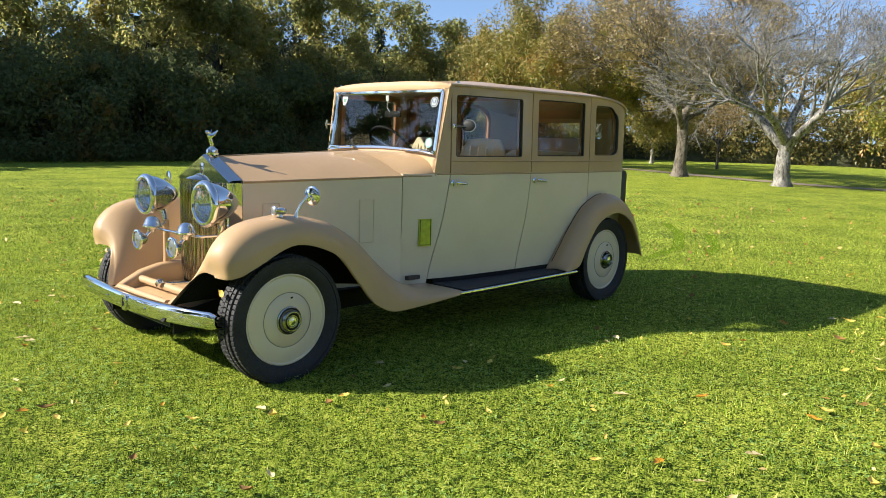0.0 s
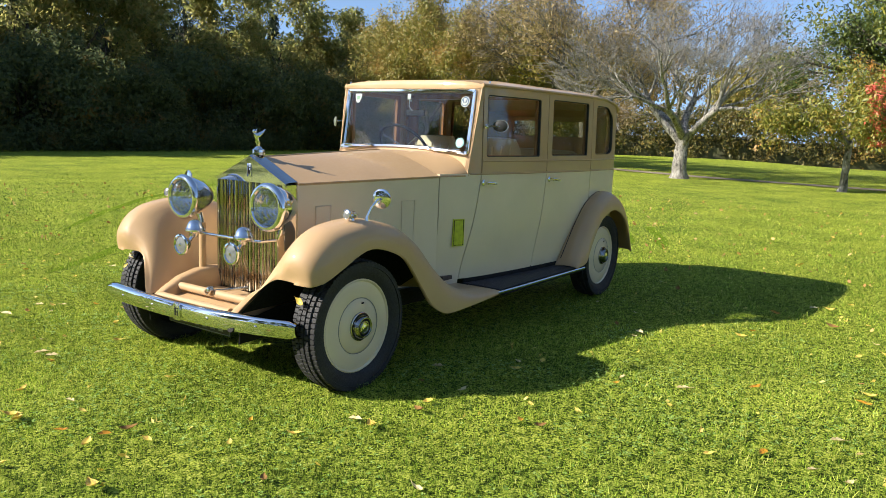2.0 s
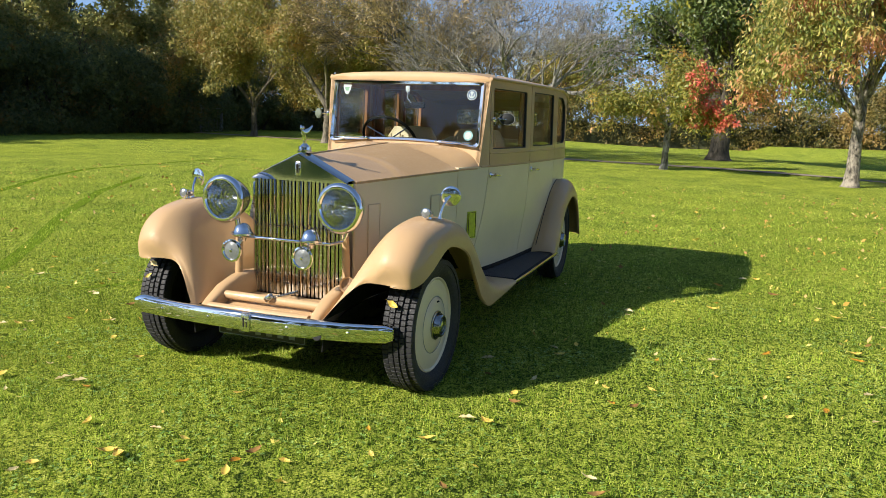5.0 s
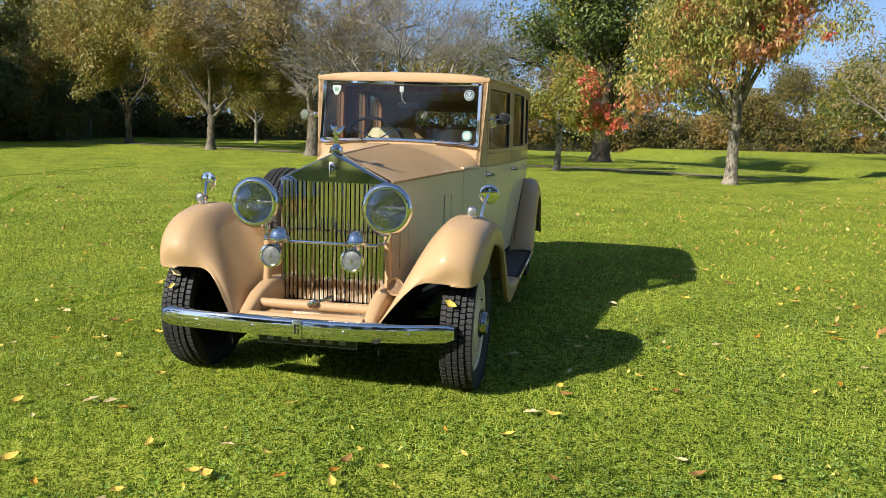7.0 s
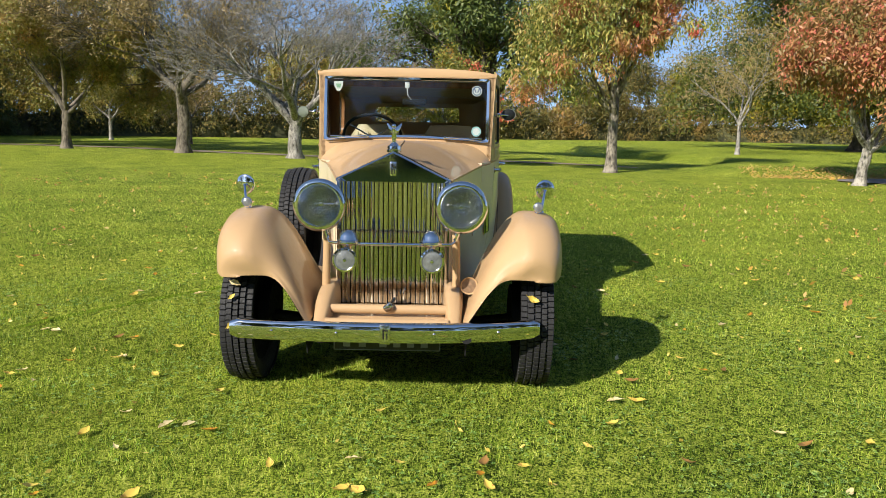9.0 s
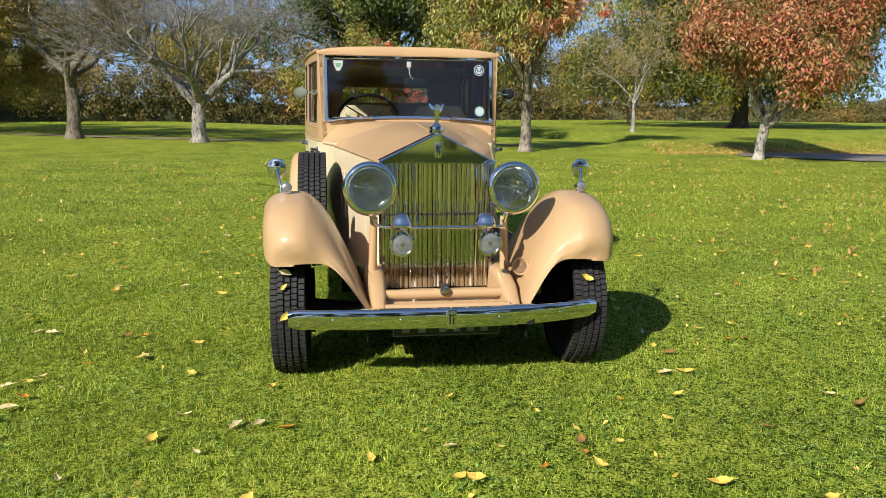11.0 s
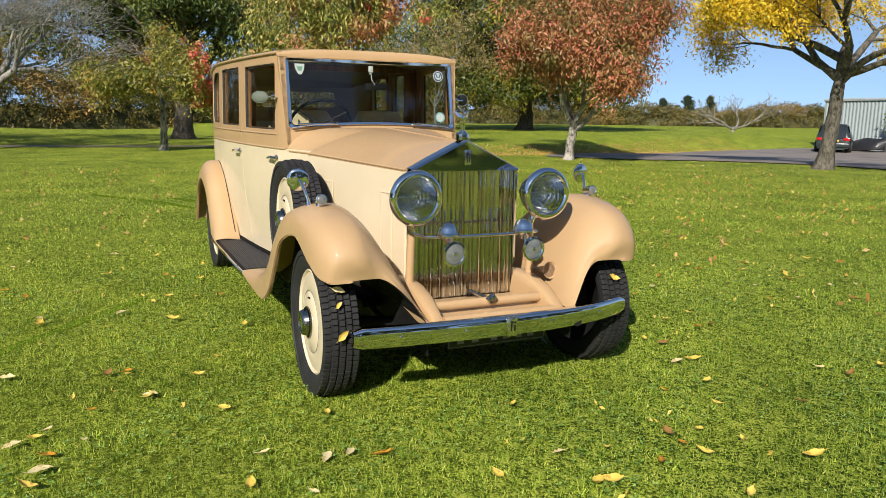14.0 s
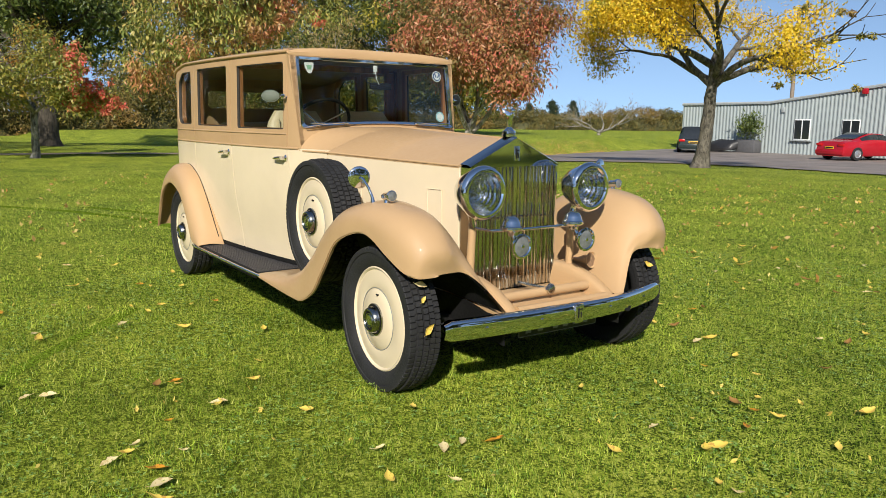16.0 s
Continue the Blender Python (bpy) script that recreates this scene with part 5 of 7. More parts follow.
    part("wheel_back", Geo().lathe([(-0.05, 0.264), (-0.02, 0.22), (0.0, 0.10), (0.0, 0.0)], None, 32), BLACK, ty)
    ty.matrix_basis = m
    wheel.made = ty
    return ty


wheel.made = None
wheel((0.022, 0.778, 0.356), 1, -1.0)
wheel((-3.353, 0.775, 0.370), 1)
wheel((0.022, -0.778, 0.358), -1, -1.0)
wheel((-3.353, -0.775, 0.370), -1)
wheel((-0.93, -0.68, 0.735), -1)["label"] = "spare cream disc wheel sunk in the wing"

# ---- under and inside the car ----


def underside():
    part("chassis", Geo().box((-1.75, 0, 0.30), (3.9, 0.80, 0.14), 0.01).box((-1.9, 0.0, 0.375), (3.5, 1.02, 0.03)), BLACK, car, "black chassis frame")
    for x in (0.0, -3.353):
        part("axle", Geo().tube([(x, -0.72, 0.34), (x, -0.3, 0.29), (x, 0.3, 0.29), (x, 0.72, 0.34)], 0.035, 10), BLACK, car)
        for s in (1, -1):
            part("spring", Geo().tube([(x + 0.55, 0.40 * s, 0.37), (x + 0.25, 0.40 * s, 0.30), (x, 0.40 * s, 0.275), (x - 0.25, 0.40 * s, 0.30), (x - 0.5, 0.40 * s, 0.36)], 0.026, 8), BLACK, car)
            part("brake_drum", Geo().lathe([(-0.03, 0.0), (-0.03, 0.17), (0.03, 0.175), (0.03, 0.0)], Matrix.Translation((x, 0.69 * s, 0.36)) @ Matrix.Rotation(radians(90), 4, "Z"), 28), BLACK, car)
    part("engine_bulkhead", Geo().box((-1.14, 0, 0.76), (0.03, 1.04, 0.66)).box((-0.6, 0, 0.55), (1.0, 0.5, 0.4), 0.05), BLACK, car)
    part("rear_trunk", Geo().box((-4.12, 0, 0.86), (0.36, 0.98, 0.56), 0.05).box((-3.95, 0, 0.60), (0.4, 0.9, 0.05)), plain("black_trunk_cloth", (0.03, 0.035, 0.03), 0.7), car, "dark covered luggage trunk")


underside()


def seat(x, y, w, z0, back_h, parent=None, name="seat"):
    g = Geo().box((x + 0.25, y, z0), (0.5, w, 0.18), 0.05)
    s = part(name, g, LEATHER, car, "cream leather seat")
    rows = []
    for k in range(9):
        t = k / 8
        z = lerp(z0 - 0.02, back_h, t)
        xx = x - 0.10 * t
        ww = w / 2 * (1 if t < 0.7 else math.sqrt(max(0.02, 1 - ((t - 0.7) / 0.3) ** 2 * 0.55)))
        th = 0.07 * (1 if t < 0.85 else 0.75)
        rows.append([(xx + th * math.cos(a) * 0.9, y + ww * math.copysign(abs(math.sin(a)) ** 0.6, math.sin(a)), z) for a in (2 * math.pi * i / 24 for i in range(24))])
    rows.append([(x - 0.10, y, back_h + 0.01)] * 24)
    part("seat_back", Geo().grid(rows, True), LEATHER, s, "cream leather seat back")
    for k in range(-2, 3):
        part("pleat", Geo().tube([(x + 0.062 - 0.085 * t, y + k * w / 6, lerp(z0 + 0.08, back_h - 0.06, t)) for t in (0, 0.5, 1)], 0.008, 6), LEATHER, s)


def cabin_inside():
    part("cabin_floor", Geo().box((-2.5, 0, 0.41), (2.6, 1.12, 0.03)), CARPET, car, "brown carpeted floor")
    seat(-2.15, -0.27, 0.50, 0.74, 1.40)
    seat(-2.15, 0.33, 0.50, 0.74, 1.40)
    seat(-3.45, 0.0, 1.20, 0.72, 1.30, name="rear_seat")
    for s in (1, -1):
        rows = [[(x, s * (half_width(x) - 0.045), z) for x in np.linspace(-1.42, -3.5, 16)] for z in (0.42, 0.8, 1.20)]
        part("door_card", Geo().solid(rows, (0, -0.008 * s, 0)), LEATHER, car, "cream leather door lining")
        rows = [[(x, s * (half_width(x) - 0.040), z) for x in np.linspace(-1.45, -3.5, 16)] for z in (1.205, 1.262)]
        part("door_capping", Geo().solid(rows, (0, -0.02 * s, 0)), WOOD, car, "varnished wooden window capping")
    part("dashboard", Geo().box((-1.50, 0, 1.14), (0.05, 1.16, 0.20), 0.02).box((-1.49, 0, 1.232), (0.12, 1.10, 0.02), 0.006), WOOD, car, "walnut dashboard")
    for y in (-0.5, -0.38, -0.05, 0.08):
        part("gauge", lathe_at(Geo(), [(0, 0.0), (-0.002, 0.035), (-0.008, 0.04), (-0.01, 0.044), (0.0, 0.046)], (-1.527, y, 1.15), (1, 0, 0), 24), BRIGHT, car, "round gauge")
    c = Vector((-1.80, -0.28, 1.30))
    q = Matrix.Translation(c) @ Matrix.Rotation(radians(38), 4, "Y")
    g = Geo()
    g.tube([q @ Vector((0, 0.225 * math.cos(a), 0.225 * math.sin(a))) for a in np.linspace(0, 2 * math.pi, 41)], 0.012, 8, False)
    sw = part("steering_wheel", g, BLACK, car, "large thin-rimmed black steering wheel")
    for a in (0.6, 2.5, 4.71):
        part("spoke", Geo().tube([q @ Vector((0, 0, 0)), q @ Vector((0, 0.21 * math.cos(a), 0.21 * math.sin(a)))], 0.006, 6), BRIGHT, sw)
    part("steering_column", Geo().tube([c, (-1.5, -0.30, 1.04), (-1.25, -0.32, 0.80)], 0.022, 10), BLACK, sw)
    # wooden division behind the front seats
    part("division", Geo().box((-2.42, 0, 0.80), (0.04, 1.30, 0.78)).box((-2.42, 0, 1.22), (0.05, 1.38, 0.06), 0.01).box((-2.42, 0.66, 1.45), (0.05, 0.08, 0.55), 0.01).box((-2.42, -0.66, 1.45), (0.05, 0.08, 0.55), 0.01).box((-2.42, 0.0, 1.74), (0.05, 1.30, 0.05), 0.01), WOOD, car, "varnished wooden division")


cabin_inside()

# ---- trees ----


class Wood:
    """Grows limbs as tapered segments and keeps the places where leaves can hang."""

    def __init__(self, seed):
        self.r = random.Random(seed)
        self.seg, self.tips = [], []

    def grow(self, p, d, length, radius, depth, spread, lift, taper=0.62, kids=(2, 3), curl=0.22):
        r = self.r
        n = 4 if depth > 1 else 3
        for k in range(n):
            d = (d + Vector((r.gauss(0, curl), r.gauss(0, curl), r.gauss(0, curl) + lift)) * 0.5).normalized()
            q = p + d * (length / n)
            r1 = radius * (1 - (1 - taper) / n)
            self.seg.append((p.copy(), q.copy(), radius, r1))
            if depth <= 2:
                self.tips.append((q.copy(), d.copy(), depth))
            p, radius = q, r1
            if 0 < depth and k >= 1 and r.random() < 0.45:
                self.branch(p, d, length * r.uniform(0.5, 0.75), radius * 0.55, depth - 1, spread, lift, taper, kids, curl)
        if depth > 0:
            for _ in range(r.randint(*kids)):
                self.branch(p, d, length * r.uniform(0.62, 0.86), radius * r.uniform(0.62, 0.8), depth - 1, spread, lift, taper, kids, curl)

    def branch(self, p, d, length, radius, depth, spread, lift, taper, kids, curl):
        r = self.r
        a, t = r.uniform(0, 2 * math.pi), spread * r.uniform(0.6, 1.25)
        u = d.orthogonal().normalized()
        v = d.cross(u)
        nd = (d * math.cos(t) + (u * math.cos(a) + v * math.sin(a)) * math.sin(t)).normalized()
        self.grow(p, nd, length, radius, depth, spread, lift, taper, kids, curl)

    def mesh(self, name, material, limit=0.004, least=0.0, bole=None):
        self.seg = [s for s in self.seg if s[2] >= least]
        p0 = np.array([s[0] for s in self.seg])
        p1 = np.array([s[1] for s in self.seg])
        r0 = np.maximum(np.array([s[2] for s in self.seg]), limit)
        r1 = np.maximum(np.array([s[3] for s in self.seg]), limit)
        d = p1 - p0
        d /= np.linalg.norm(d, axis=1)[:, None] + 1e-9
        ref = np.where(np.abs(d[:, 2:3]) > 0.9, np.array([[1.0, 0, 0]]), np.array([[0, 0, 1.0]]))
        a = np.cross(d, ref)
        a /= np.linalg.norm(a, axis=1)[:, None] + 1e-9
        b = np.cross(d, a)
        out = []
        for thick, k in ((True, 7), (False, 3)):
            sel = (r0 > 0.03) == thick
            if not sel.any():
                continue
            q = []
            for j in range(k):
                t0, t1 = 2 * math.pi * j / k, 2 * math.pi * (j + 1) / k
                w0 = a[sel] * math.cos(t0) + b[sel] * math.sin(t0)
                w1 = a[sel] * math.cos(t1) + b[sel] * math.sin(t1)
                e0, e1 = r0[sel][:, None], r1[sel][:, None]
                q.append(np.stack([p0[sel] + w0 * e0, p0[sel] + w1 * e0, p1[sel] + w1 * e1, p1[sel] + w0 * e1], 1))
            out.append(np.concatenate(q).reshape(-1, 3))
        me = raw_mesh(name, np.concatenate(out), 4, material)
        bm = bmesh.new()
        bm.from_mesh(me)
        if bole:
            vs = [bm.verts.new(p) for p in bole.v]
            for f in bole.f:
                bm.faces.new([vs[i] for i in f])
        bmesh.ops.remove_doubles(bm, verts=bm.verts[:], dist=1e-4)
        bm.to_mesh(me)
        bm.free()
        me.polygons.foreach_set("use_smooth", [True] * len(me.polygons))
        return new(name, me)


def leaf_cloud(name, centres, size, count, scatter, material, seed, droop=0.35, narrow=0.42, bunch=0, clump=0.0, three=False):
    """Many single leaves round the given places, in hanging bunches where asked."""
    g = np.random.default_rng(seed)
    c = np.asarray(centres)
    if bunch:
        # a spray: leaves over a rounded mass, each facing outwards and up, as they turn to the light
        m = count // bunch
        count = m * bunch
        wide = max(size * 0.55, clump)
        off = np.clip(g.normal(0, 1, (count, 3)), -1.7, 1.7) * np.array([1.0, 1.0, 0.75])
        p = np.repeat(c[g.integers(0, len(c), m)] + np.clip(g.normal(0, 1, (m, 3)), -1.8, 1.8) * scatter, bunch, axis=0) + off * wide
        n = off + np.array([0, 0, 0.7]) + g.normal(0, 0.75, (count, 3))
        n /= np.linalg.norm(n, axis=1)[:, None]
        d = g.normal(0, 1, (count, 3))
        d[:, 2] -= droop * 2
        d -= n * (d * n).sum(1)[:, None]
        d /= np.linalg.norm(d, axis=1)[:, None]
        s = np.cross(n, d)
    else:
        p = c[g.integers(0, len(c), count)] + g.normal(0, 1, (count, 3)) * scatter
        d = g.normal(0, 1, (count, 3))
        d[:, 2] -= droop * 2
        d /= np.linalg.norm(d, axis=1)[:, None]
        s = g.normal(0, 1, (count, 3))
        s -= d * (s * d).sum(1)[:, None]
        s /= np.linalg.norm(s, axis=1)[:, None]
        n = np.cross(d, s)
    ln = size * g.uniform(0.6, 1.35, count)[:, None]
    w = ln * narrow
    if three:
        tri = np.stack([p + s * w * 0.5, p - s * w * 0.5, p + d * ln], 1)
        return new(name, raw_mesh(name, tri.reshape(-1, 3), 3, material))
    quad = np.stack([p, p + d * ln * 0.45 + s * w * 0.5 + n * w * 0.12, p + d * ln, p + d * ln * 0.45 - s * w * 0.5 + n * w * 0.12], 1)
    me = raw_mesh(name, quad.reshape(-1, 3), 4, material)
    return new(name, me)


def tree(at, label, height, girth, fork, seed, leaves=None, size=0.11, count=9000, scatter=0.25, depth=5, spread=0.55, lift=0.06, bark=BARK, extra=None, first=4, reach=0.30, lean=(0, 0), group="park trees", name="tree", tilt=0.75, curl=0.22, bunch=0, droop=0.35, narrow=0.42, clump=0.0, keep=None, three=False, twig=0.004, boughs=None):
    """fork: height of the first limbs; reach: first limb's length as a share of the height."""
    z = ground_z(*at)
    t = thing(name, label, "tree", group, (at[0], at[1], z))
    w = Wood(seed)
    r = w.r
    p = Vector((0, 0, -0.1))
    d = Vector((lean[0], lean[1], 1)).normalized()
    # flared foot and trunk
    n = 12
    path, rad = [p.copy()], [girth * 1.75]
    for k in range(n):
        p = p + d * ((fork + 0.1) / n) + Vector((r.gauss(0, 0.012), r.gauss(0, 0.012), 0))
        path.append(p.copy())
        rad.append(girth * (1 + 0.75 * math.exp(-(k + 1) * 0.75)) * (1 - 0.016 * (k + 1)) * r.uniform(0.97, 1.04))
    bole = Geo().tube(path + [p + d * 0.22], rad + [girth * 0.45], 14)
    # knots and root swellings
    bole.v = [(x + (x - path[0].x) * 0.10 * math.sin(4 * math.atan2(y, x) + z * 2.2) , y + (y - path[0].y) * 0.10 * math.sin(3 * math.atan2(y, x) - z * 1.7), z) for x, y, z in bole.v]
    for k in range(first):
        a = 2 * math.pi * (k + r.uniform(-0.3, 0.3)) / first
        t0 = tilt * r.uniform(0.7, 1.2)
        nd = Vector((math.cos(a) * math.sin(t0), math.sin(a) * math.sin(t0), math.cos(t0)))
        w.grow(p - Vector((0, 0, r.uniform(0, 0.25 * fork))), nd, height * reach * r.uniform(0.85, 1.15), girth * r.uniform(0.5, 0.68), depth - 1, spread, lift, curl=curl)
    w.seg = [s for s in w.seg if s[1].z > fork * 0.72 or name != "tree"]
    w.tips = [s for s in w.tips if s[0].z > fork * 0.72 or name != "tree"]
    top = max(s[1].z for s in w.seg)
    k = height / top
    if k < 1 or k > 1.05:
        for i, (a, b, r0, r1) in enumerate(w.seg):
            if a.z > fork:
                a = Vector((a.x, a.y, fork + (a.z - fork) * (height - fork) / (top - fork)))
            if b.z > fork:
                b = Vector((b.x, b.y, fork + (b.z - fork) * (height - fork) / (top - fork)))
            w.seg[i] = (a, b, r0, r1)
        w.tips = [(Vector((a.x, a.y, fork + (a.z - fork) * (height - fork) / (top - fork))) if a.z > fork else a, d2, dd) for a, d2, dd in w.tips]
    tr = w.mesh("trunk", bark, twig, 0.011 if leaves and count > 3000 and depth < 6 else 0.0, bole)
    tr.parent = t
    if leaves:
        cs = [(a.x, a.y, a.z) for a, d2, dd in w.tips if a.z > fork * 0.75 and (not keep or keep(a))]
        if clump:
            cs += [tuple(s[1]) for s in w.seg if s[2] < max(0.085, girth * 0.45) and s[1].z > fork + 0.1 and (not keep or keep(s[1]))]
        cr = leaf_cloud("crown", cs, size, count, scatter, leaves, seed, droop, narrow, bunch, clump, three)
        cr.parent = t
    if boughs:
        # hanging boughs: a low, wide skirt of leaves round the crown's foot
        wide, low, cnt = boughs
        g = np.random.default_rng(seed + 7)
        a, q = g.uniform(0, 2 * np.pi, 900), np.sqrt(g.uniform(0.10, 1, 900))
        edge = wide * (0.85 + 0.15 * np.sin(a * 3 + seed)) * q
        z = low + 0.9 * (1 - q) + 0.5 * np.sin(a * 5 + 2) + g.uniform(0, 1, 900) ** 1.6 * 4.5 * (1.1 - 0.6 * q)
        cr = leaf_cloud("crown", np.stack([edge * np.cos(a), edge * np.sin(a), z], 1), size, cnt, scatter, leaves, seed + 7, droop, narrow, bunch, clump, three)
        cr.parent = t
        cr["label"] = "low hanging boughs of the crown"
    if extra:
        mat2, cnt, box = extra
        cs = [(a.x, a.y, a.z) for a, d2, dd in w.tips if box(a)]
        if cs:
            cr = leaf_cloud("crown", cs, size, cnt, scatter, mat2, seed + 1, droop, narrow, bunch)
            cr.parent = t
            cr["label"] = "scarlet part of the crown" if mat2 is F_RED else "thin green part of the crown"
    return t


# the row along the drive
tree((-34.4, -23.7), "autumn tree with olive and rusty leaves", 8.8, 0.17, 2.0, 11, F_OLIVE, 0.15, 56000, 0.22, three=True, bunch=44, clump=0.26, bark=BARK, reach=0.24)
tree((-30.2, -16.6), "spreading tree with olive green leaves and forked trunk", 8.8, 0.20, 1.7, 12, F_OLIVE, 0.14, 76000, 0.22, three=True, bunch=44, clump=0.25, first=5, tilt=0.9, reach=0.25)
tree((-28.0, -10.6), "tall tree with thinning brown leaves", 9.5, 0.25, 2.6, 13, F_BROWN, 0.11, 34000, 0.22, three=True, bunch=14, clump=0.17, twig=0.007, depth=6, first=5, reach=0.25)
tree((-25.2, -5.35), "bare silver-grey tree with wide spreading branches", 7.6, 0.26, 1.55, 14, F_BROWN, 0.07, 900, 0.2, twig=0.006, depth=6, spread=0.58, lift=0.09, bark=BARK_PALE, first=6, reach=0.33, tilt=0.95)
tree((-23.65, 0.3), "small tree with yellow-green leaves and a scarlet side", 4.1, 0.11, 1.5, 15, F_SMALL, 0.115, 15000, 0.15, bunch=28, clump=0.15, depth=4, first=4, reach=0.28, bark=BARK_PALE, tilt=0.8, extra=(F_RED, 6500, lambda a: a.y > 0.75 and a.z > 1.6))
tree((-19.9, 5.6), "cherry tree with drooping green leaves turning red on top", 7.8, 0.165, 2.3, 36, F_CHERRY, 0.14, 52000, 0.18, depth=5, first=7, reach=0.165, tilt=0.70, bark=BARK_CHERRY, bunch=40, clump=0.21, droop=1.0, narrow=0.32, extra=(F_RED, 4400, lambda a: a.y > -0.1 and a.z > 3.7 and a.z + a.y > 4.7))
tree((-16.2, 11.5), "cherry tree with rusty red autumn leaves and pale trunk", 6.8, 0.145, 1.15, 17, F_RUST, 0.125, 56000, 0.16, depth=5, first=6, reach=0.20, lean=(0.03, 0.05), bark=BARK_MID, tilt=0.8, bunch=44, clump=0.22, droop=0.8, narrow=0.36, keep=lambda a: a.z > 2.2 + 0.5 * math.sin(a.x * 1.9 + a.y * 1.3))
tree((-11.07, 16.35), "ash tree with golden yellow leaves and dark branches", 7.2, 0.185, 3.1, 18, F_GOLD, 0.095, 62000, 0.14, depth=5, first=7, reach=0.27, lean=(0.04, 0.09), bark=BARK_ASH, tilt=1.15, lift=0.03, bunch=80, droop=0.5, narrow=0.45, clump=0.25, keep=lambda a: a.x + a.y < 3.2 and a.z > 2.75 and math.sin(a.x * 2.6 + a.y * 2.1) * math.sin(a.z * 3.1 + a.x) > -0.8, extra=(F_OLIVE, 1500, lambda a: a.x + a.y > 1.5))
# beyond the drive
tree((-44.4, -20.7), "small pale-stemmed tree with olive leaves", 4.5, 0.12, 1.4, 21, F_OLIVE, 0.14, 16000, 0.3, three=True, depth=4, bark=BARK_PALE)
tree((-39.7, -14.1), "slender young tree with thin brown leaves", 4.0, 0.08, 1.6, 22, F_BROWN, 0.12, 8000, 0.28, three=True, depth=4)
tree((-34.0, 2.0), "tall broad tree with deep green leaves and dark trunk", 12.0, 0.42, 2.2, 23, F_GREEN, 0.20, 54000, 0.40, three=True, bunch=70, clump=0.42, depth=5, first=6, reach=0.25, bark=BARK_DARK)
tree((-38.0, 16.6), "slender birch with sparse brown leaves", 7.5, 0.11, 2.0, 24, F_BROWN, 0.12, 7500, 0.25, three=True, bunch=14, clump=0.2, depth=5, bark=BARK_PALE, tilt=0.5)
tree((-52.0, 30.9), "large tree with dark green and yellow leaves", 16.0, 0.58, 3.4, 25, F_BIG, 0.30, 110000, 0.4, three=True, bunch=110, clump=0.75, depth=5, first=7, reach=0.29, tilt=0.95, bark=BARK_DARK, boughs=(9.5, 2.9, 38000))
for i, (x, y, h, m) in enumerate(((-47, -33, 11, F_OLIVE), (-58, -24, 10, F_HEDGE), (-66, -12, 8.5, F_OLIVE), (-72, 1, 8.5, F_HEDGE), (-54, -42, 12, F_OLIVE), (-82, 17, 6.0, F_HEDGE), (-92, 27, 9.5, F_HEDGE), (-90, 32.5, 8.5, F_HEDGE), (-89, 39, 10.5, F_HEDGE))):
    tree((x, y), "tall mixed autumn tree behind the field hedge", h, 0.28, 2.2, 600 + i, m, 0.26, 21000, 0.5, three=True, bunch=60, clump=0.55, depth=4, first=5)


def thicket(at, label, radius, height, seed, material, count, size=0.2, name="tree", group="wood edge", shell=True):
    """A dense tree of the wood's edge, leafed to the ground: uneven lobes round several stems."""
    g = random.Random(seed)
    t = thing(name, label, "tree", group, (at[0], at[1], ground_z(*at)))
    w = Wood(seed)
    for k in range(4):
        a = g.uniform(0, 6.28)
        w.grow(Vector((math.cos(a) * 0.4, math.sin(a) * 0.4, -0.1)), Vector((math.cos(a) * 0.25, math.sin(a) * 0.25, 1)).normalized(), height * 0.34, 0.11, 1, 0.5, 0.1)
    tr = w.mesh("trunk", BARK_DARK)
    tr.parent = t
    n = np.random.default_rng(seed)
    lobes = []
    for k in range(34):
        a, h = g.uniform(0, 6.28), g.random() ** 0.8
        rr = radius * (0.45 + 0.55 * math.sin(math.pi * (0.18 + 0.80 * h))) * g.uniform(0.55, 1.0)
        lobes.append((rr * math.cos(a), rr * math.sin(a), height * (0.05 + 0.93 * h), g.uniform(0.5, 1.0) * radius * 0.36))
    per = count // len(lobes)
    cs = []
    for x, y, z, s in lobes:
        d = n.normal(0, 1, (per, 3))
        d /= np.linalg.norm(d, axis=1)[:, None]
        d *= s * n.uniform(0.35, 1.15, (per, 1)) ** 0.5
        cs.append(d + np.array([x, y, z]))
    c = np.concatenate(cs)
    c = c[c[:, 2] > 0.05]
    cr = leaf_cloud("crown", c, size, len(c), 0.06, material, seed, narrow=0.55, three=True, bunch=30, clump=0.30)
    cr.parent = t
    return t


rng = random.Random(5)
k = 0
# low front row coloured as in shade, tall back row coloured as sunlit
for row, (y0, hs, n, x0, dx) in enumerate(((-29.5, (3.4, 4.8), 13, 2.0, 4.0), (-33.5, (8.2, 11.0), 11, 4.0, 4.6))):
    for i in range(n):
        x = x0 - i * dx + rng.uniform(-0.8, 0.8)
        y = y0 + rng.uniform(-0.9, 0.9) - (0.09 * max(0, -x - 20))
        thicket((x, y), "dense green tree of the wood's edge with light and shade in its leaf colour", rng.uniform(2.7, 3.5), rng.uniform(*hs), 100 + k, F_SHADE if row == 0 else F_WOOD_LIT, (15600 if row == 0 else 14400) if x < -3 else 2600, (0.19 if row == 0 else 0.24) if x < -3 else 0.6)
        k += 1


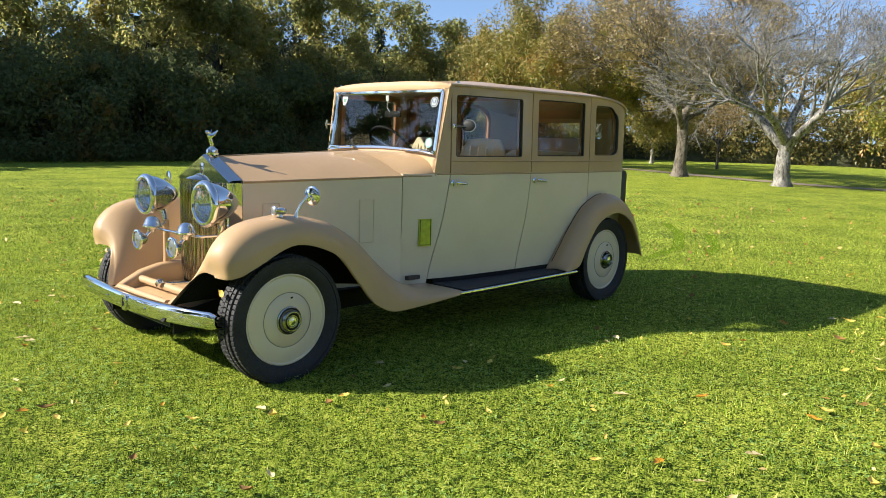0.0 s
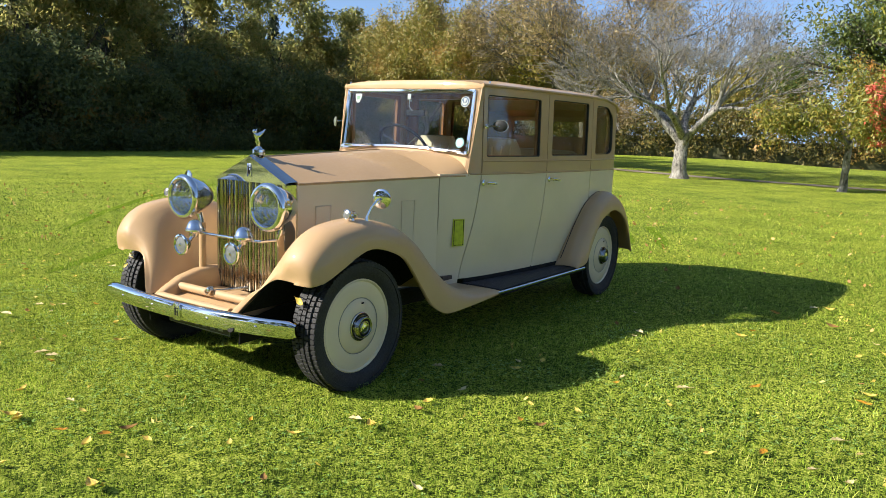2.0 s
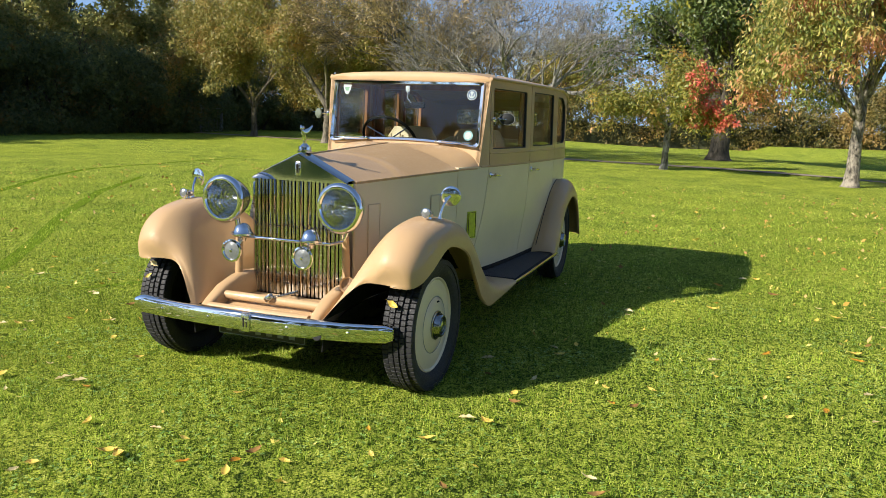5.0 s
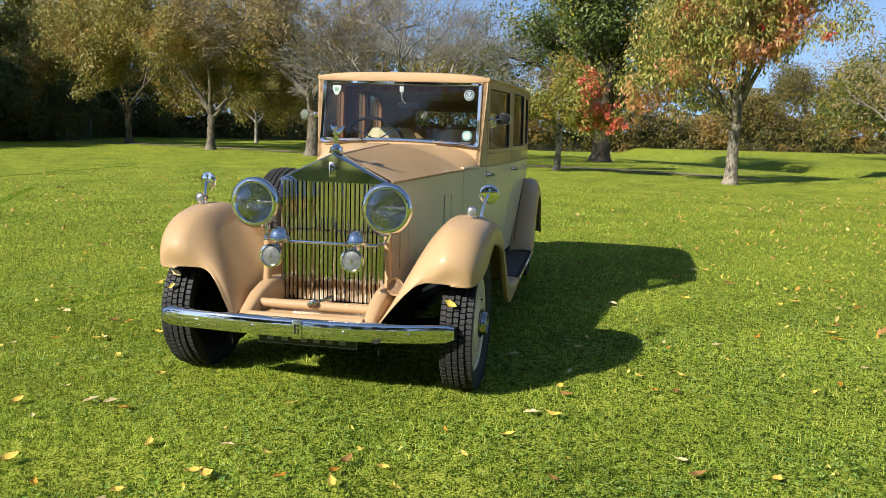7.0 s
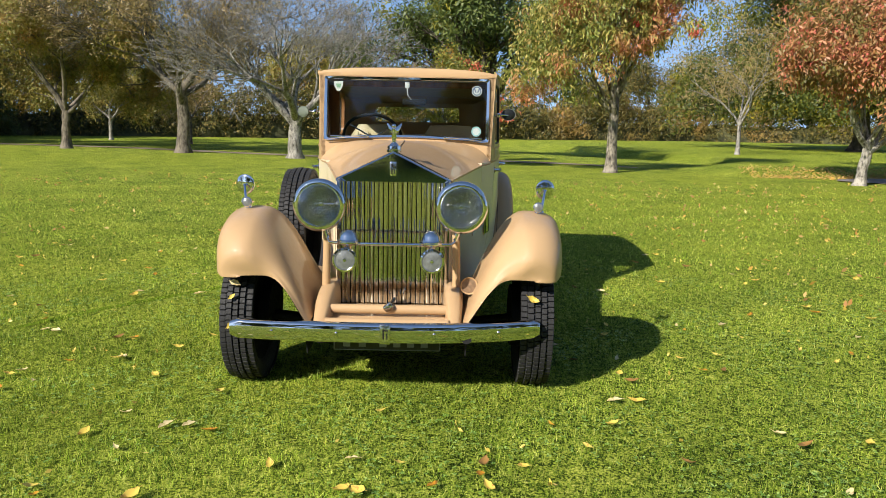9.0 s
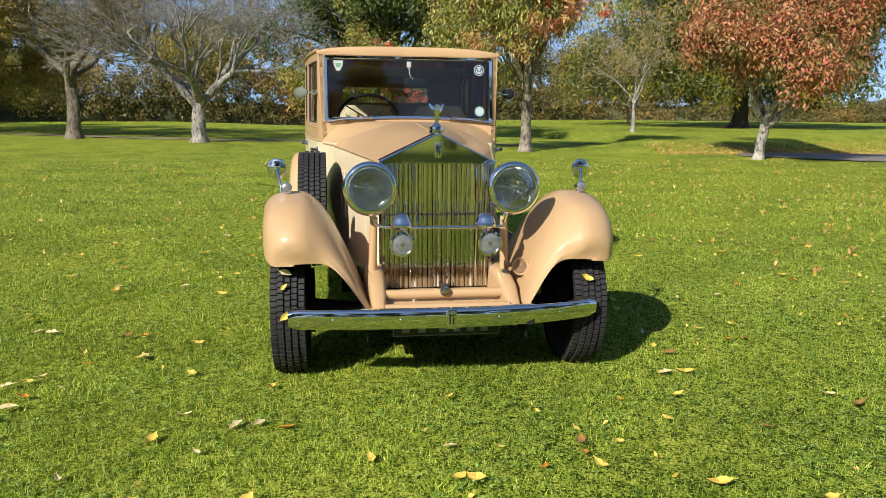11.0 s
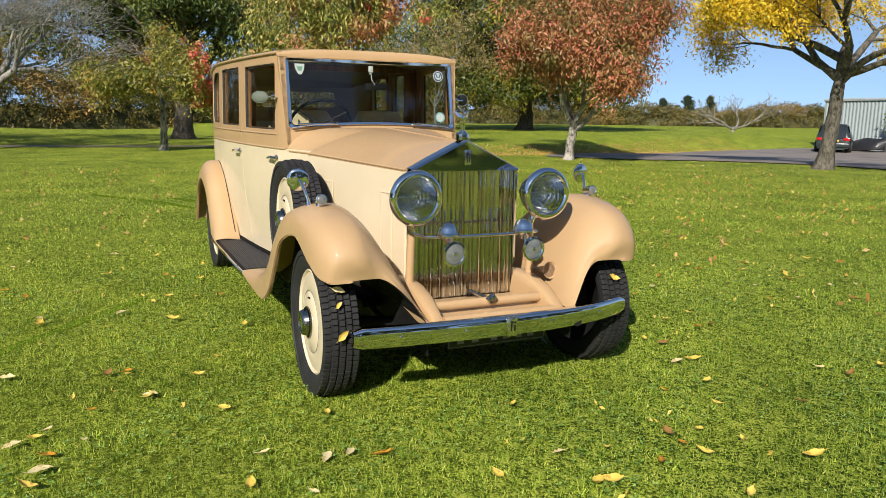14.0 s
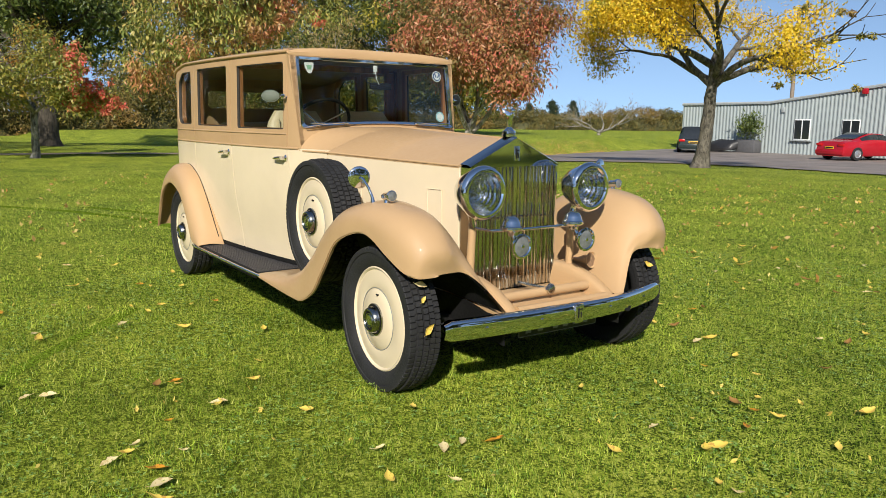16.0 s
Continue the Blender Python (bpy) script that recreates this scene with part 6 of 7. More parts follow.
def conifer(at, height, width, seed, label):
    t = thing("conifer", label, "tree", "conifers", (at[0], at[1], ground_z(*at)))
    g = random.Random(seed)
    part("trunk", Geo().tube([(0, 0, -0.1), (0, 0, height * 0.5), (0, 0, height)], [0.22, 0.14, 0.03], 8), BARK_DARK, t)
    w = Wood(seed)
    cs = []
    z = 1.2
    while z < height - 0.2:
        f = 1 - z / height
        for _ in range(6):
            a = g.uniform(0, 6.28)
            L = width * (f ** 0.8) * g.uniform(0.75, 1.1)
            p0 = Vector((0, 0, z))
            for s in range(5):
                q = Vector((math.cos(a) * L * (s + 1) / 5, math.sin(a) * L * (s + 1) / 5, z - 0.12 * L * ((s + 1) / 5) ** 2 + 0.05 * L))
                w.seg.append((p0, q, 0.03 * (1 - s / 6), 0.03 * (1 - (s + 1) / 6)))
                cs += [tuple(q), tuple(q), tuple(p0.lerp(q, 0.5))]
                p0 = q
        z += 0.42
    b = w.mesh("branch", BARK_DARK)
    b.parent = t
    cr = leaf_cloud("crown", cs, 0.24, 7000, 0.14, F_CONIFER, seed, 0.5, 0.3, three=True)
    cr.parent = t


conifer((-27.5, -37.5), 12.0, 3.2, 301, "tall dark conifer behind the wood edge")
conifer((-37.0, -40.0), 9.5, 2.2, 302, "dark conifer behind the wood edge")
conifer((38.0, 6.0), 13.0, 3.4, 303, "tall dark conifer across the lawn")
conifer((27.0, -35.0), 13.0, 3.4, 306, "tall dark conifer across the lawn")
conifer((36.0, -9.0), 11.0, 3.0, 304, "dark conifer across the lawn")
conifer((30.0, 22.0), 12.0, 3.2, 305, "dark conifer across the lawn")
for i in range(17):
    x, y = 37 + 3 * math.sin(i * 1.9) - 0.012 * max(0, i - 9) ** 2 * 12, -26 + i * 4.6
    thicket((x, y), "dense dark tree of the belt across the lawn", 3.4, rng.uniform(13.5, 17.5) if i < 9 else rng.uniform(15, 19), 400 + i, F_SHADE, 2800, 0.85, group="tree belt")
for i, (x, y, h) in enumerate(((31, -36, 18), (42, -24, 12), (26, -43, 19))):
    thicket((x, y), "tall dark tree of the belt across the lawn", 4.2, h, 450 + i, F_SHADE, 4000, 0.7, group="tree belt")


def hedge(name, line, heights, depth, per_metre, size, material, seed, label):
    """Leaves in the front and crest of a hedge; heights: one for each point of its line."""
    g = np.random.default_rng(seed)
    pts = []
    for (ax, ay), (bx, by), ha, hb in zip(line[:-1], line[1:], heights[:-1], heights[1:]):
        L = math.dist((ax, ay), (bx, by))
        n = int(L * per_metre)
        t = g.random(n)
        x, y = ax + (bx - ax) * t, ay + (by - ay) * t
        wob = 1 + 0.16 * np.sin(x * 0.35 + seed) + 0.12 * np.sin(y * 0.5) + 0.10 * np.sin((x + y) * 1.3)
        u = g.random(n)
        z = (ha + (hb - ha) * t) * wob * u ** 0.75
        nx, ny = -(by - ay) / L, (bx - ax) / L
        o = depth * (g.random(n) ** 1.5 - 0.5) * (1.15 - 0.6 * u ** 3)
        pts.append(np.stack([x + nx * o, y + ny * o, z + ground_heights(x, y)], 1))
    c = np.concatenate(pts)
    ob = leaf_cloud(name, c, size, len(c), 0.1, material, seed, narrow=0.55, three=True, bunch=24, clump=0.30)
    return tagged(ob, label, "hedge", kind="stuff")


hedge("hedge", [(-46, -44), (-60, -16), (-74, 6), (-86, 30), (-80, 62), (-62, 88), (-30, 104)], (4.6, 4.2, 3.9, 3.6, 2.6, 2.3, 2.2), 3.4, 1150, 0.23, F_HEDGE, 31, "long autumn field hedge of green and brown shrubs")
hedge("far_wood", [(-66, -52), (-84, -18), (-98, 10), (-106, 34)], (10, 10, 9, 6), 6.0, 560, 0.36, F_HEDGE, 32, "far line of mixed autumn trees")
hedge("wood_interior", [(4, -37.5), (-20, -36.5), (-46, -40)], (7, 7, 7), 3.0, 420, 0.5, F_SHADE, 34, "deep thicket inside the wood, leaf colour darkened for shade")
hedge("undergrowth", [(3, -27.6), (-8, -27.6), (-22, -28.0), (-38, -30.0), (-46, -33)], (1.1, 1.1, 1.1, 1.1, 1.1), 1.6, 700, 0.14, F_SHADE, 33, "low undergrowth along the wood with shade put into its leaf colour")
for i, (x, y, h, w) in enumerate(((-80.5, 69.4, 3.7, 2.3), (-78.3, 71.8, 4.3, 2.2), (-76.3, 74.0, 4.0, 1.7))):
    conifer((x, y), h, w, 500 + i, "distant conifer above the hedge")



def ridge(name, line, height, width, label, material):
    """The dense inside of a hedge: an added lumpy bank that blocks sky and sun."""
    pts = []
    for (ax, ay), (bx, by) in zip(line[:-1], line[1:]):
        n = max(2, int(math.dist((ax, ay), (bx, by)) / 1.2))
        pts += [(lerp(ax, bx, k / n), lerp(ay, by, k / n)) for k in range(n)]
    pts.append(line[-1])
    rows = []
    for i, (x, y) in enumerate(pts):
        a, b = pts[max(i - 1, 0)], pts[min(i + 1, len(pts) - 1)]
        d = Vector((b[0] - a[0], b[1] - a[1])).normalized()
        row = []
        for k in range(9):
            f = k / 4 - 1
            h = height * (1 - abs(f) ** 3) * (0.85 + 0.3 * noise.noise((x * 0.4, y * 0.4, k * 0.5)))
            o = width / 2 * f * (1 + 0.2 * noise.noise((x * 0.6, y * 0.6, k * 0.7)))
            row.append((x - d.y * o, y + d.x * o, ground_z(x, y) - 0.05 + max(0.0, h)))
        rows.append(row)
    return tagged(part(name, Geo().grid(rows), material), label, "hedge", kind="stuff")


# solid banks added behind the leaves; inner shade is put into their colour
HEDGE_SHADE = plain("hedge_inner_shade", (0.075, 0.075, 0.03), 0.95, 0, 0.5, 1.6, 0.6, 6)
WOOD_SHADE = plain("wood_inner_shade", (0.045, 0.05, 0.022), 0.95, 0, 0.5, 1.6, 0.6, 6)
ridge("hedge_shade_bank", [(-46, -44), (-60, -16), (-74, 6), (-86, 30), (-80, 62), (-62, 88), (-30, 104)], 2.0, 2.4, "added brown-green lumpy bank for the shaded inside of the field hedge", HEDGE_SHADE)
ridge("wood_shade_bank", [(5, -39.0), (-17, -38.0)], 5.6, 2.6, "added lumpy bank coloured dark for the shade inside the wood", WOOD_SHADE)
ridge("wood_shade_bank", [(-17, -38.0), (-48, -42)], 8.6, 2.6, "added lumpy bank coloured dark for the shade inside the wood", WOOD_SHADE)

# fallen bare bush on the far grass
tree((-42.5, 44.5), "fallen bare pale-stemmed bush with a few brown leaves", 3.2, 0.16, 0.25, 41, F_BROWN, 0.2, 200, 0.3, depth=4, first=4, reach=0.5, bark=BARK_PALE, tilt=1.25, name="fallen_bush", group="", lift=0.1)

# ---- yard: shed, cars, planters ----


def shed():
    t = thing("shed", "low grey corrugated steel industrial building", "building")
    P = [(-28.9, 38.0), (-22.95, 38.2), (-9.0, 37.9)]
    zb = -0.5
    tops = [[2.90, 2.95], [2.95, 4.72]]
    for k in range(2):
        (ax, ay), (bx, by) = P[k], P[k + 1]
        L = math.dist(P[k], P[k + 1])
        d = Vector(((bx - ax) / L, (by - ay) / L, 0))
        n = Vector((d.y, -d.x, 0))
        rows = [[], []]
        m = int(L / 0.055)
        for i in range(m + 1):
            u = i / m
            prof = [0, 0, 0.035, 0.035][i % 4]
            p = Vector((ax, ay, 0)) + d * (L * u) + n * prof
            rows[0].append((p.x, p.y, zb))
            rows[1].append((p.x, p.y, lerp(tops[k][0], tops[k][1], u) + zb))
        part("wall", Geo().solid(rows, tuple(n * -0.08)), CLADDING, t, "grey corrugated steel cladding", 20)
        a, b = Vector((ax, ay, tops[k][0] + zb)), Vector((bx, by, tops[k][1] + zb))
        part("eaves_flashing", Geo().tube([a + n * 0.06, b + n * 0.06], 0.09, 6), TRIM_GREY, t)
        if k == 1:
            for s, ww in ((2.15, 0.95), (4.90, 0.95)):
                c = Vector((ax, ay, 0)) + d * s + n * 0.07
                ang = math.atan2(d.y, d.x)
                R = Matrix.Rotation(ang, 4, "Z")
                fr = part("window", Geo().box((c.x, c.y, zb + 1.45), (ww, 0.06, 1.15), 0.01, R), WHITE, t, "white framed window")
                for o in (-0.25, 0.25):
                    cc = c + d * (o * ww) + n * 0.032
                    part("pane", Geo().box((cc.x, cc.y, zb + 1.45), (ww * 0.42, 0.02, 1.03), 0.0, R), DARK_GLASS, fr, "dark glass")
                cc = c + n * 0.05
                part("sill", Geo().box((cc.x, cc.y, zb + 0.84), (ww + 0.3, 0.14, 0.06), 0.01, R), TRIM_GREY, fr)
            c = Vector((ax, ay, 0)) + d * 5.5 + n * 0.14
            part("alarm_box", Geo().box((c.x, c.y, zb + 3.48), (0.32, 0.12, 0.30), 0.05, R), RED_PAINT, t, "red and white alarm box")
            c = Vector((ax, ay, 0)) + d * 0.9 + n * 0.08
            part("vent", Geo().box((c.x, c.y, zb + 2.55), (0.22, 0.08, 0.3), 0.02, R), TRIM_GREY, t)
    back = [Vector((P[0][0] + 2, P[0][1] + 12, 0)), Vector((P[2][0] + 4, P[2][1] + 14, 0))]
    rows = [[(P[0][0], P[0][1], 2.90 + zb), (P[1][0], P[1][1], 2.95 + zb), (P[2][0], P[2][1], 4.72 + zb)], [(back[0].x, back[0].y, 2.9 + zb), (back[0].x + 6, back[0].y + 1, 3.2 + zb), (back[1].x, back[1].y, 4.72 + zb)]]
    part("roof", Geo().solid(rows, (0, 0, 0.08)), TRIM_GREY, t)
    g = Geo().solid([[(P[0][0], P[0][1], zb), (back[0].x, back[0].y, zb)], [(P[0][0], P[0][1], 2.85 + zb), (back[0].x, back[0].y, 2.9 + zb)]], (0.08, 0, 0))
    part("wall", g, CLADDING, t)


shed()


def modern_car(at, heading, paint_mat, label, length, width, height, estate, name):
    t = thing(name, label, "car", "", (at[0], at[1], ground_z(*at) + 0.035))
    t.rotation_euler = (0, 0, radians(heading))
    L, W = length / 2, width / 2
    if estate:
        xs = [-L, -L + 0.05, -L + 0.35, 0.2, 0.75, L - 0.5, L]
        top = [0.55, 0.95, height, height, 0.95, 0.82, 0.55]
        shoulder = [0.6, 0.9, 0.95, 0.95, 0.92, 0.78, 0.55]
    else:
        xs = [-L, -L + 0.08, -L + 0.75, -0.25, 0.35, 1.1, L - 0.4, L]
        top = [0.60, 0.88, 0.98, height, height * 0.98, 0.90, 0.70, 0.45]
        shoulder = [0.6, 0.84, 0.90, 0.90, 0.88, 0.82, 0.66, 0.45]
    rows = []
    for x in np.linspace(-L, L, 40):
        zt = curve(x, xs, top)
        zs = min(curve(x, xs, shoulder), zt)
        e = 1 - 0.10 * (abs(x) / L) ** 4
        cab = max(0.0, zt - zs)
        prof = [(-0.9, 0.20), (-1.0, 0.32), (-1.0, zs * 0.75), (-0.95, zs), (-0.90 + 0.10 * cab, zs + cab * 0.25), (-0.72, zs + cab * 0.9), (-0.4, zt), (0.4, zt), (0.72, zs + cab * 0.9), (0.90 - 0.10 * cab, zs + cab * 0.25), (0.95, zs), (1.0, zs * 0.75), (1.0, 0.32), (0.9, 0.20)]
        rows.append([(x, y * W * e, z) for y, z in prof])
    g = Geo().grid(rows, True)
    g.f.append(tuple(range(14)))
    g.f.append(tuple(len(rows) * 14 - 14 + j for j in range(14)))
    part("body", g, paint_mat, t, "", 45)
    # glass house
    x0, x1 = (-L + 0.2, 0.7) if estate else (-L + 0.95, 0.75)
    for s in (1, -1):
        gl = []
        for x in np.linspace(x0 + 0.15, x1 - 0.15, 10):
            zt, zs = curve(x, xs, top), curve(x, xs, shoulder)
            cab = max(0.02, zt - zs)
            gl.append([(x, s * (W * (0.915 - 0.10 * cab) + 0.0), zs + cab * 0.18), (x, s * (W * 0.755), zs + cab * 0.84)])
        part("side_window", Geo().solid(gl, (0, 0.015 * s, 0.004)), DARK_GLASS, t)
    xa, xb = (-L + 0.02, -L + 0.30) if estate else (-L + 0.80, -0.42)
    rows = [[(x - 0.012, y * W, curve(x, xs, top) + 0.012) for y in np.linspace(-0.66, 0.66, 7)] for x in np.linspace(xa, xb, 7)]
    part("rear_window", Geo().solid(rows, (-0.01, 0, 0.01)), DARK_GLASS, t)
    for s in (1, -1):
        part("rear_lamp", Geo().box((-L + 0.02, s * W * 0.72, 0.70 if estate else 0.73), (0.08, 0.34, 0.14), 0.03), RED_LENS, t)
        for x in (-L * 0.62, L * 0.62):
            wh = part("wheel", Geo().lathe([(-0.09, 0.19), (-0.1, 0.25), (-0.09, 0.31), (0.0, 0.32), (0.09, 0.31), (0.1, 0.25), (0.09, 0.19)], Matrix.Translation((x, s * (W - 0.07), 0.32)) @ Matrix.Rotation(radians(90), 4, "Z"), 28), RUBBER, t)
            g = Geo().lathe([(0.07 * s, 0.20), (0.085 * s, 0.19), (0.06 * s, 0.17), (0.08 * s, 0.05), (0.085 * s, 0.0)], Matrix.Translation((x, s * (W - 0.07) + 0.02 * s, 0.32)) @ Matrix.Rotation(radians(90), 4, "Z"), 20)
            part("rim", g, ALLOY, wh)
    pl = part("number_plate", Geo().box((-L - 0.012, 0, 0.60), (0.02, 0.52, 0.11), 0.004), plain("yellow_plate", (0.75, 0.42, 0.02), 0.5), t, "yellow number plate")
    part("plate_bar", Geo().box((-L - 0.024, 0, 0.60), (0.004, 0.42, 0.06)), PLATE_BLACK, pl)
    part("rear_bumper", Geo().box((-L + 0.0, 0, 0.38), (0.10, W * 1.85, 0.22), 0.04), paint_mat, t)


modern_car((-15.95, 35.3), 76, RED_PAINT, "glossy red sports coupe parked on the yard", 4.3, 1.76, 1.30, False, "red_coupe")
modern_car((-25.75, 35.15), 127, DARK_PAINT, "dark green estate car parked by the shed", 4.5, 1.72, 1.46, True, "estate_car")


def planter(at, label, seed, h):
    z = ground_z(*at) + 0.035
    t = thing("planter", label, "planter", "yard planters", (at[0], at[1], z))
    part("tub", Geo().box((0, 0, 0.36), (1.2, 0.7, 0.72), 0.03), GREY_BOX, t, "dark grey box tub")
    part("soil", Geo().box((0, 0, 0.715), (1.1, 0.6, 0.03)), CARPET, t)
    n = np.random.default_rng(seed)
    c = n.normal(0, 1, (1100, 3)) * np.array([0.36, 0.24, h * 0.22]) + np.array([0, 0, 0.8 + h * 0.5])
    c = c[c[:, 2] > 0.7]
    cr = leaf_cloud("shrub", np.clip(c, [-0.8, -0.5, 0.75], [0.8, 0.4, 0.8 + h]), 0.20, len(c), 0.04, F_GREEN, seed, -0.3, 0.3)
    cr.parent = t


planter((-23.6, 37.35), "dark grey box planter with a spiky green shrub", 61, 1.5)
planter((-13.0, 36.9), "dark grey box planter with a leafy green shrub", 62, 1.5)
g = Geo()
rows = [[(x, w * 0.75 * math.sqrt(max(0, 1 - (abs(x) / 2.3) ** 3)), 0.25 + 0.5 * (1 - abs(w)) ** 0.6 * (1 - 0.35 * abs(x) / 2.3) + 0.12 * (x / 2.3)) for w in np.linspace(-1, 1, 9)] for x in np.linspace(-2.3, 2.3, 14)]
bo = part("covered_boat", Geo().solid(rows, (0, 0, -0.12)), TARP, None)
bo.location = (-25.2, 36.9, ground_z(-25.2, 36.9) + 0.035 - 0.12)
bo.scale = (0.5, 0.75, 1.15)
bo.rotation_euler = (0, 0, radians(4))
tagged(bo, "low boat under a black tarpaulin by the shed", "boat")
pole = part("telegraph_pole", Geo().tube([(-25.5, 44.5, -0.6), (-25.5, 44.5, 8.5)], [0.15, 0.11], 10), POLE_WOOD, None)
tagged(pole, "weathered wooden telegraph pole behind the shed", "pole")
zp = ground_z(-66, 27.5)
post = part("wooden_post", Geo().tube([(-66, 27.5, zp - 0.3), (-66, 27.5, zp + 2.5), (-65.98, 27.5, zp + 2.6)], [0.13, 0.12, 0.05], 10), POLE_WOOD, None)
tagged(post, "weathered wooden post standing before the field hedge", "post")


def gate():
    t = thing("garden_gate", "pale metal bar gate at the wood edge", "gate", at=(-37.5, -29.0, 0))
    t.rotation_euler = (0, 0, radians(15))
    part("gate_frame", Geo().tube([(-1.6, 0, 0.1), (-1.6, 0, 1.5), (1.6, 0, 1.5), (1.6, 0, 0.1), (-1.6, 0, 0.1)], 0.03, 6), PLATE_GREY, t)
    for k in range(13):
        part("bar", Geo().tube([(-1.5 + k * 0.25, 0, 0.1), (-1.5 + k * 0.25, 0, 1.5)], 0.016, 5), PLATE_GREY, t)
    for x in (-1.75, 1.75):
        part("gate_post", Geo().tube([(x, 0, -0.1), (x, 0, 1.7)], 0.07, 8), PLATE_GREY, t)


gate()

# ---- grass and leaves ----


def lawn_grass(count=860000, seed=71):
    """Single blades, closest round the car's nose and thinning outwards as they widen."""
    g = np.random.default_rng(seed)
    r = 2.6 * np.sqrt(np.exp(g.random(count) * 3.9) - 1)
    b = g.uniform(0, 2 * np.pi, count)
    x, y = 0.9 + r * np.cos(b), 0.2 + r * np.sin(b)
    keep = (y < 15) & (x < 5.6) & ((-0.55 * x + 0.83 * y) < 19.5) & ~((x < -0.2) & (x > -3.6) & (np.abs(y) < 0.45))
    keep &= g.random(count) < np.clip((19 - r) / 10, 0, 1)
    # few blades stand in the wheel tracks
    keep &= (track_distance(x, y) > 0.10 * g.uniform(0.3, 1.6, count)) | (g.random(count) < 0.78)
    x, y, r = x[keep], y[keep], r[keep]
    n = len(x)
    tuft = 0.45 + 0.45 * (0.5 + 0.5 * np.sin(x * 7.3 + 2 * np.sin(y * 5.1)) * np.sin(y * 6.7 + 1.5 * np.sin(x * 4.3))) + 0.8 * np.clip(np.sin(x * 31 + 2.4 * np.sin(y * 17)) * np.sin(y * 29 + 2.1 * np.sin(x * 19)), 0, 1)
    hh = 0.028 * (1 + r / 40) * g.uniform(0.3, 1.35, n) * tuft
    a = g.uniform(0, 2 * np.pi, n)
    lean = g.normal(0, 0.42, (n, 2)) * hh[:, None]
    ww = 0.0012 * (1 + r / 4.5) * g.uniform(0.6, 1.5, n)
    broad = g.random(n) < 0.07
    ww[broad] *= 2.2
    lean[broad] *= 1.5
    hh[broad] *= 0.75
    p0 = np.stack([x + np.cos(a) * ww, y + np.sin(a) * ww, np.full(n, -0.004)], 1)
    p1 = np.stack([x - np.cos(a) * ww, y - np.sin(a) * ww, np.full(n, -0.004)], 1)
    p2 = np.stack([x + lean[:, 0], y + lean[:, 1], hh], 1)
    me = raw_mesh("grass", np.stack([p0, p1, p2], 1).reshape(-1, 3), 3, F_GRASS)
    return tagged(new("grass", me), "short green mown lawn grass", "grass", kind="stuff")


def clover(sprigs=36000, seed=73):
    """Clover in drifts through the turf: three rounded leaflets a sprig, held nearly flat."""
    g = np.random.default_rng(seed)
    r = 4.6 * np.sqrt(g.random(sprigs))
    b = g.uniform(0, 2 * np.pi, sprigs)
    x, y = 0.9 + r * np.cos(b), 0.2 + r * np.sin(b)
    drift = np.sin(x * 2.1 + 1.7 * np.sin(y * 1.3)) * np.sin(y * 2.4 + 1.4 * np.sin(x * 1.7 + 0.6)) + 0.5 * np.sin(x * 5.3 + y * 4.1)
    keep = (drift + g.normal(0, 0.45, sprigs) > 0.1) & (x < 4.2) & ~((x < 0.3) & (x > -3.6) & (np.abs(y) < 0.6)) & (track_distance(x, y) > 0.11)
    x, y = x[keep], y[keep]
    n = len(x)
    turn, z, size = g.uniform(0, 2 * np.pi, n), g.uniform(0.014, 0.032, n), g.uniform(0.007, 0.0125, n)
    out = []
    for k in range(3):
        a = turn + k * 2 * np.pi / 3
        d = np.stack([np.cos(a), np.sin(a), g.uniform(-0.2, 0.45, n)], 1) * size[:, None]
        s = np.stack([-np.sin(a), np.cos(a), g.uniform(-0.3, 0.3, n)], 1) * size[:, None] * 0.52
        c = np.stack([x, y, z], 1)
        out.append(np.stack([c, c + d * 0.75 + s, c + d * 1.15, c + d * 0.75 - s], 1))
    me = raw_mesh("clover", np.concatenate(out).reshape(-1, 3), 4, F_CLOVER)
    return tagged(new("clover", me), "low clover leaves growing through the lawn", "clover", kind="stuff")


lawn_grass()
clover()


def leaf_mesh(seed, length, width, material):
    """A fallen leaf: uneven outline, raised halves, curled ends and a stalk."""
    r = random.Random(seed)
    g = Geo()
    rows = []
    curl, twist, hook = r.uniform(0.05, 0.45), r.uniform(-0.5, 0.5), r.uniform(-0.25, 0.25)
    for i in range(8):
        t = i / 7
        wl, wr = [width * math.sin(math.pi * min(1, t * 0.96 + 0.03)) ** 0.8 * (1 - 0.25 * t) * r.uniform(0.72, 1.15) for _ in range(2)]
        x = (t - 0.5) * length
        z = curl * length * (t - 0.5) ** 2 * 2 + r.uniform(-0.0015, 0.0015)
        y = hook * length * (t - 0.5) ** 2
        k = twist * (t - 0.5)
        rows.append([(x, y - wl / 2, z + wl * (0.25 + k)), (x, y - wl / 4, z + wl * (0.08 + k * 0.4)), (x, y, z), (x, y + wr / 4, z + wr * (0.08 - k * 0.4)), (x, y + wr / 2, z + wr * (0.25 - k))])
    g.solid(rows, (0, 0, 0.0006))
    p = rows[0][2]
    g.tube([p, (p[0] - length * 0.18, p[1] + 0.004, p[2] + 0.004)], 0.0009, 4)
    return g, material


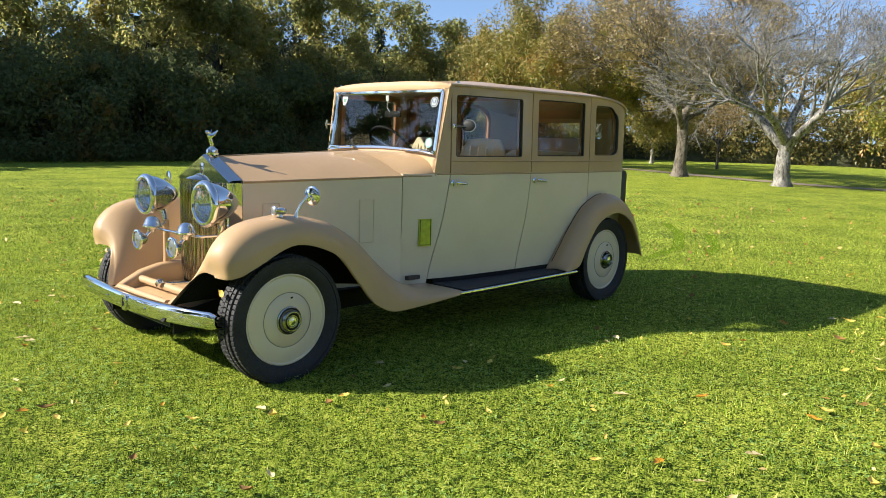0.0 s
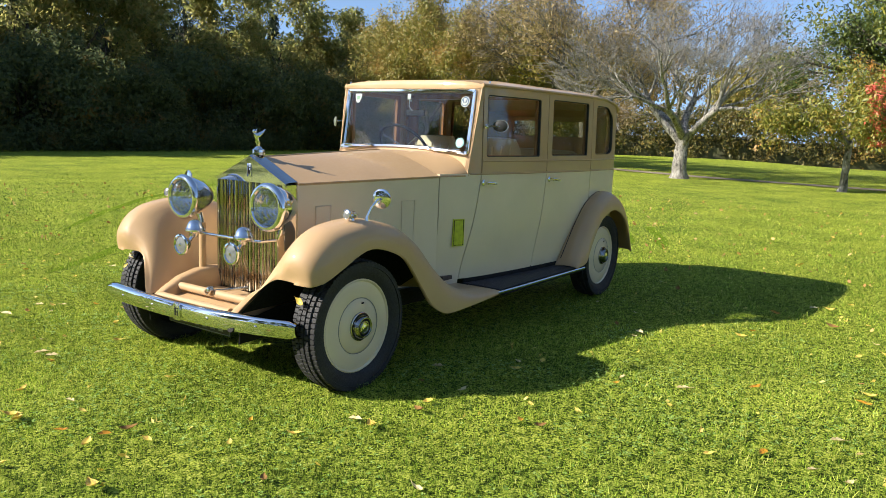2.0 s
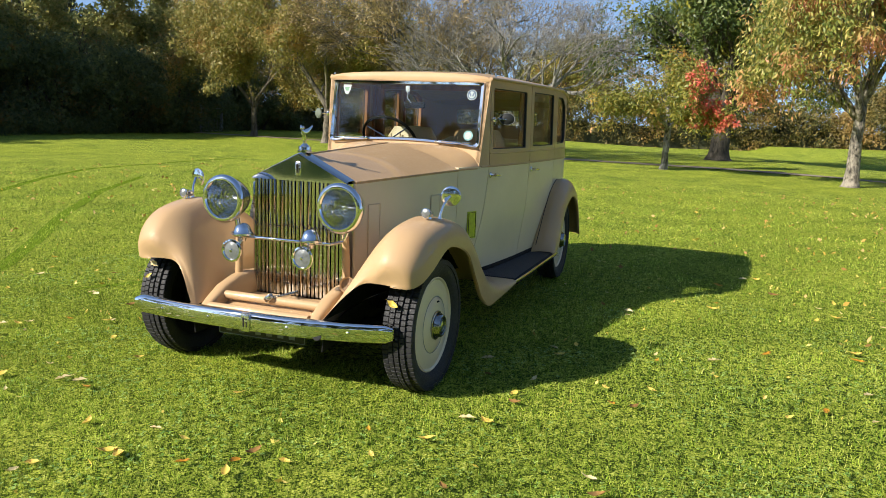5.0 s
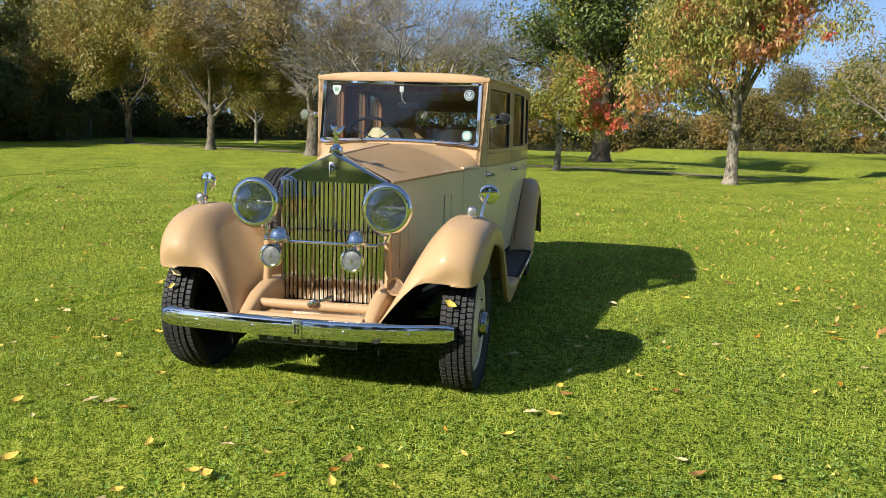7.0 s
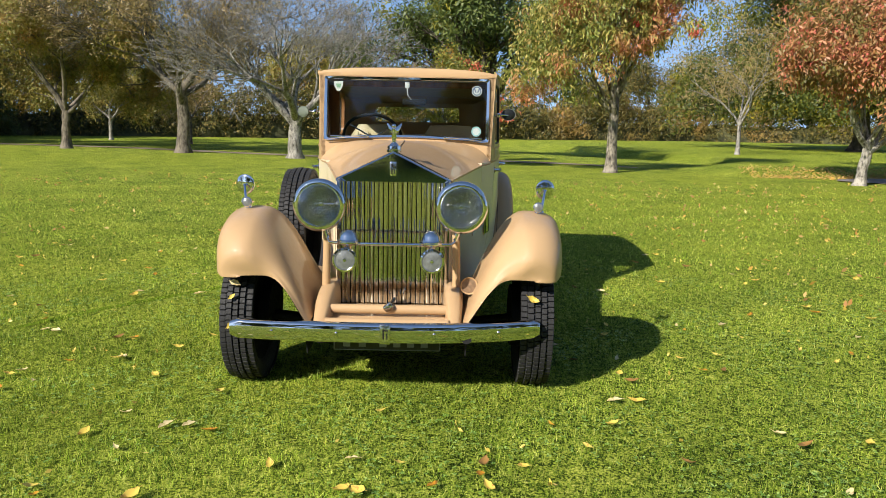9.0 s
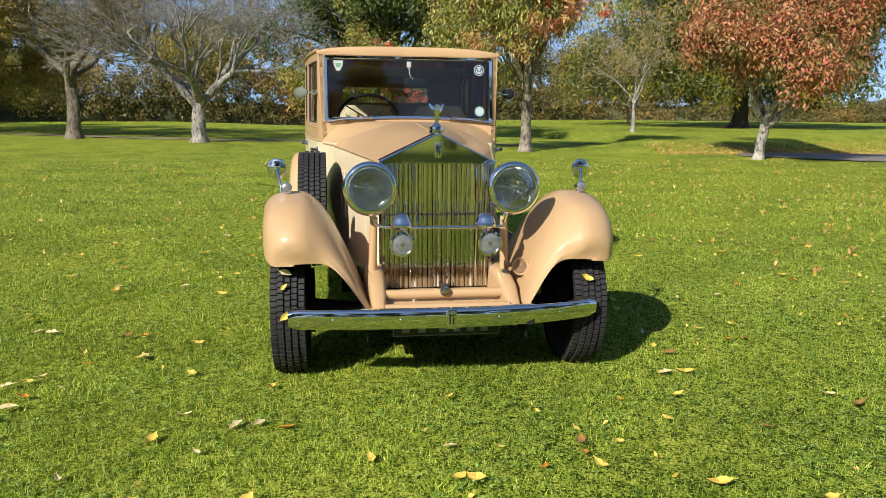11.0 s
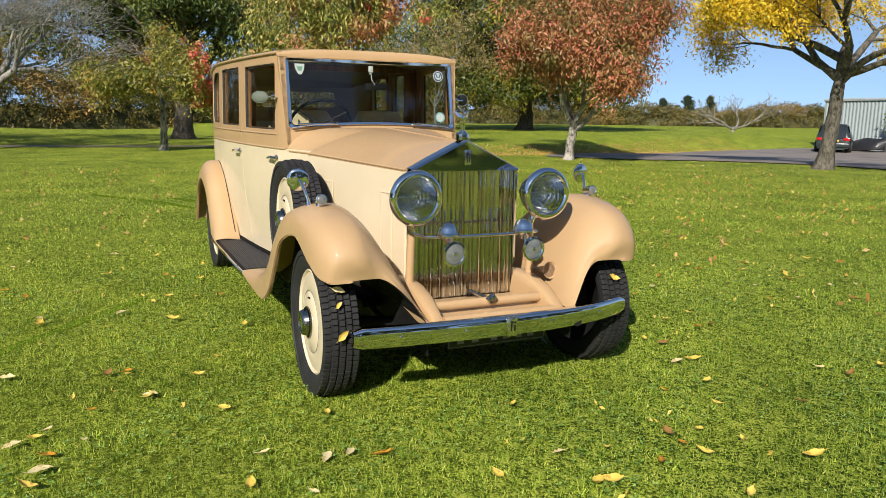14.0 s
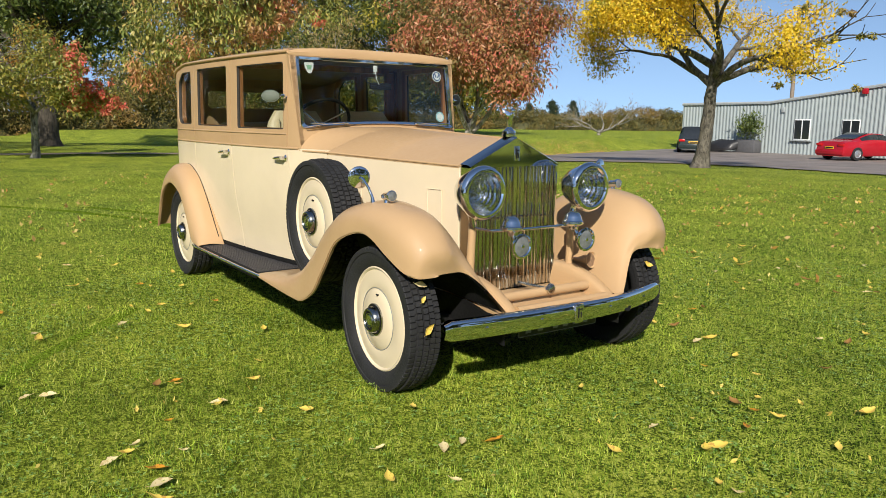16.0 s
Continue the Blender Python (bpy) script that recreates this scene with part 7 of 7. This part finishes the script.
def fallen_leaves():
    kinds = []
    yellow, orange, brown, straw = "yellow fallen leaf lying on the grass", "orange fallen leaf lying on the grass", "curled brown fallen leaf on the grass", "pale straw fallen leaf on the grass"
    for i, (mt, label, L, w) in enumerate(((LEAF_YELLOW, yellow, 0.078, 0.046), (LEAF_ORANGE, orange, 0.064, 0.040), (LEAF_BROWN, brown, 0.076, 0.042), (LEAF_PALE, straw, 0.074, 0.042), (LEAF_YELLOW, yellow, 0.05, 0.028), (LEAF_YELLOW, yellow, 0.058, 0.035), (LEAF_BROWN, brown, 0.055, 0.030), (LEAF_PALE, straw, 0.05, 0.026), (LEAF_ORANGE, orange, 0.048, 0.03))):
        g, m = leaf_mesh(900 + i, L, w, mt)
        ob = part("fallen_leaf", g, m, None)
        tagged(ob, label, "leaf", "fallen leaves")
        kinds.append(ob)
    r = random.Random(77)
    known = [(1.16, 1.33, 2), (0.43, 1.29, 0), (0.4, -2.03, 1), (1.17, -0.09, 3), (0.12, 1.35, 2), (-0.29, 2.7, 4), (-0.67, -2.26, 3), (0.18, -2.09, 0), (0.83, -0.89, 3), (0.9, -0.77, 1), (-0.15, -1.6, 3), (1.45, -0.04, 0), (1.41, 0.47, 0), (-0.65, -1.21, 4), (-0.52, -1.69, 4), (0.41, -0.87, 4), (1.61, 0.86, 0), (-1.75, 3.21, 0), (-0.42, 3.12, 3), (0.96, -1.32, 0), (0.97, 1.91, 2), (1.0, 0.93, 4), (1.4, 0.25, 1), (-0.72, -2.35, 3), (1.54, -0.88, 0), (1.24, -0.42, 0), (1.31, 0.44, 1), (0.92, 2.23, 0), (1.2, 0.46, 2), (0.43, 1.18, 3), (-0.89, 3.16, 3), (-1.58, 3.2, 1), (0.84, -0.99, 3)]
    spots = [(x, y, k) for x, y, k in known]
    while len(spots) < 290:
        x, y = r.uniform(-4.5, 3.6), r.uniform(-4.2, 4.8)
        if -4.2 < x < 0.6 and abs(y) < 0.95:
            continue
        spots.append((x, y, r.choice((0, 0, 1, 2, 3, 3, 4, 4, 5, 5, 5, 6, 7, 7, 7, 8))))
    first = set()
    for x, y, k in spots:
        m = pose(x, y, 0.022 + r.uniform(-0.004, 0.006), r.uniform(-14, 14), r.uniform(-12, 12), r.uniform(0, 360)) @ Matrix.Scale(r.uniform(0.85, 1.3), 4)
        if k not in first:
            kinds[k].matrix_basis = m
            first.add(k)
        else:
            o = copy_thing(kinds[k], pose(0, 0, 0))
            o.matrix_basis = m
    # leaves resting on the front tyres
    for i, (x, y, z, ry) in enumerate(((0.376, 0.745, 0.534, 63), (0.414, 0.725, 0.40, 84), (0.379, -0.80, 0.524, 64), (0.415, -0.79, 0.39, 85), (0.346, -0.79, 0.588, 54))):
        o = copy_thing(kinds[(0, 3, 4)[i % 3]], pose(0, 0, 0))
        o.matrix_basis = pose(x, y, z, 0, ry, 0) @ Matrix.Rotation(radians(r.uniform(30, 150)), 4, "Z") @ Matrix.Scale(0.85, 4)
        o["label"] = "small yellow leaf stuck on the tyre tread"
    # scattered leaves further off, and litter along the drive
    g = np.random.default_rng(78)
    n = 2400
    c = np.stack([g.uniform(-16, 5, n), g.uniform(-12, 14, n), np.full(n, 0.035)], 1)
    c = c[~((c[:, 0] > -5.0) & (np.abs(c[:, 1]) < 5.0))]
    # thicker under the cherry trees' side of the lawn
    m = 700
    c = np.concatenate([c, np.stack([g.uniform(-13, 2.5, m), 3.0 + 8 * g.random(m), np.full(m, 0.032)], 1)])
    m = 1300
    small = np.stack([g.uniform(-8, 4.2, m), g.uniform(-5, 9, m), np.full(m, 0.022)], 1)
    small = small[~((small[:, 0] < 0.7) & (small[:, 0] > -5) & (np.abs(small[:, 1]) < 1.1))]
    ob = leaf_cloud("small_leaf_litter", small, 0.03, len(small), 0.004, LEAF_YELLOW, 80, 0.0, 0.5)
    tagged(ob, "tiny yellow leaves scattered over the lawn", "leaves", kind="stuff")
    u = 0.13 + 0.87 * g.random(6500)
    off = g.random(6500) ** 1.8 * 2.6
    bx = np.interp(u, [0, 0.12, 0.25, 0.5, 0.8, 1], [-20.8, -18.5, -18.3, -20.5, -26.5, -27.9]) - off * 0.85
    by = np.interp(u, [0, 0.12, 0.25, 0.5, 0.8, 1], [6.2, 9.4, 11.8, 16.4, 25.3, 31]) + off * 0.1
    z = ground_heights(bx, by) + 0.04
    c = np.concatenate([c, np.stack([bx, by, z], 1)])
    ob = leaf_cloud("leaf_litter", c, 0.062, len(c), 0.012, LITTER, 79, 0.0, 0.5)
    tagged(ob, "scattered yellow and brown fallen leaves", "leaves", kind="stuff")


fallen_leaves()
